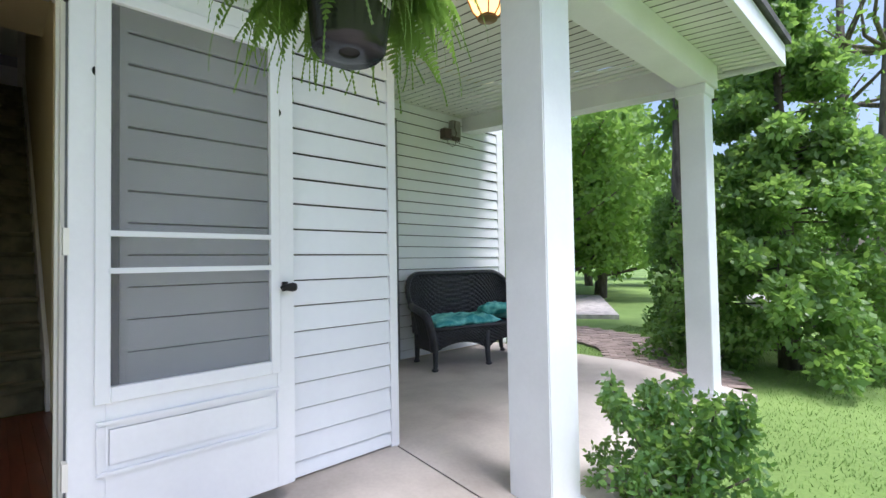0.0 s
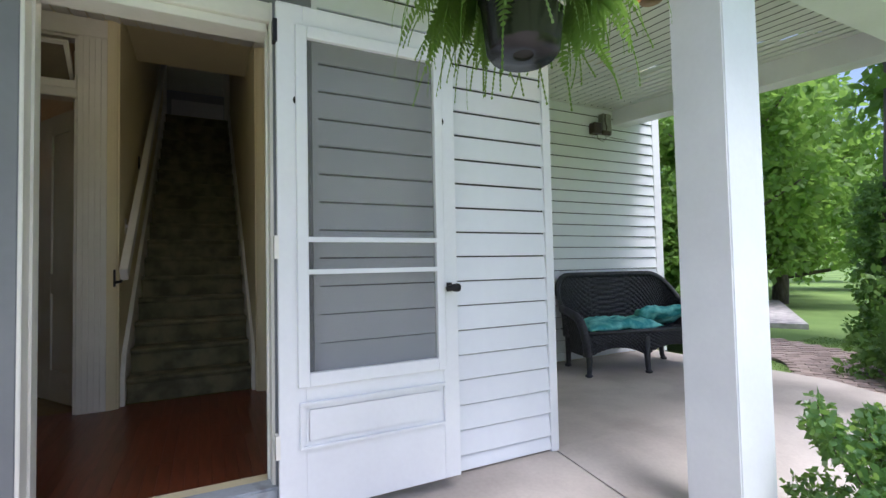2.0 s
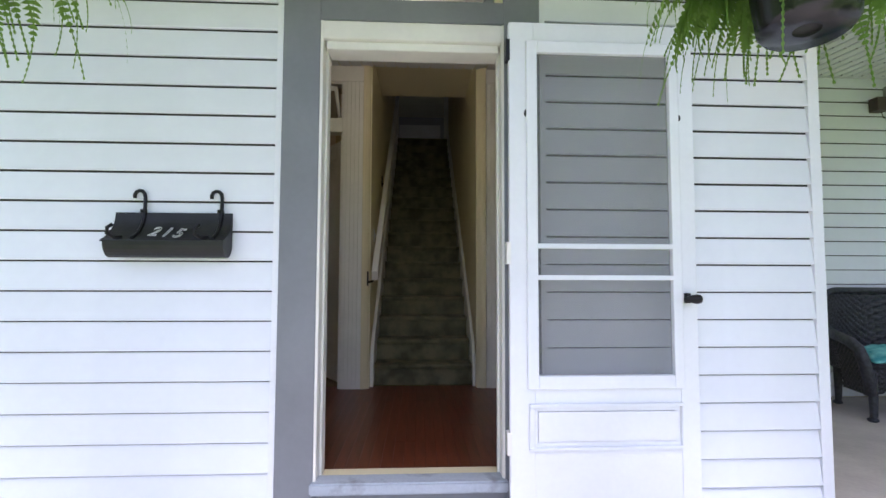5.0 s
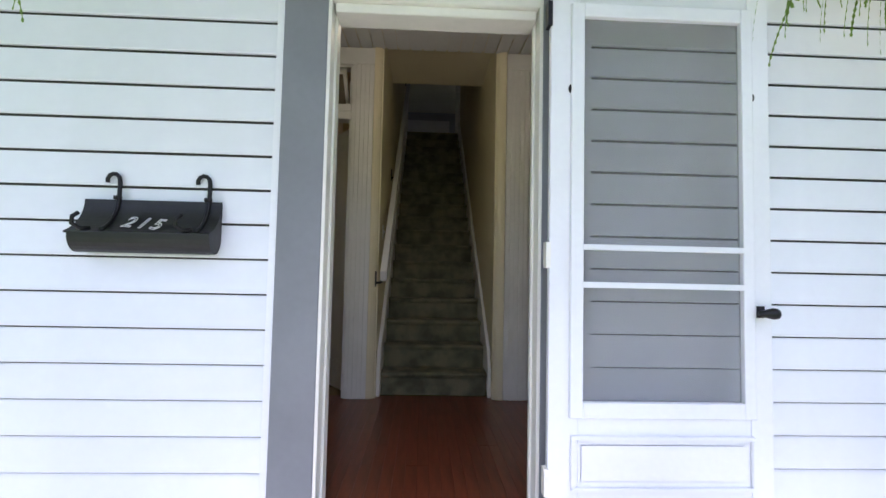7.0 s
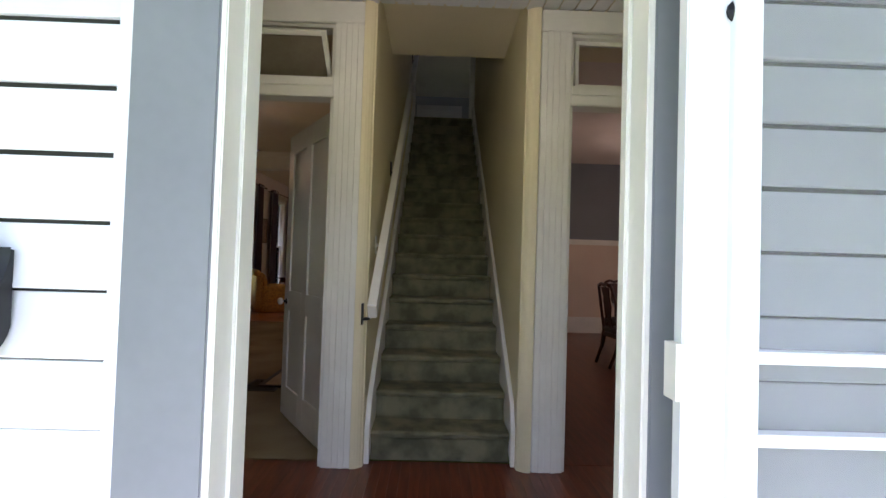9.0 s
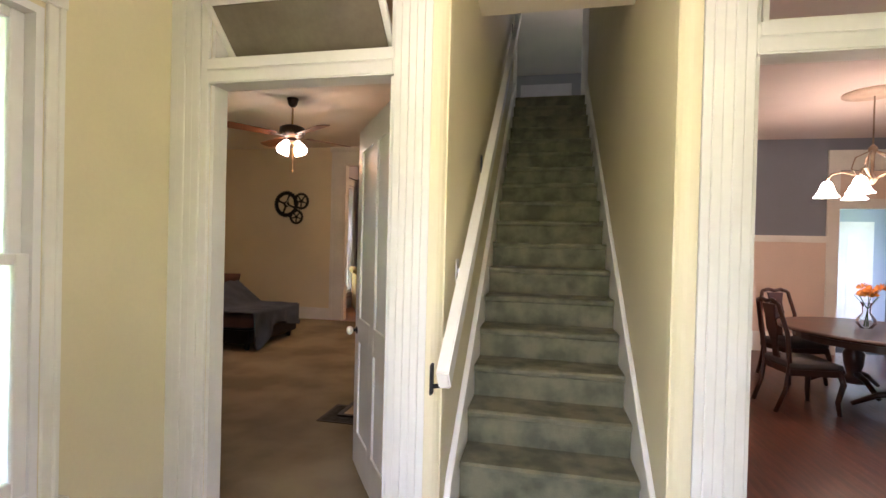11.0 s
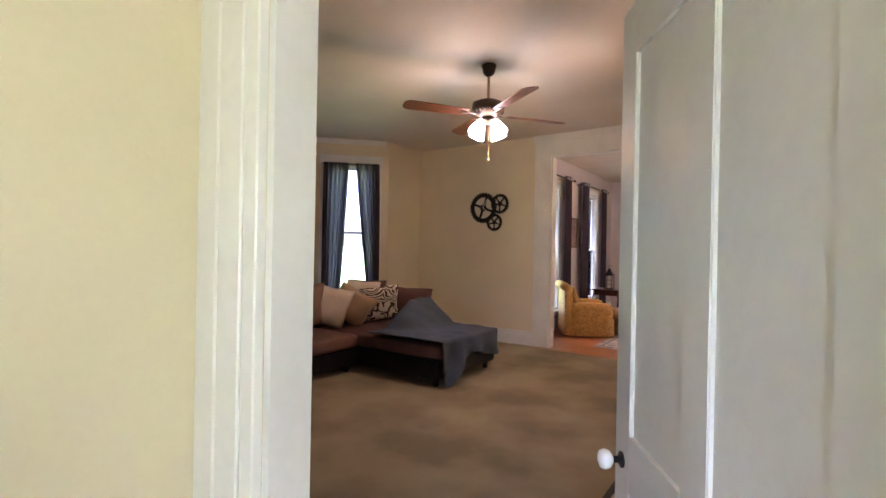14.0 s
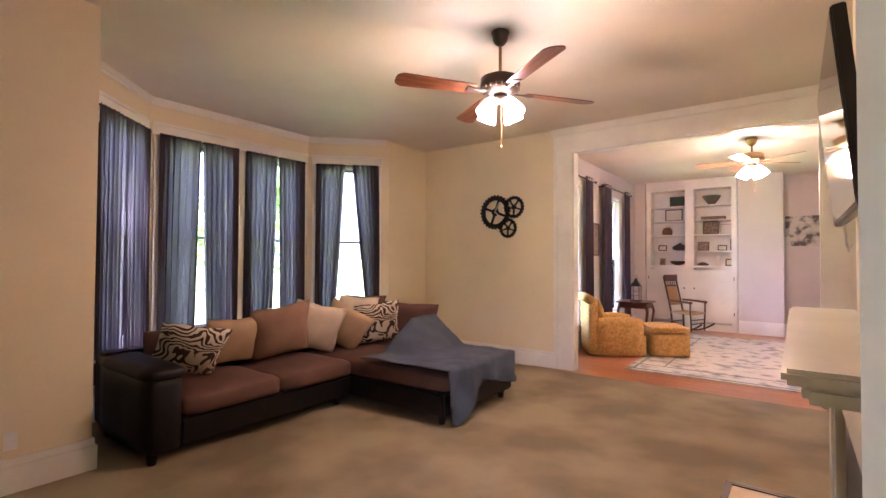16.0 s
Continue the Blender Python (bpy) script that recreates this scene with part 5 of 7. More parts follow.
picture(pose(-3.72, 13.95, 1.36, -8, 0, 0), 0.12, 0.16, mat("gilt_frame", (0.35, 0.24, 0.10), 0.4), PHOTO, "small gilt photo frame on a shelf")
picture(pose(-2.40, 13.95, 1.36, -8, 0, 0), 0.13, 0.15, FRAMEB, PAPER, "small photo frame at the shelf end")


def vessel(x, z, prof, material, label, y=13.97):
    bm = bmesh.new()
    lathe(bm, prof, 20, pose(x, y, z))
    tagged(part("shelf_bowl", bm, material, None, smooth=True), label, "ornament", "shelf ornaments")


DKC = mat("dark_ceramic", (0.03, 0.025, 0.022), 0.3, 0.1, 6, 50, 0.05)
vessel(-3.36, 1.69, [(0.06, 0), (0.15, 0.03), (0.16, 0.09), (0.08, 0.14), (0.03, 0.16), (0.02, 0.18)], DKC, "dark lidded dish on a shelf")
vessel(-3.40, 1.36, [(0.05, 0), (0.14, 0.04), (0.17, 0.09), (0.15, 0.10), (0.05, 0.05)], DKC, "dark shallow bowl on a shelf")
vessel(-2.72, 2.70, [(0.06, 0), (0.10, 0.06), (0.17, 0.16), (0.18, 0.20), (0.15, 0.19), (0.05, 0.08)], mat("grey_green_ceramic", (0.13, 0.14, 0.11), 0.4, 0.1, 6, 50, 0.05), "grey-green footed bowl on the top shelf")
vessel(-2.90, 1.36, [(0.10, 0), (0.13, 0.03), (0.06, 0.07), (0.02, 0.08)], DKC, "small dark ornament on a shelf")
vessel(-2.60, 1.36, [(0.035, 0), (0.035, 0.20), (0.004, 0.22)], mat("white_wax", (0.8, 0.77, 0.7), 0.5), "white pillar candle on a shelf")
vessel(-3.62, 2.05, [(0.10, 0), (0.11, 0.10), (0.07, 0.16), (0.03, 0.18)], mat("brown_basket", (0.16, 0.085, 0.04), 0.7, 0.2, 20, 90, 0.3), "brown woven basket on a shelf")
bt = bx("storage_box", -3.55, -3.18, 13.88, 14.08, 2.70, 2.92, mat("dark_green_box", (0.02, 0.05, 0.04), 0.5, 0.1), bevel=0.006)
tagged(bt, "dark green box on the top bookcase shelf", "box")
bt = bx("book_stack", -2.92, -2.46, 13.88, 14.08, 2.37, 2.44, mat("brown_book", (0.13, 0.09, 0.05), 0.6, 0.2, 14, 60, 0.1), bevel=0.004)
tagged(bt, "low dark stack of books on a shelf", "books")
bt = bx("speaker", -2.37, -2.35 + 0.02, 13.90, 14.06, 1.69, 1.95, DKC, bevel=0.006)
tagged(bt, "slim dark box standing on a shelf", "ornament")

bm = bmesh.new()
box(bm, -2.22, -1.44, 13.775, 13.80, F, 0.16)
box(bm, -2.22, -1.44, 13.787, 13.80, 0.16, 0.22)
box(bm, -1.44, 0.45, 14.275, 14.30, F, 0.16)
structure("baseboard_den", bm, SASHW, "white tall baseboard of the far room", "baseboard")
bm = bmesh.new()
box(bm, -4.3, -4.275, 8.55, 13.8, F, 0.18)
structure("baseboard_den_west", bm, SASHW, "white tall baseboard under the windows", "baseboard")
cv = thing("canvas_print", "grey photo canvas of a street scene", "canvas print", pose(-1.02, 14.30, 1.78))
bx("canvas", -0.40, 0.40, -0.035, 0.0, 0, 0.62, mat("grey_photo_print", (0.50, 0.49, 0.48), 0.5, 0.35, 7, 40, 0.02, dark=(0.05, 0.05, 0.05), spread=(0.42, 0.56)), cv, bevel=0.003)
d5 = thing("door_5", "white door casing in the far room", "door", kind="structure")
bx("leaf", -0.40, 0.30, 14.27, 14.30, F, 2.05, SASHW, d5)
for a, b in ((-0.52, -0.40), (0.30, 0.42)):
    bx("side_casing", a, b, 14.26, 14.30, F, 2.15, SASHW, d5, bevel=0.004)
pw = picture(pose(-4.285, 11.0, 1.55, 0, 0, 90), 0.40, 0.62, FRAMEB, PHOTO, "dark-framed portrait-shaped print between the windows", 0.03)

# rug
rug = bx("area_rug", -3.18, 0.0, 8.98, 13.0, F, F + 0.010, mat("cream_floral_rug", (0.50, 0.46, 0.38), 0.95, 0.10, 6, 180, 0.4, dark=(0.22, 0.21, 0.19), spread=(0.34, 0.50)))
tagged(rug, "large cream rug with a grey floral pattern", "rug")
bm = bmesh.new()
for a, b, c, d2 in ((-3.10, -0.08, 9.06, 9.09), (-3.10, -0.08, 9.40, 9.42), (-3.10, -3.07, 9.09, 12.9), (-2.76, -2.74, 9.42, 12.5)):
    box(bm, a, b, c, d2, F + 0.010, F + 0.0125)
part("rug_border", bm, mat("grey_rug_border", (0.20, 0.19, 0.17), 0.95, 0.2, 20, 160, 0.3), rug, "grey woven border lines")

# armchair and ottoman
GOLD = mat("gold_woven_upholstery", (0.52, 0.30, 0.075), 0.85, 0.16, 30, 120, 0.35)
ac = thing("armchair", "gold upholstered armchair with a rolled back", "armchair", pose(-3.66, 10.09, F, 0, 0, 30))
soft_box("seat_base", -0.38, 0.40, -0.40, 0.40, 0.012, 0.34, GOLD, ac, r=0.02, puff=0.0)
soft_box("seat_cushion", -0.30, 0.42, -0.26, 0.26, 0.34, 0.47, GOLD, ac, r=0.05, puff=0.03)
for s in (-1, 1):
    soft_box("arm", -0.34, 0.36, s * 0.34 - 0.08, s * 0.34 + 0.08, 0.02, 0.60, GOLD, ac, r=0.045)
bm = bmesh.new()
pillow(bm, 0.56, 0.44, 0.18, pose(-0.27, 0, 0.68, 0, -12, 0) @ pose(0, 0, 0, 0, 0, 90), 0.04, 3)
part("backrest", bm, GOLD, ac, smooth=True)
soft_box("back_shell", -0.48, -0.32, -0.40, 0.40, 0.02, 0.90, GOLD, ac, r=0.04)
bm = bmesh.new()
tube(bm, [(-0.46, -0.40, 0.89), (-0.47, 0, 0.90), (-0.46, 0.40, 0.89)], 0.075, 14)
part("back_roll", bm, GOLD, ac, "rolled top of the back", smooth=True)
ot = thing("ottoman", "gold upholstered ottoman in front of the armchair", "ottoman", pose(-2.96, 10.42, F + 0.012, 0, 0, 30))
soft_box("ottoman_base", -0.28, 0.28, -0.32, 0.32, 0.005, 0.36, GOLD, ot, r=0.02, puff=0.0)
soft_box("ottoman_cushion", -0.285, 0.285, -0.325, 0.325, 0.36, 0.47, GOLD, ot, r=0.03, puff=0.02)

# rocking chair
MAHOG = mat("dark_mahogany", (0.075, 0.022, 0.012), 0.3, 0.15, 4, 50, 0.05, dark=(0.035, 0.012, 0.007))
CANE = mat("woven_cane", (0.42, 0.26, 0.12), 0.7, 0.15, 40, 120, 0.3)
rc = thing("rocking_chair", "dark wooden rocking chair with a cane back and seat", "rocking chair", pose(-3.10, 13.22, F + 0.012, 0, 0, 66))
for s in (-1, 1):
    bm = bmesh.new()
    tube(bm, [(s * 0.22, -0.46 + 0.92 * k / 12, 0.03 + 0.16 * (2 * k / 12 - 1.1) ** 2) for k in range(13)], 0.018)
    part("rocker", bm, MAHOG, rc, smooth=True)
    bm = bmesh.new()
    tube(bm, [(s * 0.22, -0.24, 0.05), (s * 0.23, -0.24, 0.25), (s * 0.25, -0.24, 0.42), (s * 0.25, -0.24, 0.63)], 0.018)
    part("leg", bm, MAHOG, rc, smooth=True)
    bm = bmesh.new()
    tube(bm, [(s * 0.20, 0.20, 0.05), (s * 0.20, 0.22, 0.40), (s * 0.20, 0.30, 0.75), (s * 0.20, 0.40, 1.16)], 0.020)
    part("back_post", bm, MAHOG, rc, smooth=True)
    bm = bmesh.new()
    tube(bm, [(s * 0.25, -0.28, 0.64), (s * 0.26, -0.05, 0.65), (s * 0.24, 0.26, 0.66)], 0.022)
    part("armrest", bm, MAHOG, rc, smooth=True)
bx("seat", -0.25, 0.25, -0.27, 0.22, 0.39, 0.43, CANE, rc, "woven cane seat", bevel=0.012)
bm = bmesh.new()
prism(bm, [(-0.18, 0.0), (0.18, 0.0), (0.18, 0.42), (-0.18, 0.42)], -0.008, 0.008, pose(0, 0.27, 0.55, 90 - 15, 0, 0))
part("back_panel", bm, CANE, rc, "woven cane back panel")
bx("crest_rail", -0.22, 0.22, 0.36, 0.40, 1.06, 1.20, MAHOG, rc, "carved crest rail", bevel=0.012)
for k in range(5):
    bm = bmesh.new()
    tube(bm, [(-0.12 + 0.06 * k, 0.365, 0.97), (-0.12 + 0.06 * k, 0.375, 1.07)], 0.009)
    part("spindle", bm, MAHOG, rc)
bx("lower_rail", -0.19, 0.19, 0.335, 0.36, 0.95, 0.98, MAHOG, rc)
for z, y in ((0.20, -0.24), (0.28, -0.24), (0.22, 0.21)):
    bm = bmesh.new()
    tube(bm, [(-0.22, y, z), (0.22, y, z)], 0.011)
    part("stretcher", bm, MAHOG, rc)
# side table and lantern
st = thing("side_table", "dark mahogany side table with curved legs", "side table", pose(-3.86, 12.0, F))
bx("tabletop", -0.27, 0.36, -0.30, 0.30, 0.68, 0.71, MAHOG, st, bevel=0.008)
bx("apron", -0.22, 0.31, -0.25, 0.25, 0.58, 0.68, MAHOG, st, bevel=0.004)
for sx in (-0.2, 0.29):
    for sy in (-0.23, 0.23):
        bm = bmesh.new()
        tube(bm, [(sx, sy, 0.64), (sx * 1.12, sy * 1.12, 0.52), (sx, sy, 0.22), (sx * 0.95, sy * 0.95, 0.06), (sx * 1.08, sy * 1.08, 0.0)], 0.030, taper=0.018)
        part("leg", bm, MAHOG, st, smooth=True)
ln = thing("lantern", "black metal lantern with glass sides", "lantern", pose(-3.78, 11.9, F + 0.71))
bx("lantern_base", -0.09, 0.09, -0.09, 0.09, 0, 0.025, BLACKM, ln, bevel=0.004)
for sx in (-1, 1):
    for sy in (-1, 1):
        bx("corner_bar", sx * 0.075 - 0.006, sx * 0.075 + 0.006, sy * 0.075 - 0.006, sy * 0.075 + 0.006, 0.025, 0.30, BLACKM, ln)
for z in (0.11, 0.20):
    bx("cross_bar", -0.075, 0.075, -0.08, -0.07, z, z + 0.008, BLACKM, ln)
bm = bmesh.new()
lathe(bm, [(0.13, 0.30), (0.05, 0.40), (0.03, 0.44), (0.004, 0.46)], 4, pose(0, 0, 0, 0, 0, 45))
part("roof", bm, BLACKM, ln)
bm = bmesh.new()
tube(bm, [(0.03 * math.cos(a / 8 * 6.2832), 0, 0.49 + 0.03 * math.sin(a / 8 * 6.2832)) for a in range(9)], 0.004)
part("ring", bm, BLACKM, ln)

# ---- dining room ----
def dining_chair(m, label):
    c = thing("dining_chair", label, "chair", m, group="dining chairs")
    soft_box("seat", -0.25, 0.25, -0.23, 0.24, 0.42, 0.49, mat("dark_seat_cloth", (0.10, 0.09, 0.085), 0.8, 0.1, 8, 100, 0.2), c, "dark upholstered seat", r=0.03)
    bx("seat_rail", -0.245, 0.245, -0.225, 0.235, 0.36, 0.43, MAHOG, c, bevel=0.01)
    for s in (-1, 1):
        bm = bmesh.new()
        tube(bm, [(s * 0.22, 0.21, 0.42), (s * 0.245, 0.235, 0.30), (s * 0.215, 0.21, 0.12), (s * 0.225, 0.225, 0.0)], 0.030, taper=0.020)
        part("front_leg", bm, MAHOG, c, smooth=True)
        bm = bmesh.new()
        tube(bm, [(s * 0.19, -0.32, 0.0), (s * 0.20, -0.24, 0.22), (s * 0.20, -0.21, 0.45), (s * 0.22, -0.25, 0.75), (s * 0.17, -0.31, 1.02), (s * 0.08, -0.32, 1.05)], 0.021)
        part("back_post", bm, MAHOG, c, smooth=True)
    bm = bmesh.new()
    tube(bm, [(-0.16, -0.315, 1.03), (-0.08, -0.32, 1.055), (0, -0.32, 1.035), (0.08, -0.32, 1.055), (0.16, -0.315, 1.03)], 0.022)
    part("crest_rail", bm, MAHOG, c, smooth=True)
    bm = bmesh.new()
    prism(bm, [(-0.05, 0.0), (0.05, 0.0), (0.035, 0.14), (0.09, 0.28), (0.075, 0.40), (0.10, 0.53), (-0.10, 0.53), (-0.075, 0.40), (-0.09, 0.28), (-0.035, 0.14)], -0.008, 0.008, pose(0, -0.215, 0.49, 100, 0, 0))
    part("back_splat", bm, MAHOG, c, "vase-shaped back splat")
    return c


ch = dining_chair(pose(2.57, 5.12, F, 0, 0, -84), "dark mahogany dining chair with a vase-shaped splat")
for m in (pose(3.02, 6.22, F, 0, 0, -165), pose(3.52, 4.72, F, 0, 0, 4), pose(4.42, 5.45, F, 0, 0, 90)):
    copy_thing(ch, m)
dt = thing("dining_table", "oval polished dark mahogany dining table on pedestals", "table", pose(3.48, 5.50, F))
bm = bmesh.new()
lathe(bm, [(0.0, 0.70), (0.93, 0.70), (0.99, 0.712), (1.0, 0.725), (0.985, 0.738), (0.95, 0.745), (0.0, 0.745)], 48, Matrix.Diagonal((0.88, 0.98, 1, 1)), cap=False)
part("tabletop", bm, MAHOG, dt, "polished oval top", smooth=False)
bm = bmesh.new()
lathe(bm, [(0.82, 0.62), (0.82, 0.70)], 40, Matrix.Diagonal((0.88, 0.98, 1, 1)))
part("apron", bm, MAHOG, dt)
for y in (-0.42, 0.42):
    bm = bmesh.new()
    lathe(bm, [(0.13, 0.10), (0.06, 0.18), (0.09, 0.30), (0.10, 0.42), (0.05, 0.50), (0.08, 0.62)], 18, pose(0, y, 0))
    ped = part("pedestal", bm, MAHOG, dt, smooth=True)
    for k in range(3):
        a = radians(120 * k + 30)
        bm = bmesh.new()
        tube(bm, [(0.07 * math.cos(a), y + 0.07 * math.sin(a), 0.20), (0.22 * math.cos(a), y + 0.22 * math.sin(a), 0.16), (0.42 * math.cos(a), y + 0.42 * math.sin(a), 0.03)], 0.035, taper=0.022)
        part("foot", bm, MAHOG, ped, smooth=True)
vase = thing("vase", "clear glass vase of orange flowers on the dining table", "vase", pose(3.40, 5.60, F + 0.746))
bm = bmesh.new()
lathe(bm, [(0.05, 0), (0.085, 0.05), (0.08, 0.10), (0.035, 0.16), (0.04, 0.24), (0.06, 0.27)], 20, cap=False)
part("glass", bm, glassy("vase_glass", (0.9, 0.93, 0.95)), vase, "clear glass body", smooth=True)
rng = random.Random(4)
ORG = mat("orange_petal", (0.75, 0.26, 0.015), 0.6, 0.15, 20, 60, 0.1)
for k in range(9):
    a, rr, zz = rng.uniform(0, 6.28), rng.uniform(0.02, 0.14), rng.uniform(0.30, 0.44)
    bm = bmesh.new()
    for q in range(34):
        t, s = 2.4 * q, math.sqrt((q + 0.5) / 34)
        d = Vector((s * math.cos(t), s * math.sin(t), 1.2 - s * 1.2)).normalized()
        side = d.orthogonal().normalized()
        c0 = d * 0.02
        bm.faces.new([bm.verts.new(p) for p in (c0, c0 + d * 0.03 + side * 0.012, c0 + d * 0.05, c0 + d * 0.03 - side * 0.012)])
    fl = part("flower", bm, ORG, vase, "orange flower head")
    fl.location = (rr * math.cos(a), rr * math.sin(a), zz)
bm = bmesh.new()
for k in range(7):
    a = k * 0.9
    tube(bm, [(0.02 * math.cos(a), 0.02 * math.sin(a), 0.02), (0.01, 0, 0.2), (0.1 * math.cos(a), 0.1 * math.sin(a), 0.34)], 0.003, 5)
part("stems", bm, mat("green_stem", (0.06, 0.12, 0.02), 0.6), vase)
chd = thing("chandelier", "five-shade chandelier with lit bell glass shades", "chandelier", pose(3.50, 5.75, LC - 0.10))
bm = bmesh.new()
lathe(bm, [(0.28, 0.0), (0.28, -0.012), (0.20, -0.03), (0.17, -0.02), (0.10, -0.035), (0.03, -0.035)], 32)
part("ceiling_medallion", bm, mat("medallion_plaster", (0.62, 0.48, 0.36), 0.6), chd, "round plaster medallion", smooth=True)
PEWTER = mat("warm_pewter", (0.40, 0.30, 0.22), 0.35, 0.1, 6, 50, 0.05, metal=0.8)
bm = bmesh.new()
tube(bm, [(0, 0, -0.03), (0, 0, -0.60)], 0.008)
part("stem", bm, PEWTER, chd)
bm = bmesh.new()
lathe(bm, [(0.01, -0.55), (0.045, -0.60), (0.02, -0.66), (0.015, -0.86), (0.05, -0.92), (0.02, -0.98)], 16)
part("body", bm, PEWTER, chd, smooth=True)
for k in range(5):
    a = 72 * k + 10
    bm = bmesh.new()
    tube(bm, [(0.02, 0, -0.92), (0.14, 0, -0.87), (0.25, 0, -0.83), (0.34, 0, -0.85), (0.375, 0, -0.92)], 0.010)
    tube(bm, [(0.02, 0, -0.62), (0.14, 0, -0.68), (0.17, 0, -0.80), (0.12, 0, -0.88)], 0.007)
    arm = part("arm", bm, PEWTER, chd, "curved metal arm", smooth=True)
    arm.matrix_local = pose(0, 0, 0, 0, 0, a)
    bm = bmesh.new()
    lathe(bm, [(0.03, -0.90), (0.055, -0.93), (0.07, -0.99), (0.10, -1.05), (0.125, -1.075), (0.118, -1.075), (0.06, -0.985), (0.02, -0.91)], 20, pose(0.375, 0, -0.03), cap=False)
    part("shade", bm, SHADE, arm, "lit bell-shaped glass shade", smooth=True)
lamp("chandelier_lamp", "POINT", Matrix.Translation((3.5, 5.75, LC - 1.28)), 2.8, (1.0, 0.60, 0.33), radius=0.25)
d6 = thing("door_6", "cream casing and open door between dining room and kitchen", "doorway", kind="structure")
for a, b in ((4.24, 4.40), (5.13, 5.29)):
    bx("side_casing", a, b, 7.965, 8.0, F, 2.80, TRIM, d6, bevel=0.004)
bx("head_casing", 4.24, 5.29, 7.96, 8.0, 2.72, 3.02, TRIM, d6, bevel=0.004)
bx("transom_bar", 4.40, 5.13, 8.0, 8.12, 2.15, 2.30, TRIM, d6, bevel=0.004)
bx("transom_panel", 4.40, 5.13, 8.05, 8.07, 2.30, 2.72, PEACH, d6)
dd = thing("door_7", "pale panelled door open into the dining room", "door", pose(5.15, 7.95, 0, 0, 0, -66))
bx("leaf", 0.0, 0.72, 0, 0.04, F + 0.01, 2.15, PEACH, dd, bevel=0.003)
for c, d2 in ((0.15, 0.85), (1.0, 2.1)):
    bx("panel", 0.09, 0.32, -0.006, 0.046, c, d2, PEACH, dd, bevel=0.005)
    bx("panel", 0.40, 0.63, -0.006, 0.046, c, d2, PEACH, dd, bevel=0.005)
kd = thing("door_8", "white door at the back of the kitchen", "door", kind="structure")
bx("leaf", 6.0, 6.85, 11.55, 11.6, F, 2.05, SASHW, kd, bevel=0.003)
for c, d2 in ((0.15, 0.85), (1.0, 1.9)):
    for a, b in ((6.12, 6.38), (6.47, 6.73)):
        bx("panel", a, b, 11.54, 11.55, c, d2, SASHW, kd, bevel=0.003)
for a, b, c, d2 in ((5.88, 6.0, F, 2.17), (6.85, 6.97, F, 2.17), (6.0, 6.85, 2.05, 2.17)):
    bx("casing", a, b, 11.55, 11.6, c, d2, SASHW, kd)
fr = thing("refrigerator", "white refrigerator in the kitchen", "refrigerator", pose(5.55, 11.2, F))
bx("body", -0.38, 0.38, -0.35, 0.38, 0.03, 1.75, SASHW, fr, bevel=0.02)
bx("freezer_door", -0.38, 0.38, -0.40, -0.355, 1.15, 1.75, SASHW, fr, bevel=0.015)
bx("fridge_door", -0.38, 0.38, -0.40, -0.355, 0.05, 1.14, SASHW, fr, bevel=0.015)
for z in (0.75, 1.2):
    bx("handle", 0.30, 0.33, -0.44, -0.40, z, z + 0.3, BLACKM, fr)
lamp("kitchen_daylight", "AREA", look((7.45, 10, 1.65), (4.5, 10, 1.4)), 0.8, (0.75, 0.87, 1.0), size=1.5)

# entry lamp, seen through the transom
hl = thing("entry_lamp", "round white glass lamp on the entry ceiling", "ceiling lamp", pose(-0.04, 0.86, CEIL_H))
bm = bmesh.new()
lathe(bm, [(0.07, 0.0), (0.075, -0.03), (0.05, -0.06), (0.045, -0.17)], 20)
part("lamp_base", bm, BRASS, hl, smooth=True)
bm = bmesh.new()
lathe(bm, [(0.045, -0.16), (0.09, -0.19), (0.125, -0.26), (0.125, -0.32), (0.09, -0.39), (0.03, -0.42), (0.003, -0.422)], 24)
part("globe", bm, SHADE, hl, "lit white glass globe", smooth=True)
lamp("entry_light", "POINT", Matrix.Translation((-0.04, 0.86, CEIL_H - 0.50)), 1.45, (1.0, 0.80, 0.50), radius=0.1)
# lamp of the upstairs landing
sl = thing("stair_lamp", "round frosted ceiling lamp on the upstairs landing", "ceiling lamp", pose(0.9, 8.6, 5.9))
bm = bmesh.new()
lathe(bm, [(0.14, 0.0), (0.15, -0.03), (0.14, -0.05)], 24)
part("lamp_base", bm, BRASS, sl, smooth=True)
bm = bmesh.new()
lathe(bm, [(0.135, -0.05), (0.12, -0.10), (0.06, -0.135), (0.005, -0.14)], 24)
part("diffuser", bm, SHADE, sl, "lit frosted glass", smooth=True)
lamp("stair_light", "POINT", Matrix.Translation((0.9, 8.6, 5.62)), 0.4, (1.0, 0.70, 0.42), radius=0.1)

# upstairs
ud = thing("door_9", "white door on the upstairs landing", "door", kind="structure")
bx("leaf", -0.45, 0.55, 12.25, 12.3, 3.424, 5.50, SASHW, ud, bevel=0.003)
for a, b, c, d2 in ((-0.58, -0.45, 3.424, 5.64), (0.55, 0.70, 3.424, 5.64), (-0.45, 0.55, 5.50, 5.64)):
    bx("casing", a, b, 12.24, 12.3, c, d2, SASHW, ud, bevel=0.004)

# the rooms sit 3 cm west of the front door's axis
for ob in list(scene.collection.objects):
    if ob not in OUTSIDE and ob.parent is None and ob.name not in ("door_1", "front_door", "storm_door", "window_9", "entry_lamp", "baseboard_entry", "ceiling_entry", "floor_entry"):
        ob.matrix_basis = Matrix.Translation((-0.03, 0, 0)) @ ob.matrix_basis

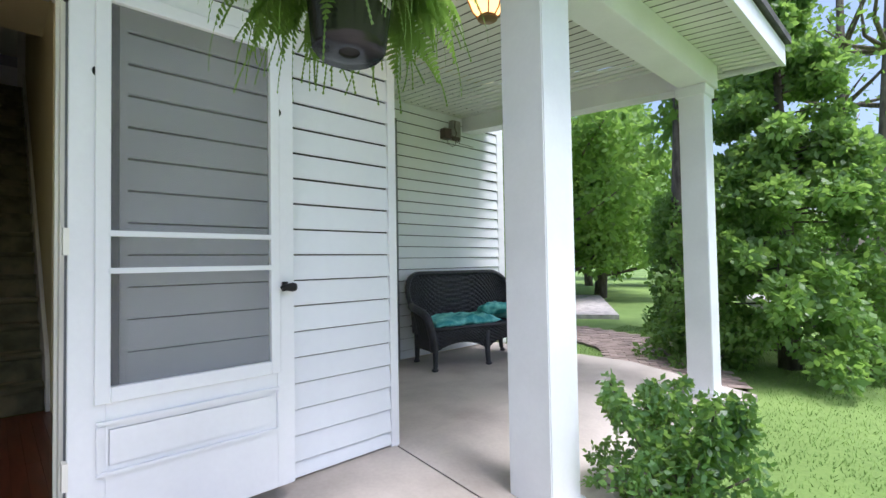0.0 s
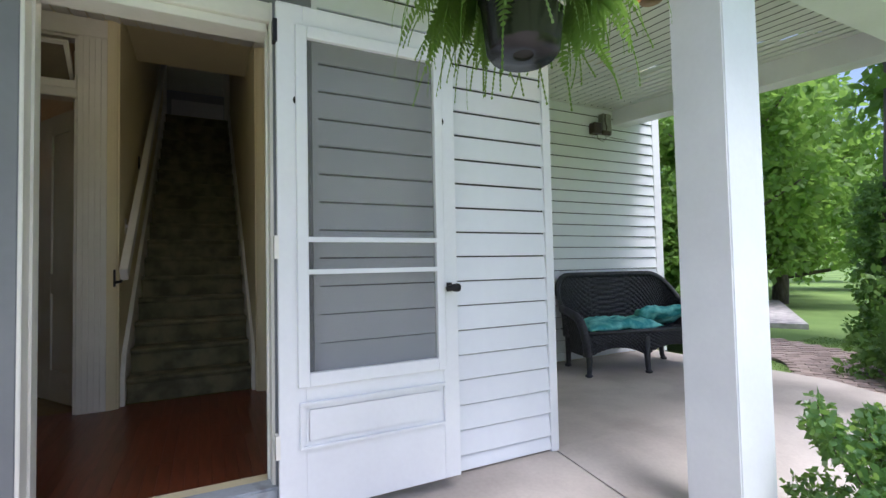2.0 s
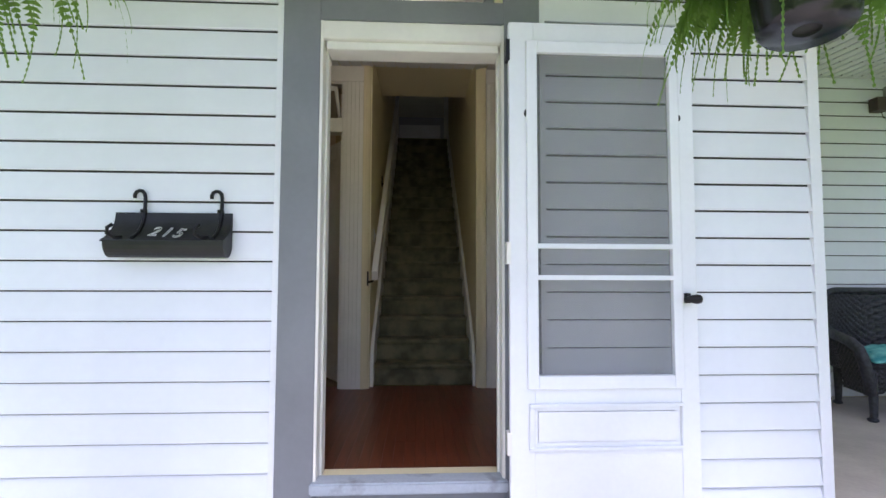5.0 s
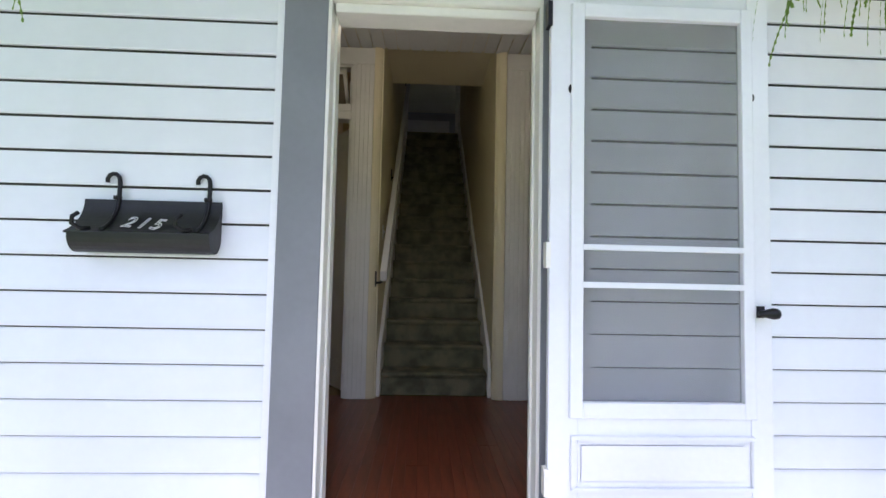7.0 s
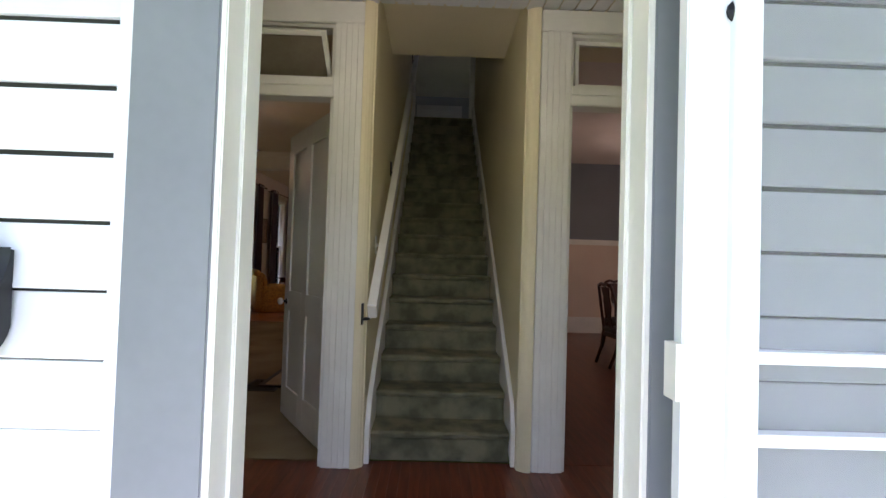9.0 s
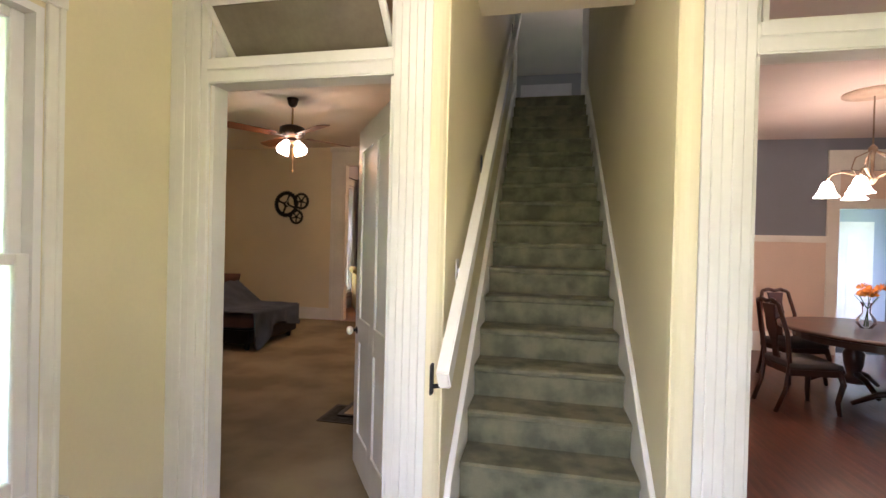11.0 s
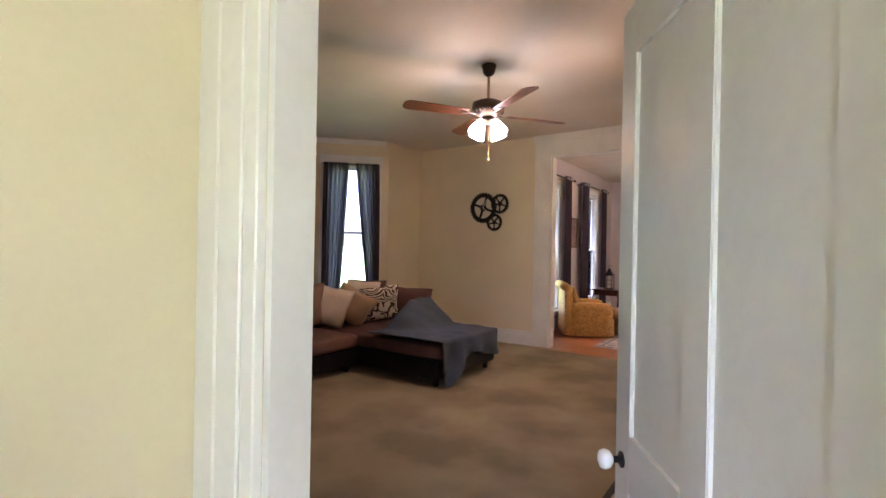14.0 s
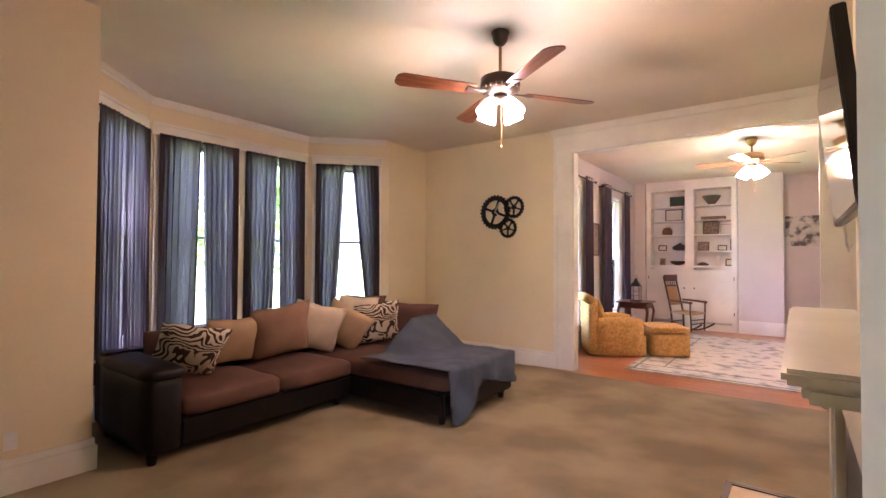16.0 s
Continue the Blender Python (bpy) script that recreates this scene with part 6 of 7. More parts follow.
# ---- porch things ----
LEAF_F = mat("fern_green", (0.13, 0.22, 0.045), 0.6, 0.25, 6, 60, 0.1, dark=(0.07, 0.13, 0.025))
POT = mat("black_plastic_pot", (0.010, 0.010, 0.011), 0.22, 0.1, 8, 50, 0.05)


def leaf_mesh(name, verts, faces, material):
    me = bpy.data.meshes.new(name)
    me.from_pydata(verts, [], faces)
    me.materials.append(material)
    return me


def fern(m, seed, label, hook=1.0, fronds=280):
    f = thing("hanging_fern", label, "hanging plant", m, group="hanging ferns")
    bm = bmesh.new()
    lathe(bm, [(0.03, 0.0), (0.095, 0.0), (0.105, 0.012), (0.125, 0.19), (0.135, 0.195), (0.135, 0.215), (0.118, 0.215), (0.110, 0.17)], 28, cap=False)
    part("pot", bm, POT, f, "black plastic nursery pot", smooth=True)
    bm = bmesh.new()
    lathe(bm, [(0.0, 0.010), (0.032, 0.010), (0.034, 0.002)], 20, cap=False)
    part("drain_hole", bm, DARK, f)
    bm = bmesh.new()
    lathe(bm, [(0.0, 0.18), (0.115, 0.18)], 20, cap=False)
    part("soil", bm, mat("potting_soil", (0.03, 0.02, 0.014), 0.95), f)
    box_label = bx("pot_label", -0.03, 0.03, -0.124, -0.119, 0.11, 0.15, PAPER, f, "white sticker on the pot", m=pose(0, 0, 0, 0, 0, 18))
    bm = bmesh.new()
    for k in range(3):
        a = radians(120 * k + 40)
        tube(bm, [(0.128 * math.cos(a), 0.128 * math.sin(a), 0.20), (0.0, 0.0, 0.62)], 0.0025, 5)
    tube(bm, [(0, 0, 0.62), (0, 0, hook - 0.06), (0, 0.02, hook - 0.03), (0, 0.01, hook)], 0.003, 5)
    part("hanger", bm, POT, f, "thin black hanger")
    rng = random.Random(seed)
    V, FC = [], []
    for k in range(fronds):
        a = rng.uniform(0, 2 * math.pi)
        L = rng.uniform(0.34, 0.56)
        up = rng.uniform(0.06, 0.34)
        out = rng.uniform(0.07, 0.33)
        drop = rng.uniform(0.16, 0.42) * (L / 0.5)
        n = 32
        d = Vector((math.cos(a), math.sin(a), 0))
        side = Vector((-math.sin(a), math.cos(a), 0))
        prev = None
        curl = rng.uniform(-0.12, 0.12)
        for i in range(n + 1):
            t = i / n
            p = d * (0.07 + out * (1 - (1 - t) ** 1.8)) + side * curl * t * t + Vector((0, 0, 0.20 + up * math.sin(min(1, t * 1.7) * math.pi / 2 * 1.3) - drop * max(0, t - 0.2) ** 1.35 * 1.25))
            if prev is not None:
                tang = (p - prev).normalized()
                w = 0.042 * math.sin(min(1.0, 0.16 + t * 1.05) * math.pi) ** 0.8 + 0.004
                s2 = (side - tang * side.dot(tang)).normalized()
                nrm = tang.cross(s2)
                for sg in (-1, 1):
                    droop = -0.25 * w * rng.uniform(0.3, 1.3)
                    tip = p + s2 * sg * w + tang * w * 0.30 + nrm * droop
                    b = len(V)
                    V += [p - tang * 0.0055, p + s2 * sg * w * 0.5 - tang * 0.004 + nrm * droop * 0.3, tip, p + s2 * sg * w * 0.5 + tang * 0.0085 + nrm * droop * 0.3, p + tang * 0.0055]
                    FC.append((b, b + 1, b + 2, b + 3, b + 4))
                b = len(V)
                V += [prev + s2 * 0.0015, p + s2 * 0.0015, p - s2 * 0.0015, prev - s2 * 0.0015]
                FC.append((b, b + 1, b + 2, b + 3))
            prev = p
    ob = new("fronds", leaf_mesh("fronds", V, FC, LEAF_F))
    ob.parent = f
    tagged(ob, "arching green fern fronds", kind="stuff")
    return f


fern(pose(0.98, -1.21, 1.55, -5, 4, 0), 5, "lush green fern hanging in a black plastic pot", 1.10)
fern(pose(-1.12, -1.14, 1.64, 0, 0, 70), 9, "lush green fern hanging in a black pot on the west side", 1.02)
fern(pose(-2.62, 1.42, 0.10, 0, 0, 20), 12, "green fern hanging low by the entry window", 2.71)

# mailbox
mb = thing("mailbox", "black metal wall mailbox with curled straps", "mailbox", pose(-1.105, -0.026, 1.05))
MBM = mat("worn_black_enamel", (0.010, 0.010, 0.011), 0.5, 0.2, 10, 60, 0.1)
half = 0.262


def extrude_profile(pts, h):
    bm = bmesh.new()
    lo = [bm.verts.new((-h, p, q)) for p, q in pts]
    hi = [bm.verts.new((h, p, q)) for p, q in pts]
    for i in range(len(pts)):
        bm.faces.new((lo[i], lo[(i + 1) % len(pts)], hi[(i + 1) % len(pts)], hi[i]))
    bm.faces.new(lo)
    bm.faces.new(hi[::-1])
    return bm


# the lid sweeps down in a hollow curve, the body is rounded underneath
sweep = [(-0.012 - 0.165 * (1 - math.cos(q)), 0.185 - 0.1435 * math.sin(q)) for q in [radians(6.5) * k for k in range(11)]]
belly = [(-0.052 + 0.055 * math.cos(q), 0.046 - 0.072 * math.sin(q)) for q in [math.pi * (1 - k / 12) for k in range(12)]]
part("box", extrude_profile([(0.0, 0.18)] + [(p, q - 0.004) for p, q in sweep] + belly, half), MBM, mb)
part("lid", extrude_profile(sweep + [(-0.116, 0.050), (-0.116, 0.043), (-0.104, 0.050)] + [(p, q - 0.003) for p, q in sweep[9::-1]], half + 0.004), MBM, mb, "hollow-curved black lid")
for x in (-0.135, 0.215):
    bm = bmesh.new()
    pts = [(x, p - 0.002, q + 0.003) for p, q in sweep[::-1]] + [(x, -0.012, 0.215), (x, -0.012, 0.255)] + [(x - 0.024 + 0.024 * math.cos(q), -0.014, 0.262 + 0.026 * math.sin(q)) for q in (0.5, 1.1, 1.7, 2.3, 2.9, 3.5)]
    tube(bm, pts, 0.0085, 6)
    box(bm, x - 0.016, x + 0.010, -0.024, -0.010, 0.185, 0.200)
    part("strap", bm, BLACKM, mb, "curled black iron strap", smooth=True)
for x in (-0.215, 0.160):
    bm = bmesh.new()
    tube(bm, [(x + 0.03, -0.092, 0.066), (x + 0.005, -0.112, 0.062), (x - 0.014, -0.128, 0.078), (x - 0.014, -0.126, 0.104), (x + 0.004, -0.118, 0.120)], 0.008, 6)
    part("paper_hook", bm, BLACKM, mb, "curled black hook", smooth=True)
NUM = mat("white_numeral", (0.75, 0.75, 0.74), 0.5)
fc = bpy.data.curves.new("house_number", "FONT")
fc.body, fc.size, fc.bevel_depth, fc.fill_mode, fc.align_x = "215", 0.088, 0.0017, "NONE", "CENTER"
fc.space_character = 1.35
txt = new("house_number", fc)
txt.data.materials.append(NUM)
dg = bpy.context.evaluated_depsgraph_get()
me = bpy.data.meshes.new_from_object(txt.evaluated_get(dg))
bpy.data.objects.remove(txt)
num = new("house_number", me)
num.parent = mb
num.matrix_local = pose(0.0, -0.102, 0.068, 41, 0, 0) @ Matrix(((1, 0.4, 0, 0), (0, 1, 0, 0), (0, 0, 1, 0), (0, 0, 0, 1)))
num["label"] = "white house number 215"

# wicker loveseat
WICK = mat("dark_wicker", (0.035, 0.036, 0.042), 0.5, 0.3, 40, 120, 0.3)
ws = thing("wicker_loveseat", "dark wicker loveseat with a wide curved back on the porch", "loveseat", pose(4.24, 1.42, PZ, 0, 0, -14))


def weave(bm, fn, nu, nv, th=0.006):
    """A woven sheet: fn(u, v) gives place and normal; strands bulge over and under."""
    g = []
    for j in range(nv + 1):
        row = []
        for i in range(nu + 1):
            p, nrm = fn(i / nu, j / nv)
            row.append(bm.verts.new(p + nrm * th * (1 if (i // 2 + j // 2) % 2 else -1)))
        g.append(row)
    for j in range(nv):
        for i in range(nu):
            bm.faces.new((g[j][i], g[j][i + 1], g[j + 1][i + 1], g[j + 1][i]))


HWS, FRONT = 0.66, -0.36


def shell_plan(u):
    """Plan of the wrapped back, from the end of one arm (u=0) round to the other (u=1)."""
    a = math.pi * (1 - u)
    sq = lambda q, e: math.copysign(abs(q) ** e, q)
    x = (HWS + 0.03) * sq(math.cos(a), 0.42)
    y = -0.10 + 0.36 * sq(math.sin(a), 0.55)
    return x, y


def shell_top(u):
    k = abs(2 * u - 1)
    return 0.985 - 0.36 * max(0.0, (k - 0.28) / 0.72) ** 1.7


def back_fn(u, v):
    x, y = shell_plan(u)
    z = 0.34 + (shell_top(u) - 0.34) * v
    out = Vector((x * 0.4, y + 0.10, 0)).normalized()
    return Vector((x, y, z)) + out * 0.05 * v * v, out


bm = bmesh.new()
weave(bm, back_fn, 150, 46)
part("backrest", bm, WICK, ws, "woven back wrapping round to the arms")
bm = bmesh.new()
tube(bm, [back_fn(u / 40, 1.0)[0] for u in range(41)], 0.028, 8)
part("top_roll", bm, WICK, ws, "braided top edge", smooth=True)
for s in (-1, 1):
    def arm_fn(u, v, s=s):
        y = -0.08 + (FRONT + 0.06) * u
        x = s * (HWS + 0.03 + 0.07 * v * v)
        z = 0.20 + (0.44 - 0.05 * u) * v
        return Vector((x, y, z)), Vector((s, 0, 0))
    bm = bmesh.new()
    weave(bm, arm_fn, 30, 40)
    part("arm_side", bm, WICK, ws, "woven arm panel")
    bm = bmesh.new()
    tube(bm, [(s * (HWS + 0.10), -0.06, 0.645), (s * (HWS + 0.11), -0.20, 0.625), (s * (HWS + 0.10), -0.32, 0.60), (s * (HWS + 0.08), -0.385, 0.55), (s * (HWS + 0.05), -0.39, 0.46), (s * (HWS + 0.01), FRONT - 0.01, 0.32), (s * HWS, FRONT, 0.20)], 0.042, 10)
    part("arm_roll", bm, WICK, ws, "thick rolled arm front", smooth=True)


def apron_fn(u, v):
    x = (2 * u - 1) * HWS
    low = 0.14 + 0.125 * abs(math.sin(u * math.pi * 2)) ** 0.55
    return Vector((x, FRONT - 0.02 * math.sin(v * 3), low + (0.42 - low) * v)), Vector((0, -1, 0))


bm = bmesh.new()
weave(bm, apron_fn, 100, 22)
part("apron", bm, WICK, ws, "woven apron with two arches")
bm = bmesh.new()
tube(bm, [(-HWS, FRONT - 0.01, 0.42), (0, FRONT - 0.02, 0.425), (HWS, FRONT - 0.01, 0.42)], 0.020, 8)
part("seat_edge", bm, WICK, ws, "braided seat edge", smooth=True)
bm = bmesh.new()
weave(bm, lambda u, v: (Vector(((2 * u - 1) * HWS, FRONT + 0.56 * v, 0.405)), Vector((0, 0, 1))), 80, 40)
part("seat", bm, WICK, ws)
for x, y in ((-HWS + 0.02, FRONT), (0.0, FRONT - 0.01), (HWS - 0.02, FRONT), (-HWS + 0.08, 0.18), (HWS - 0.08, 0.18)):
    bm = bmesh.new()
    tube(bm, [(x, y, 0.36), (x, y, 0.16), (x * 1.01, y - 0.008, 0.05), (x * 1.03, y - 0.018, 0.02)], 0.034, 8, taper=0.022)
    lathe(bm, [(0.022, 0.0), (0.036, 0.008), (0.036, 0.022), (0.022, 0.032)], 10, pose(x * 1.03, y - 0.018, 0))
    part("leg", bm, WICK, ws, smooth=True)
TEAL = mat("teal_batik_cloth", (0.24, 0.66, 0.62), 0.8, 0.15, 9, 120, 0.2, dark=(0.035, 0.30, 0.32), spread=(0.4, 0.6))
for k, (x, y, z, w, h, rx, rz) in enumerate(((-0.20, -0.13, 0.475, 0.86, 0.44, 94, 2), (0.36, -0.06, 0.53, 0.56, 0.46, 66, -10))):
    bm = bmesh.new()
    pillow(bm, w, h, 0.13, None, 0.10, 30 + k, n=22)
    for v in bm.verts:
        v.co.y += 0.035 * noise.noise((v.co.x * 8, v.co.z * 8, k)) + 0.018 * noise.noise((v.co.x * 19, v.co.z * 17, k))
    p = part("seat_cushion", bm, TEAL, None, smooth=True)
    p.matrix_world = ws.matrix_world @ pose(x, y, z, rx, 0, rz)
    tagged(p, "rumpled teal patterned cushion on the loveseat", "cushion", "loveseat cushions")

# porch lamp and meter box
pl = thing("porch_lamp", "amber glass ceiling lantern of the porch, lit", "porch lamp", pose(2.40, -0.52, porch_top(-0.52)))
bm = bmesh.new()
lathe(bm, [(0.085, 0.0), (0.085, -0.02), (0.05, -0.04), (0.05, -0.07)], 16)
part("lamp_base", bm, BRASS, pl, smooth=True)
bm = bmesh.new()
lathe(bm, [(0.05, -0.06), (0.115, -0.10), (0.120, -0.15), (0.085, -0.24), (0.055, -0.27)], 8)
part("lamp_glass", bm, glow("amber_glass", (1.0, 0.55, 0.20), 1.6), pl, "amber glass panels")
for k in range(8):
    a = 2 * math.pi * k / 8
    bm = bmesh.new()
    tube(bm, [(r * math.cos(a), r * math.sin(a), z) for r, z in ((0.052, -0.06), (0.117, -0.10), (0.122, -0.15), (0.087, -0.24), (0.057, -0.272))], 0.005, 5)
    part("rib", bm, BRASS, pl, "brass rib")
bm = bmesh.new()
lathe(bm, [(0.06, -0.268), (0.06, -0.285), (0.01, -0.29)], 12)
part("lamp_cap", bm, BRASS, pl, "brass cap")
mx = thing("meter_box", "grey utility boxes with loose cables on the wall", "utility box", pose(4.47, WB - 0.02, 2.47) @ Matrix.Scale(0.64, 4))
UT = mat("grey_metal_box", (0.30, 0.30, 0.28), 0.5, 0.1, 8, 50, 0.1)
DKB = mat("brown_metal_box", (0.07, 0.05, 0.045), 0.5, 0.1, 8, 50, 0.1)
bx("grey_box", 0.0, 0.22, -0.13, 0.0, 0.08, 0.46, UT, mx, bevel=0.006)
bx("brown_box", -0.24, -0.06, -0.15, 0.0, 0.06, 0.26, DKB, mx, "brown junction box", bevel=0.006)
bx("conduit_box", -0.05, 0.16, -0.17, -0.13, 0.04, 0.12, DKB, mx, bevel=0.006)
bm = bmesh.new()
tube(bm, [(-0.10, -0.06, 0.06), (-0.08, -0.07, -0.03), (0.02, -0.08, -0.06), (0.12, -0.07, -0.02), (0.14, -0.06, 0.08)], 0.006, 6)
tube(bm, [(0.05, -0.14, 0.44), (0.03, -0.15, 0.30), (0.07, -0.15, 0.20), (0.05, -0.14, 0.10)], 0.012, 6)
tube(bm, [(0.14, -0.06, 0.06), (0.30, -0.03, 0.05), (0.70, -0.02, 0.04)], 0.005, 6)
part("cables", bm, DKB, mx, "loose dark cables")

# ---- garden ----
LEAF_A = mat("broad_leaf_green", (0.20, 0.34, 0.07), 0.5, 0.3, 0.8, 20, 0.1, dark=(0.11, 0.21, 0.04))
LEAF_B = mat("dark_leaf_green", (0.19, 0.32, 0.10), 0.45, 0.3, 2.0, 20, 0.1, dark=(0.085, 0.17, 0.055))
LEAF_C = mat("shrub_leaf_green", (0.10, 0.20, 0.08), 0.35, 0.3, 5.0, 40, 0.1, dark=(0.045, 0.11, 0.045))
for m in (LEAF_A, LEAF_B, LEAF_C, LEAF_F):
    nt = m.node_tree
    tl, mx2 = nt.nodes.new("ShaderNodeBsdfTranslucent"), nt.nodes.new("ShaderNodeMixShader")
    tl.inputs["Color"].default_value = (0.32, 0.52, 0.10, 1)
    mx2.inputs[0].default_value = 0.50
    nt.links.new(nt.nodes["Principled BSDF"].outputs[0], mx2.inputs[1])
    nt.links.new(tl.outputs[0], mx2.inputs[2])
    nt.links.new(mx2.outputs[0], nt.nodes["Material Output"].inputs["Surface"])
BARK = mat("grey_bark", (0.20, 0.17, 0.14), 0.95, 0.25, 3, 30, 0.9, stretch=(4, 4, 1), dark=(0.09, 0.075, 0.06))


def leaves(centres, radii, per, size, material, seed, name="crown", flat=0.0):
    """Leaf clusters as one mesh: small folded leaves round each centre."""
    rng = np.random.default_rng(seed)
    C = np.repeat(np.asarray(centres, float), per, axis=0)
    Rr = np.repeat(np.asarray(radii, float), per)
    n = len(C)
    d = rng.normal(size=(n, 3))
    d /= np.linalg.norm(d, axis=1)[:, None]
    P = C + d * (Rr * rng.uniform(0.45, 1.0, n) ** 0.6)[:, None] * np.array((1, 1, 0.75))
    a = rng.normal(size=(n, 3)) + d * 0.6
    a[:, 2] -= 0.35
    a[:, 2] *= 1 - flat
    a /= np.linalg.norm(a, axis=1)[:, None]
    b = np.cross(a, rng.normal(size=(n, 3)))
    b /= np.linalg.norm(b, axis=1)[:, None]
    s = (size * rng.uniform(0.6, 1.35, n))[:, None]
    V = np.stack([P, P + a * s * 0.5 + b * s * 0.30, P + a * s, P + a * s * 0.5 - b * s * 0.30], 1).reshape(-1, 3)
    me = bpy.data.meshes.new(name)
    me.vertices.add(4 * n)
    me.vertices.foreach_set("co", V.ravel())
    me.loops.add(4 * n)
    me.loops.foreach_set("vertex_index", np.arange(4 * n))
    me.polygons.add(n)
    me.polygons.foreach_set("loop_start", np.arange(n) * 4)
    me.polygons.foreach_set("loop_total", np.full(n, 4))
    me.update()
    me.validate()
    me.materials.append(material)
    return me


def crown(parent, centres, radii, per, size, material, seed, label=""):
    ob = new("crown", leaves(centres, radii, per, size, material, seed))
    ob.parent = parent
    if label:
        ob["label"] = label
    return ob


def tree(x, y, z, height, spread, seed, label, material=None, per=260, size=0.16, low=0.35, r0=0.22, leafy=1.0, clusters=60):
    rng = random.Random(seed)
    t = thing("tree", label, "tree", pose(x, y, z), group="garden trees")
    bm = bmesh.new()
    lean = (rng.uniform(-0.06, 0.06), rng.uniform(-0.06, 0.06))
    trunk = [(lean[0] * h * height + 0.10 * math.sin(h * 5 + seed), lean[1] * h * height, h * height * 0.85) for h in [k / 8 for k in range(9)]]
    tube(bm, trunk, r0, 10, taper=0.05)
    C, RR = [], []
    for k in range(16):
        h = rng.uniform(low, 0.85)
        i = min(7, int(h / 0.85 * 8 * 0.85))
        p = Vector(trunk[i])
        a = rng.uniform(0, 6.28)
        ln = spread * rng.uniform(0.5, 1.0) * (1.15 - 0.5 * h)
        e = p + Vector((math.cos(a) * ln, math.sin(a) * ln, ln * rng.uniform(0.25, 0.8)))
        mid = (p + e) / 2 + Vector((rng.uniform(-.2, .2), rng.uniform(-.2, .2), -0.1 * ln))
        tube(bm, [p, mid, e], 0.05 * r0 / 0.2 + 0.02, 6, taper=0.012)
        for q in range(max(1, clusters // 16)):
            f = rng.uniform(0.45, 1.1)
            c = p.lerp(e, f) + Vector((rng.gauss(0, spread * 0.16), rng.gauss(0, spread * 0.16), rng.gauss(0, spread * 0.14)))
            C.append(c)
            RR.append(spread * rng.uniform(0.13, 0.27))
    part("trunk", bm, BARK, t, "grey furrowed trunk and limbs", smooth=True)
    crown(t, C, RR, int(per * leafy), size, material or LEAF_A, seed)
    return t


def cone_tree(x, y, z, height, spread, seed, label):
    """A dense pointed evergreen with layered sprays down to the ground."""
    rng = random.Random(seed)
    t = thing("tree", label, "tree", pose(x, y, z), group="garden trees")
    bm = bmesh.new()
    tube(bm, [(0, 0, 0), (0.03, 0, height * 0.5), (0, 0.03, height * 0.95)], 0.12, 8, taper=0.02)
    part("trunk", bm, BARK, t, smooth=True)
    C, RR = [], []
    bm = bmesh.new()
    for k in range(150):
        h = rng.random() ** 1.15
        reach = spread * (1 - h) ** 0.8 * rng.uniform(0.72, 1.12) + 0.05
        a = rng.uniform(0, 6.28)
        base = Vector((0, 0, 0.25 + h * height * 0.97))
        tip = base + Vector((reach * math.cos(a), reach * math.sin(a), -0.22 * reach * rng.uniform(0.4, 1.6) + 0.10))
        tube(bm, [base, base.lerp(tip, 0.5) + Vector((0, 0, 0.06)), tip], 0.014, 5, taper=0.004)
        for q in (0.55, 0.72, 0.88, 1.0):
            C.append(base.lerp(tip, q) + Vector((rng.gauss(0, 0.05), rng.gauss(0, 0.05), 0.04 - 0.05 * q)))
            RR.append((0.11 + 0.14 * (1 - h)) * rng.uniform(0.7, 1.15))
    part("branchwork", bm, BARK, t, "thin drooping branches")
    crown(t, C, RR, 105, 0.085, LEAF_B, seed, "dense layered dark green sprays")
    return t


cone_tree(7.0, -1.12, -0.40, 4.5, 1.32, 3, "dense pointed dark green tree beside the lawn")


def bush(x, y, z, r, h, seed, label, material, clusters, per, size):
    rng = random.Random(seed)
    b = thing("bush", label, "bush", pose(x, y, z), group="garden shrubs")
    bm = bmesh.new()
    C, RR = [], []
    for k in range(clusters):
        a, e = rng.uniform(0, 6.28), rng.random()
        rad = r * rng.uniform(0.25, 1.0) * math.sqrt(1 - (e * 0.9) ** 2)
        c = (rad * math.cos(a), rad * math.sin(a), 0.06 + h * e * rng.uniform(0.7, 1.0))
        C.append(c)
        RR.append(r * rng.uniform(0.10, 0.24))
        if k % 3 == 0:
            tube(bm, [(0.05 * math.cos(a), 0.05 * math.sin(a), 0), (c[0] * 0.5, c[1] * 0.5, c[2] * 0.6), c], 0.006, 5)
    for k in range(14):
        a = rng.uniform(0, 6.28)
        c = Vector((0.75 * r * math.cos(a), 0.75 * r * math.sin(a), h * rng.uniform(0.85, 1.25)))
        tube(bm, [(0, 0, 0.02), c * 0.6, c], 0.004, 4)
        for q in range(4):
            C.append(c * (0.8 + 0.07 * q))
            RR.append(0.05)
    part("stems", bm, BARK, b, "thin woody stems")
    crown(b, C, RR, per, size, material, seed)
    return b


bush(2.74, -1.42, -0.36, 0.44, 0.55, 21, "low glossy green shrub at the porch edge", LEAF_C, 130, 42, 0.042)
bush(-3.6, -0.2, -0.36, 0.9, 1.1, 23, "green shrub beside the west porch", LEAF_C, 110, 40, 0.06)
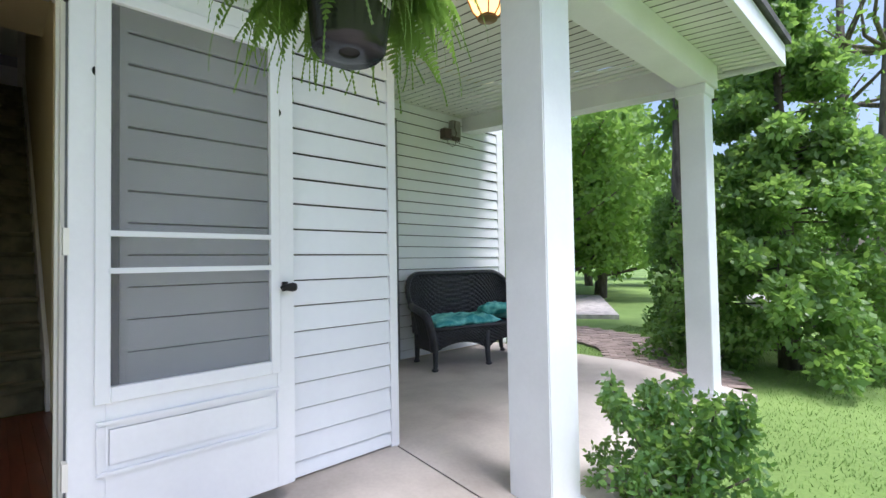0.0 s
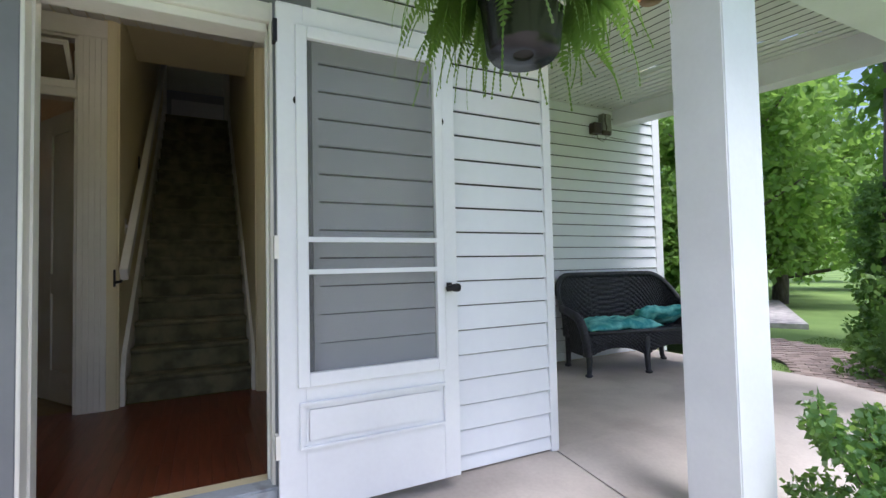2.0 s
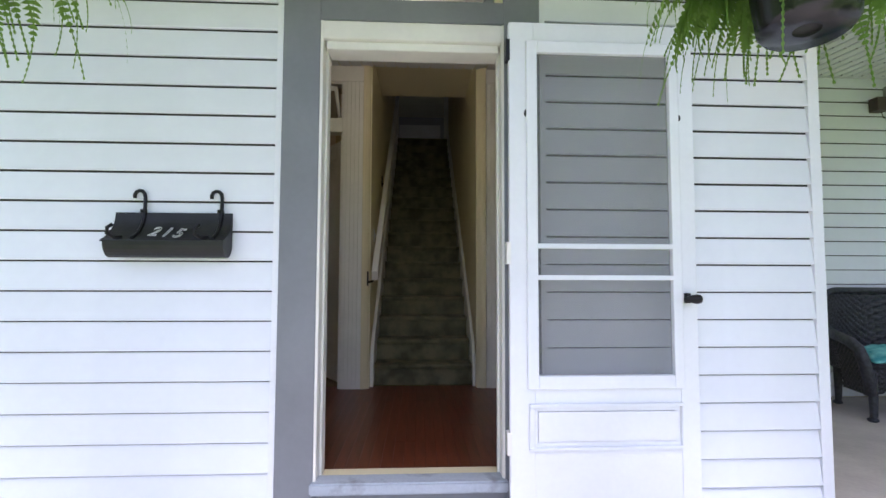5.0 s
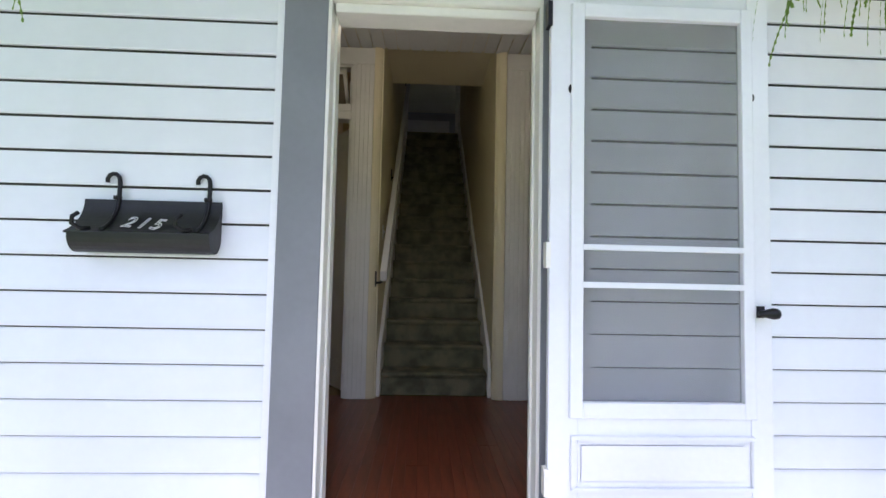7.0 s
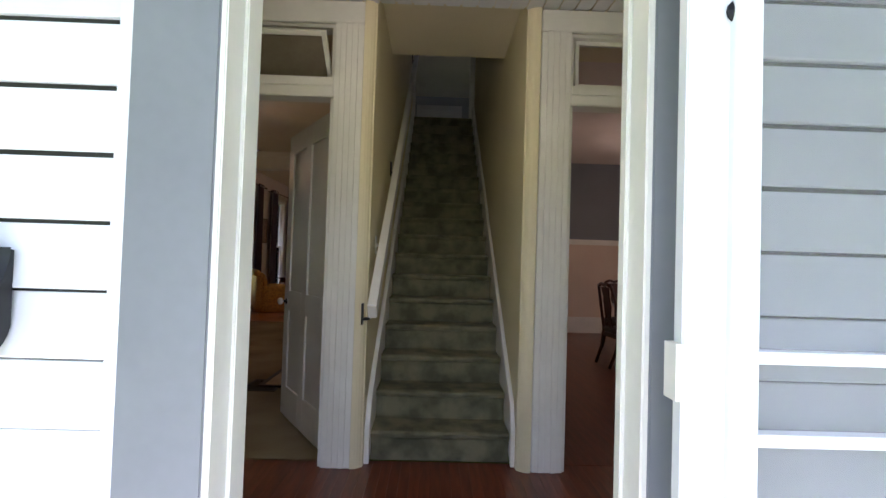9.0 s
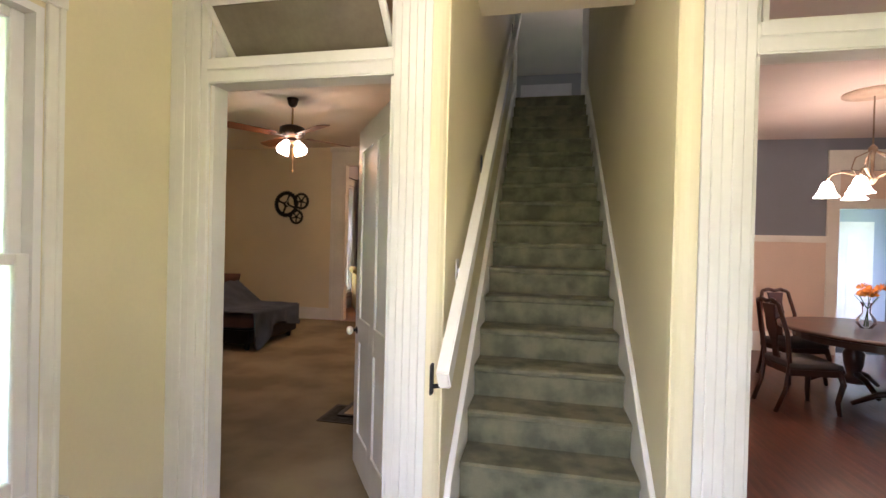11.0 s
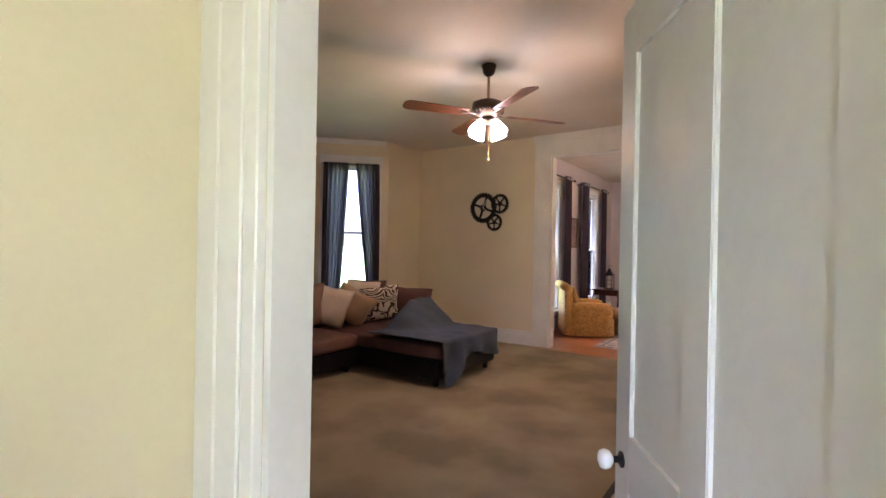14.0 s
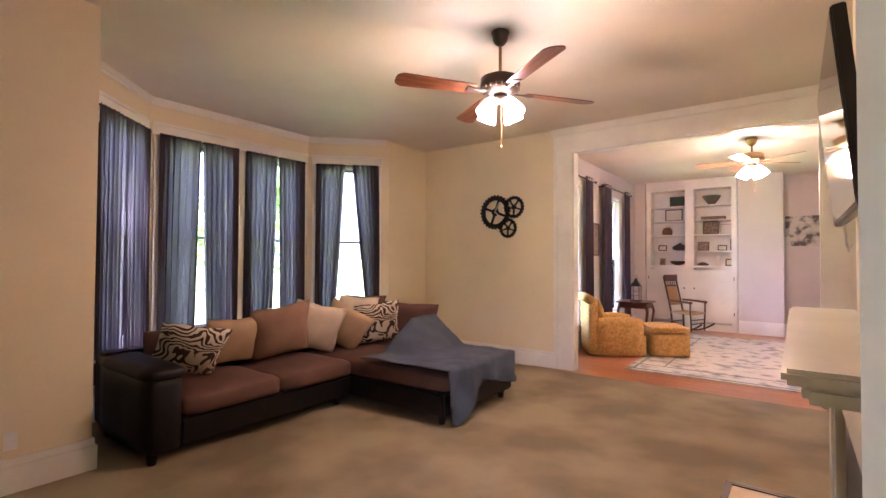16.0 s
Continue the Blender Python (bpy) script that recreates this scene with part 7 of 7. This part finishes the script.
# ivy-clad tree
t = tree(9.3, 0.95, -0.5, 9.5, 2.6, 31, "tall grey-barked tree with ivy round its foot", per=150, size=0.17, low=0.55, r0=0.20, clusters=70)
rng = random.Random(8)
C = [(rng.uniform(0.15, 0.50) * math.cos(q * 2.4) * (1 - 0.35 * q / 130), rng.uniform(0.15, 0.50) * math.sin(q * 2.4) * (1 - 0.35 * q / 130), 0.05 + 2.5 * q / 130) for q in range(130)]
ivy = new("ivy", leaves(C, [0.17] * len(C), 70, 0.085, LEAF_B, 8, "ivy"))
ivy.parent = t
ivy["label"] = "dark ivy climbing the trunk"
for k, (x, y, h, sp, mt2, low) in enumerate(((14, 6.5, 8, 3.6, LEAF_A, 0.15), (19, 10, 10, 4.2, LEAF_A, 0.15), (17, 6.5, 9, 3.4, LEAF_A, 0.2), (26, 12, 12, 4.8, LEAF_A, 0.15), (13, 10.5, 7.5, 3.6, LEAF_A, 0.08),
                                            (26, 14, 12, 5, LEAF_A, 0.1), (30, -9, 13, 5, LEAF_A, 0.3), (15.2, -0.85, 12, 3.0, LEAF_A, 0.3), (13.7, -1.48, 11, 2.8, LEAF_A, 0.3), (40, 17, 13, 5.5, LEAF_A, 0.1), (31, 3.2, 5.5, 3.2, LEAF_A, 0.1), (28, 6.4, 6, 3.0, LEAF_A, 0.1),
                                            (12, 15.5, 9, 4.2, LEAF_A, 0.08))):
    sparse = k in (7, 8)
    tree(x, y, -0.6, h, sp, 40 + k, "sparse tall leafing tree" if sparse else "full green broadleaf tree behind the lawn", mt2, per=16 if sparse else 210, size=0.16 if sparse else 0.22, low=low, r0=0.16 if sparse else 0.24, clusters=48 if sparse else 96)
for k, (x, y, h, sp) in enumerate(((-30, 1, 9, 4.0), (-34, 9, 9, 4.2), (-28, 18, 9, 4.0), (-12, -5, 7, 3.0))):
    tree(x, y, -0.5, h, sp, 60 + k, "full green broadleaf tree west of the house", LEAF_A, per=200, size=0.24, low=0.12, clusters=80)
hedge = thing("hedge", "long clipped green hedge behind the lawn", "hedge", pose(0, 0, -0.5))
rng = random.Random(77)
C = [(11.5 + rng.uniform(0, 1.4) + 0.9 * q / 26, 5.8 + q * 0.35 + rng.uniform(-.2, .2), rng.uniform(0.1, 2.9)) for q in range(26) for _ in range(9)]
crown(hedge, C, [0.42] * len(C), 110, 0.13, LEAF_A, 77)

# fence
fence = thing("fence", "pale wooden board fence at the garden end", "fence", pose(10.6, 3.9, -0.75, 0, 0, 42))
FW = mat("weathered_cedar", (0.46, 0.30, 0.18), 0.85, 0.15, 3, 40, 0.3, rnd=0.12, stretch=(6, 6, 1))
bm = bmesh.new()
box(bm, -0.066, 0.066, -0.01, 0.01, 0, 0.92)
fme = mesh_from(bm, "fence_board", FW, bevel=0.004, segs=1)
for k in range(40):
    o = new("fence_board", fme)
    o.parent = fence
    o.location = (k * 0.145, 0, random.Random(k).uniform(-0.01, 0.01))
for z in (0.2, 0.7):
    bx("fence_rail", -0.1, 5.8, 0.012, 0.05, z, z + 0.08, FW, fence)

# curved brick path
BRICK = mat("pinkish_paver", (0.40, 0.31, 0.27), 0.85, 0.12, 6, 60, 0.3, rnd=0.22)
pathb = thing("garden_path", "curving path of pinkish-grey brick pavers", "path", kind="structure")


def path_mid(s):
    pts = ((5.25, -0.50), (6.2, 0.05), (7.15, 0.75), (7.7, 2.0), (8.0, 3.5), (8.1, 5.2))
    f = max(0, min(len(pts) - 1.001, s * (len(pts) - 1)))
    i = int(f)
    u = f - i
    p = [Vector(pts[max(0, min(len(pts) - 1, i + k))]) for k in (-1, 0, 1, 2)]
    return 0.5 * ((2 * p[1]) + (p[2] - p[0]) * u + (2 * p[0] - 5 * p[1] + 4 * p[2] - p[3]) * u * u + (3 * p[1] - p[0] - 3 * p[2] + p[3]) * u ** 3)


bm = bmesh.new()
prev = None
for k in range(41):
    c, c2 = path_mid(k / 40), path_mid(min(1, k / 40 + 0.01))
    d = (c2 - c).normalized() if (c2 - c).length > 1e-5 else Vector((0, 1))
    nrm = Vector((-d.y, d.x))
    pr = [bm.verts.new((c.x + nrm.x * w, c.y + nrm.y * w, z)) for w, z in ((-0.62, -0.5), (-0.62, -0.322), (0.62, -0.322), (0.62, -0.5))]
    if prev:
        for i in range(3):
            bm.faces.new((prev[i], prev[i + 1], pr[i + 1], pr[i]))
    prev = pr
part("mortar_bed", bm, mat("sand_joint", (0.34, 0.29, 0.24), 0.95, 0.15, 8, 60, 0.3), pathb)
bm = bmesh.new()
box(bm, -0.098, 0.098, -0.048, 0.048, 0, 0.012)
pme = mesh_from(bm, "paver", BRICK, bevel=0.004, segs=1)
ns = 52
for k in range(ns):
    s = (k + 0.5) / ns
    c, c2 = path_mid(s), path_mid(min(1, s + 0.008))
    d = (c2 - c).normalized() if (c2 - c).length > 1e-5 else Vector((0, 1))
    nrm = Vector((-d.y, d.x))
    off = 0.1 if k % 2 else 0.0
    for j in range(-3, 3):
        w = (j + 0.5) * 0.204 + off - 0.05
        if abs(w) > 0.56:
            continue
        o = new("paver", pme)
        o.parent = pathb
        o.matrix_world = pose(c.x + nrm.x * w, c.y + nrm.y * w, -0.322 + 0.003 * math.sin(k * 7 + j * 3), 0, 0, math.degrees(math.atan2(nrm.y, nrm.x)))
for a, b in (((10.0, 3.4), (15.5, 6.8)), ((14.0, -0.6), (19, 1.6))):
    pv = thing("driveway", "pale grey drive strip across the lawn", "driveway", kind="structure")
    bm = bmesh.new()
    dv = (Vector(b) - Vector(a)).normalized()
    nv = Vector((-dv.y, dv.x)) * 0.9
    prism(bm, [(a[0] - nv.x, a[1] - nv.y), (b[0] - nv.x, b[1] - nv.y), (b[0] + nv.x, b[1] + nv.y), (a[0] + nv.x, a[1] + nv.y)], -0.9, -0.30)
    part("surface", bm, mat("pale_gravel", (0.45, 0.42, 0.40), 0.95, 0.15, 6, 60, 0.3), pv)

# near grass blades
rng = np.random.default_rng(5)
n = 60000
gx, gy = rng.uniform(2.4, 9.5, n), rng.uniform(-4.8, 2.0, n)
ok = ~((gx < 5.30) & (gy > -1.22)) & ~((gx < 1.7) & (gy > -5.5))
for k in range(30):
    c = path_mid(k / 29)
    ok &= (gx - c.x) ** 2 + (gy - c.y) ** 2 > 0.62 ** 2
gx, gy = gx[ok], gy[ok]
n = len(gx)
gz = np.where(gx > 8, -0.36 - 0.012 * (gx - 8), -0.36) - 0.005
hh, aa, ww = rng.uniform(0.015, 0.036, n), rng.uniform(0, 6.28, n), rng.uniform(0.003, 0.006, n)
lx, ly = rng.normal(0, 0.010, n), rng.normal(0, 0.010, n)
V = np.stack([np.stack([gx - ww * np.cos(aa), gy - ww * np.sin(aa), gz], 1), np.stack([gx + ww * np.cos(aa), gy + ww * np.sin(aa), gz], 1), np.stack([gx + lx, gy + ly, gz + hh], 1)], 1).reshape(-1, 3)
me = bpy.data.meshes.new("grass")
me.vertices.add(3 * n)
me.vertices.foreach_set("co", V.ravel())
me.loops.add(3 * n)
me.loops.foreach_set("vertex_index", np.arange(3 * n))
me.polygons.add(n)
me.polygons.foreach_set("loop_start", np.arange(n) * 3)
me.polygons.foreach_set("loop_total", np.full(n, 3))
me.update()
me.materials.append(mat("grass_blade", (0.28, 0.42, 0.11), 0.7, 0.25, 1.5, 20, 0.0, dark=(0.15, 0.27, 0.06)))
tagged(new("grass", me), "short green grass blades of the near lawn", "grass", kind="stuff")

# ---- floor boards, last ----
def boards(parent, x0, x1, y0, y1, z, material, along, w, seed):
    rng = random.Random(seed)
    cache = {}
    a0, a1 = (x0, x1) if along == "y" else (y0, y1)
    l0, l1 = (y0, y1) if along == "y" else (x0, x1)
    a, row = a0, 0
    while a < a1 - 0.005:
        ww = min(w, a1 - a)
        l = l0
        first = rng.choice((0.6, 0.9, 1.2, 1.5))
        while l < l1 - 0.005:
            ln = first if l == l0 else rng.choice((1.2, 1.5, 1.8, 2.1))
            ln = min(ln, l1 - l)
            if l1 - l - ln < 0.25:
                ln = l1 - l
            key = (round(ww, 3), round(ln, 3))
            if key not in cache:
                bm = bmesh.new()
                if along == "y":
                    box(bm, 0, ww - 0.0012, 0, ln - 0.0012, -0.0075, 0)
                else:
                    box(bm, 0, ln - 0.0012, 0, ww - 0.0012, -0.0075, 0)
                cache[key] = mesh_from(bm, "floorboard", material)
            o = new("floorboard", cache[key])
            o.parent = parent
            o.location = (a, l, z) if along == "y" else (l, a, z)
            l += ln
        a += w


boards(hall_floor, -1.84, 1.84, 0.02, 2.05, F, WOOD, "y", 0.060, 1)
boards(dining_floor, 0.75, 5.45, 2.056, 8.2, F, WOOD, "y", 0.075, 2)
boards(den_floor, -4.3, -1.0, 8.32, 9.1, F, OAK, "x", 0.060, 3)
boards(den_floor, -4.3, 0.6, 9.1, 14.3, F, OAK, "x", 0.12, 4)
